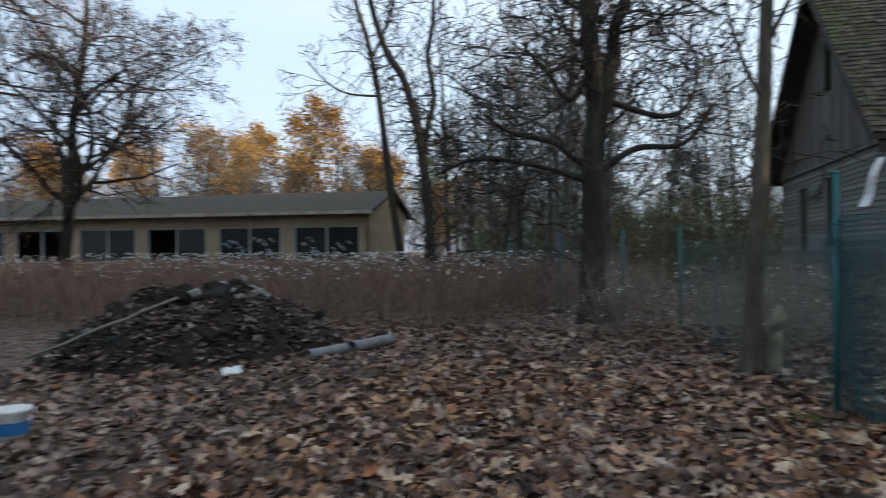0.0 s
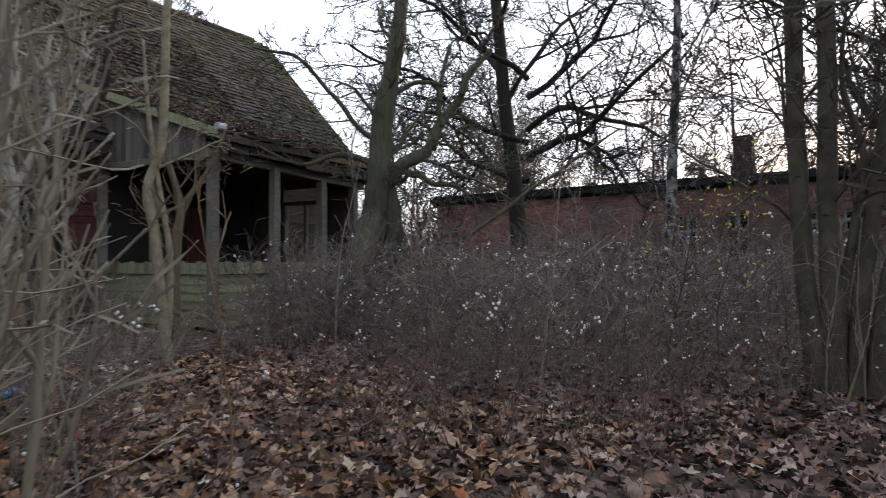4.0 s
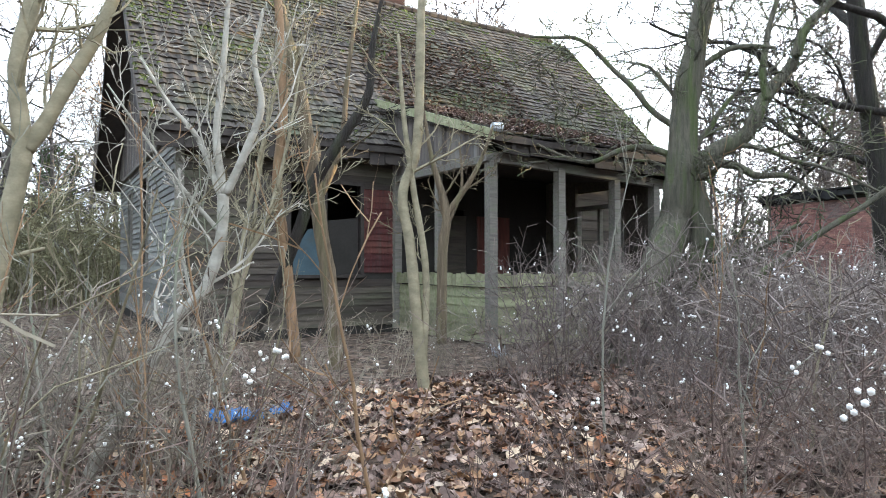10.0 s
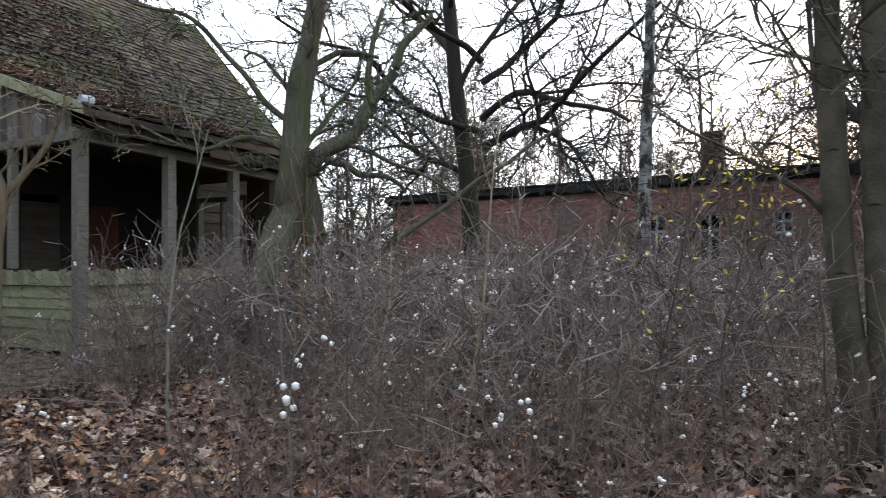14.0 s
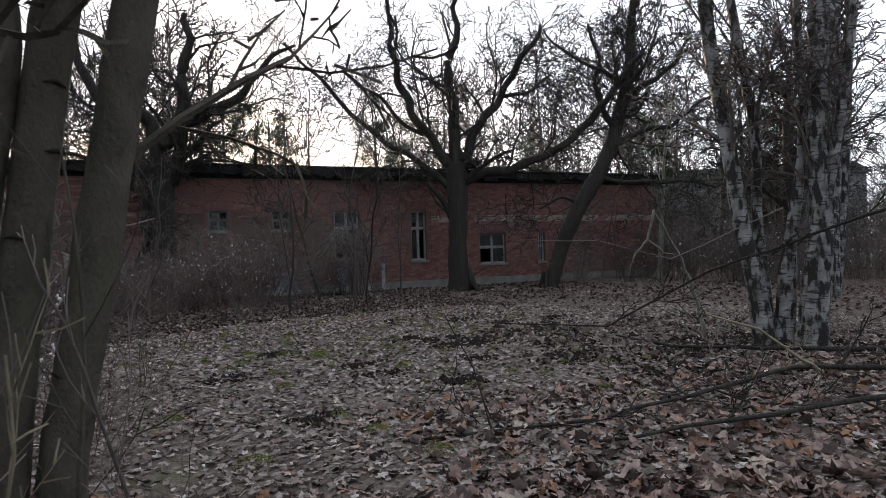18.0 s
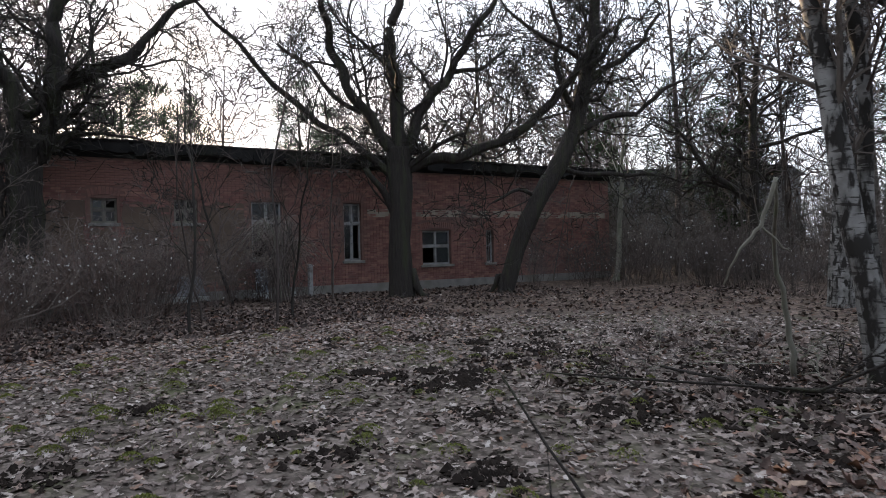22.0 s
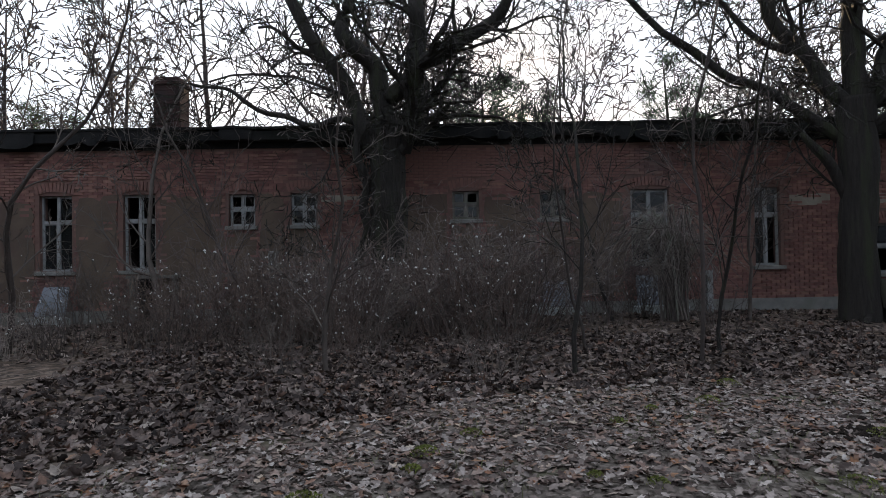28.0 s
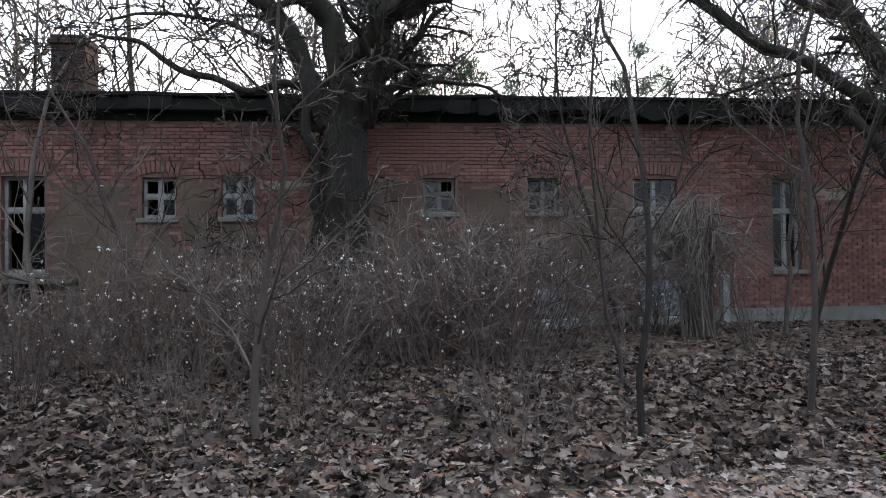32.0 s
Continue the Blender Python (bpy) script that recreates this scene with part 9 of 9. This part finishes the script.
part("back_wall", Builder().box(0.25, DEP, -0.2, flen, DEP + 0.25, 3.6), M["plaster"], flat)
part("inner_floor", Builder().box(0.25, DEP + 0.25, -0.2, flen, -0.25, 0.05), M["interior_shade"], flat)
# partition added inside so the windows look into darkness
part("inner_wall", Builder().box(0.25, -2.6, 0.05, flen, -2.5, 3.6), M["interior_shade"], flat)
for y0, y1 in ((0.7, DEP / 2), (DEP - 0.5, DEP / 2)):
    part("roof_slope", Builder().add([(-0.4, y0, 3.45), (flen, y0, 3.45), (flen, y1, 4.75), (-0.4, y1, 4.75), (-0.4, y0, 3.57), (flen, y0, 3.57), (flen, y1, 4.87), (-0.4, y1, 4.87)],
                                     [(3, 2, 1, 0), (4, 5, 6, 7), (0, 1, 5, 4), (1, 2, 6, 5), (2, 3, 7, 6), (3, 0, 4, 7)]), M["felt"], flat, "weathered mossy felt roof")
part("fascia", Builder().box(-0.42, 0.71, 3.38, flen, 0.76, 3.56), M["render_band"], flat, "pale fascia board")
rr = random.Random(31)
for i, (a, c, lo, hi) in enumerate(wins):
    w = new("window")
    w.parent = flat
    m_ = (a + c) / 2
    fr = Builder()
    for x0, x1, z0, z1 in ((a, a + 0.09, lo, hi), (c - 0.09, c, lo, hi), (m_ - 0.05, m_ + 0.05, lo, hi), (a + 0.09, m_ - 0.05, hi - 0.09, hi), (m_ + 0.05, c - 0.09, hi - 0.09, hi), (a + 0.09, m_ - 0.05, lo, lo + 0.08), (m_ + 0.05, c - 0.09, lo, lo + 0.08)):
        fr.box(x0, -0.14, z0, x1, -0.04, z1)
    part("window_frame", fr, M["white_paint"], w, "white window frame")
    for x0, x1 in ((a + 0.09, m_ - 0.05), (m_ + 0.05, c - 0.09)):
        if i < 2 or rr.random() < 0.5:
            p = part("pane", Builder().box(x0, -0.1, lo + 0.08, x1, -0.094, hi - 0.09), M["grimy_glass"], w)
            p.visible_shadow = False
            if i < 2:
                for k in range(7):                    # pale sprayed loops on the glass
                    cx, cz, s = rr.uniform(x0 + 0.25, x1 - 0.25), rr.uniform(lo + 0.3, lo + 1.2), rr.uniform(0.1, 0.2)
                    loop = [(cx + s * math.cos(q * 0.7) * (1 + 0.3 * math.sin(q * 1.3 + k)), -0.088, cz + s * 0.7 * math.sin(q * 0.9)) for q in range(9)]
                    part("sprayed_line", Builder().tube(loop, [0.014] * 9, 4), M["pale_sheet"], w)

# a grey wall far off through the trees on the right
fw = thing("grey_shed", pose(40, 37, 0, 0, 0, -38), "grey corrugated shed far behind the trees", "building")
part("wall", Builder().box(-9, 0, 0, 9, 6, 6.2), M["far_wall"], fw)
for k in range(6):
    part("cladding_strip", Builder().box(-9, -0.06, 0.3 + k, 9, -0.003, 0.42 + k), M["pale_sheet"], fw)
part("roof", Builder().prism([(-0.4, 6.2), (6.4, 6.2), (3, 7.4)], 0, -9.3, 9.3), M["tar"], fw)

# ---- bricks of the long wall, last ----
holes = [(o[0] - 0.0, o[1] + 0.0, o[2], o[3] + 0.3) for o in OPEN] + [CELLAR]
BL, BH, J = 0.24, 0.065, 0.012
bb = Builder().box(0.004, -0.012, 0.004, BL - 0.004, 0.02, BH, 0.004)
brick_me = bb.mesh("brick", M["brick"])
rb_ = random.Random(44)
brick_v, brick_f, count = [], [], 0
z, row = 0.305, 0
while z + BH < EAVE:
    x = WX0 + (0.126 if row % 2 else 0.0)
    while x + BL < WX1:
        if not any(h[0] - 0.02 < x + BL and h[1] + 0.02 > x and h[2] - 0.02 < z + BH and h[3] + 0.02 > z for h in holes) and not any(p[0] + 0.1 < x and p[1] - 0.1 > x + BL and p[2] + 0.12 < z and p[3] - 0.12 > z + BH for p in PLASTER):
            if rb_.random() > 0.012:
                dy = rb_.uniform(-0.003, 0.003)
                if -1.0 < x < 6.5 and 3.5 < z < 4.25 and count < 300:
                    ob = new("brick", brick_me)
                    ob.parent = brick_house
                    ob.location = (x, dy, z)
                    count += 1
                else:
                    n = len(brick_v)
                    brick_v += [(x + 0.003, dy - 0.012, z), (x + BL - 0.003, dy - 0.012, z), (x + BL - 0.003, dy - 0.012, z + BH), (x + 0.003, dy - 0.012, z + BH), (x, 0.02, z - 0.002), (x + BL, 0.02, z - 0.002), (x + BL, 0.02, z + BH + 0.002), (x, 0.02, z + BH + 0.002)]
                    brick_f += [(n, n + 1, n + 2, n + 3), (n + 4, n + 5, n + 1, n), (n + 5, n + 6, n + 2, n + 1), (n + 6, n + 7, n + 3, n + 2), (n + 7, n + 4, n, n + 3)]
        x += BL + J
    z += BH + J
    row += 1
me = bpy.data.meshes.new("brickwork")
me.from_pydata(brick_v, [], brick_f)
me.materials.append(M["brick"])
tagged(part("brickwork", me, None, brick_house, "courses of weathered red brick"), kind="stuff")
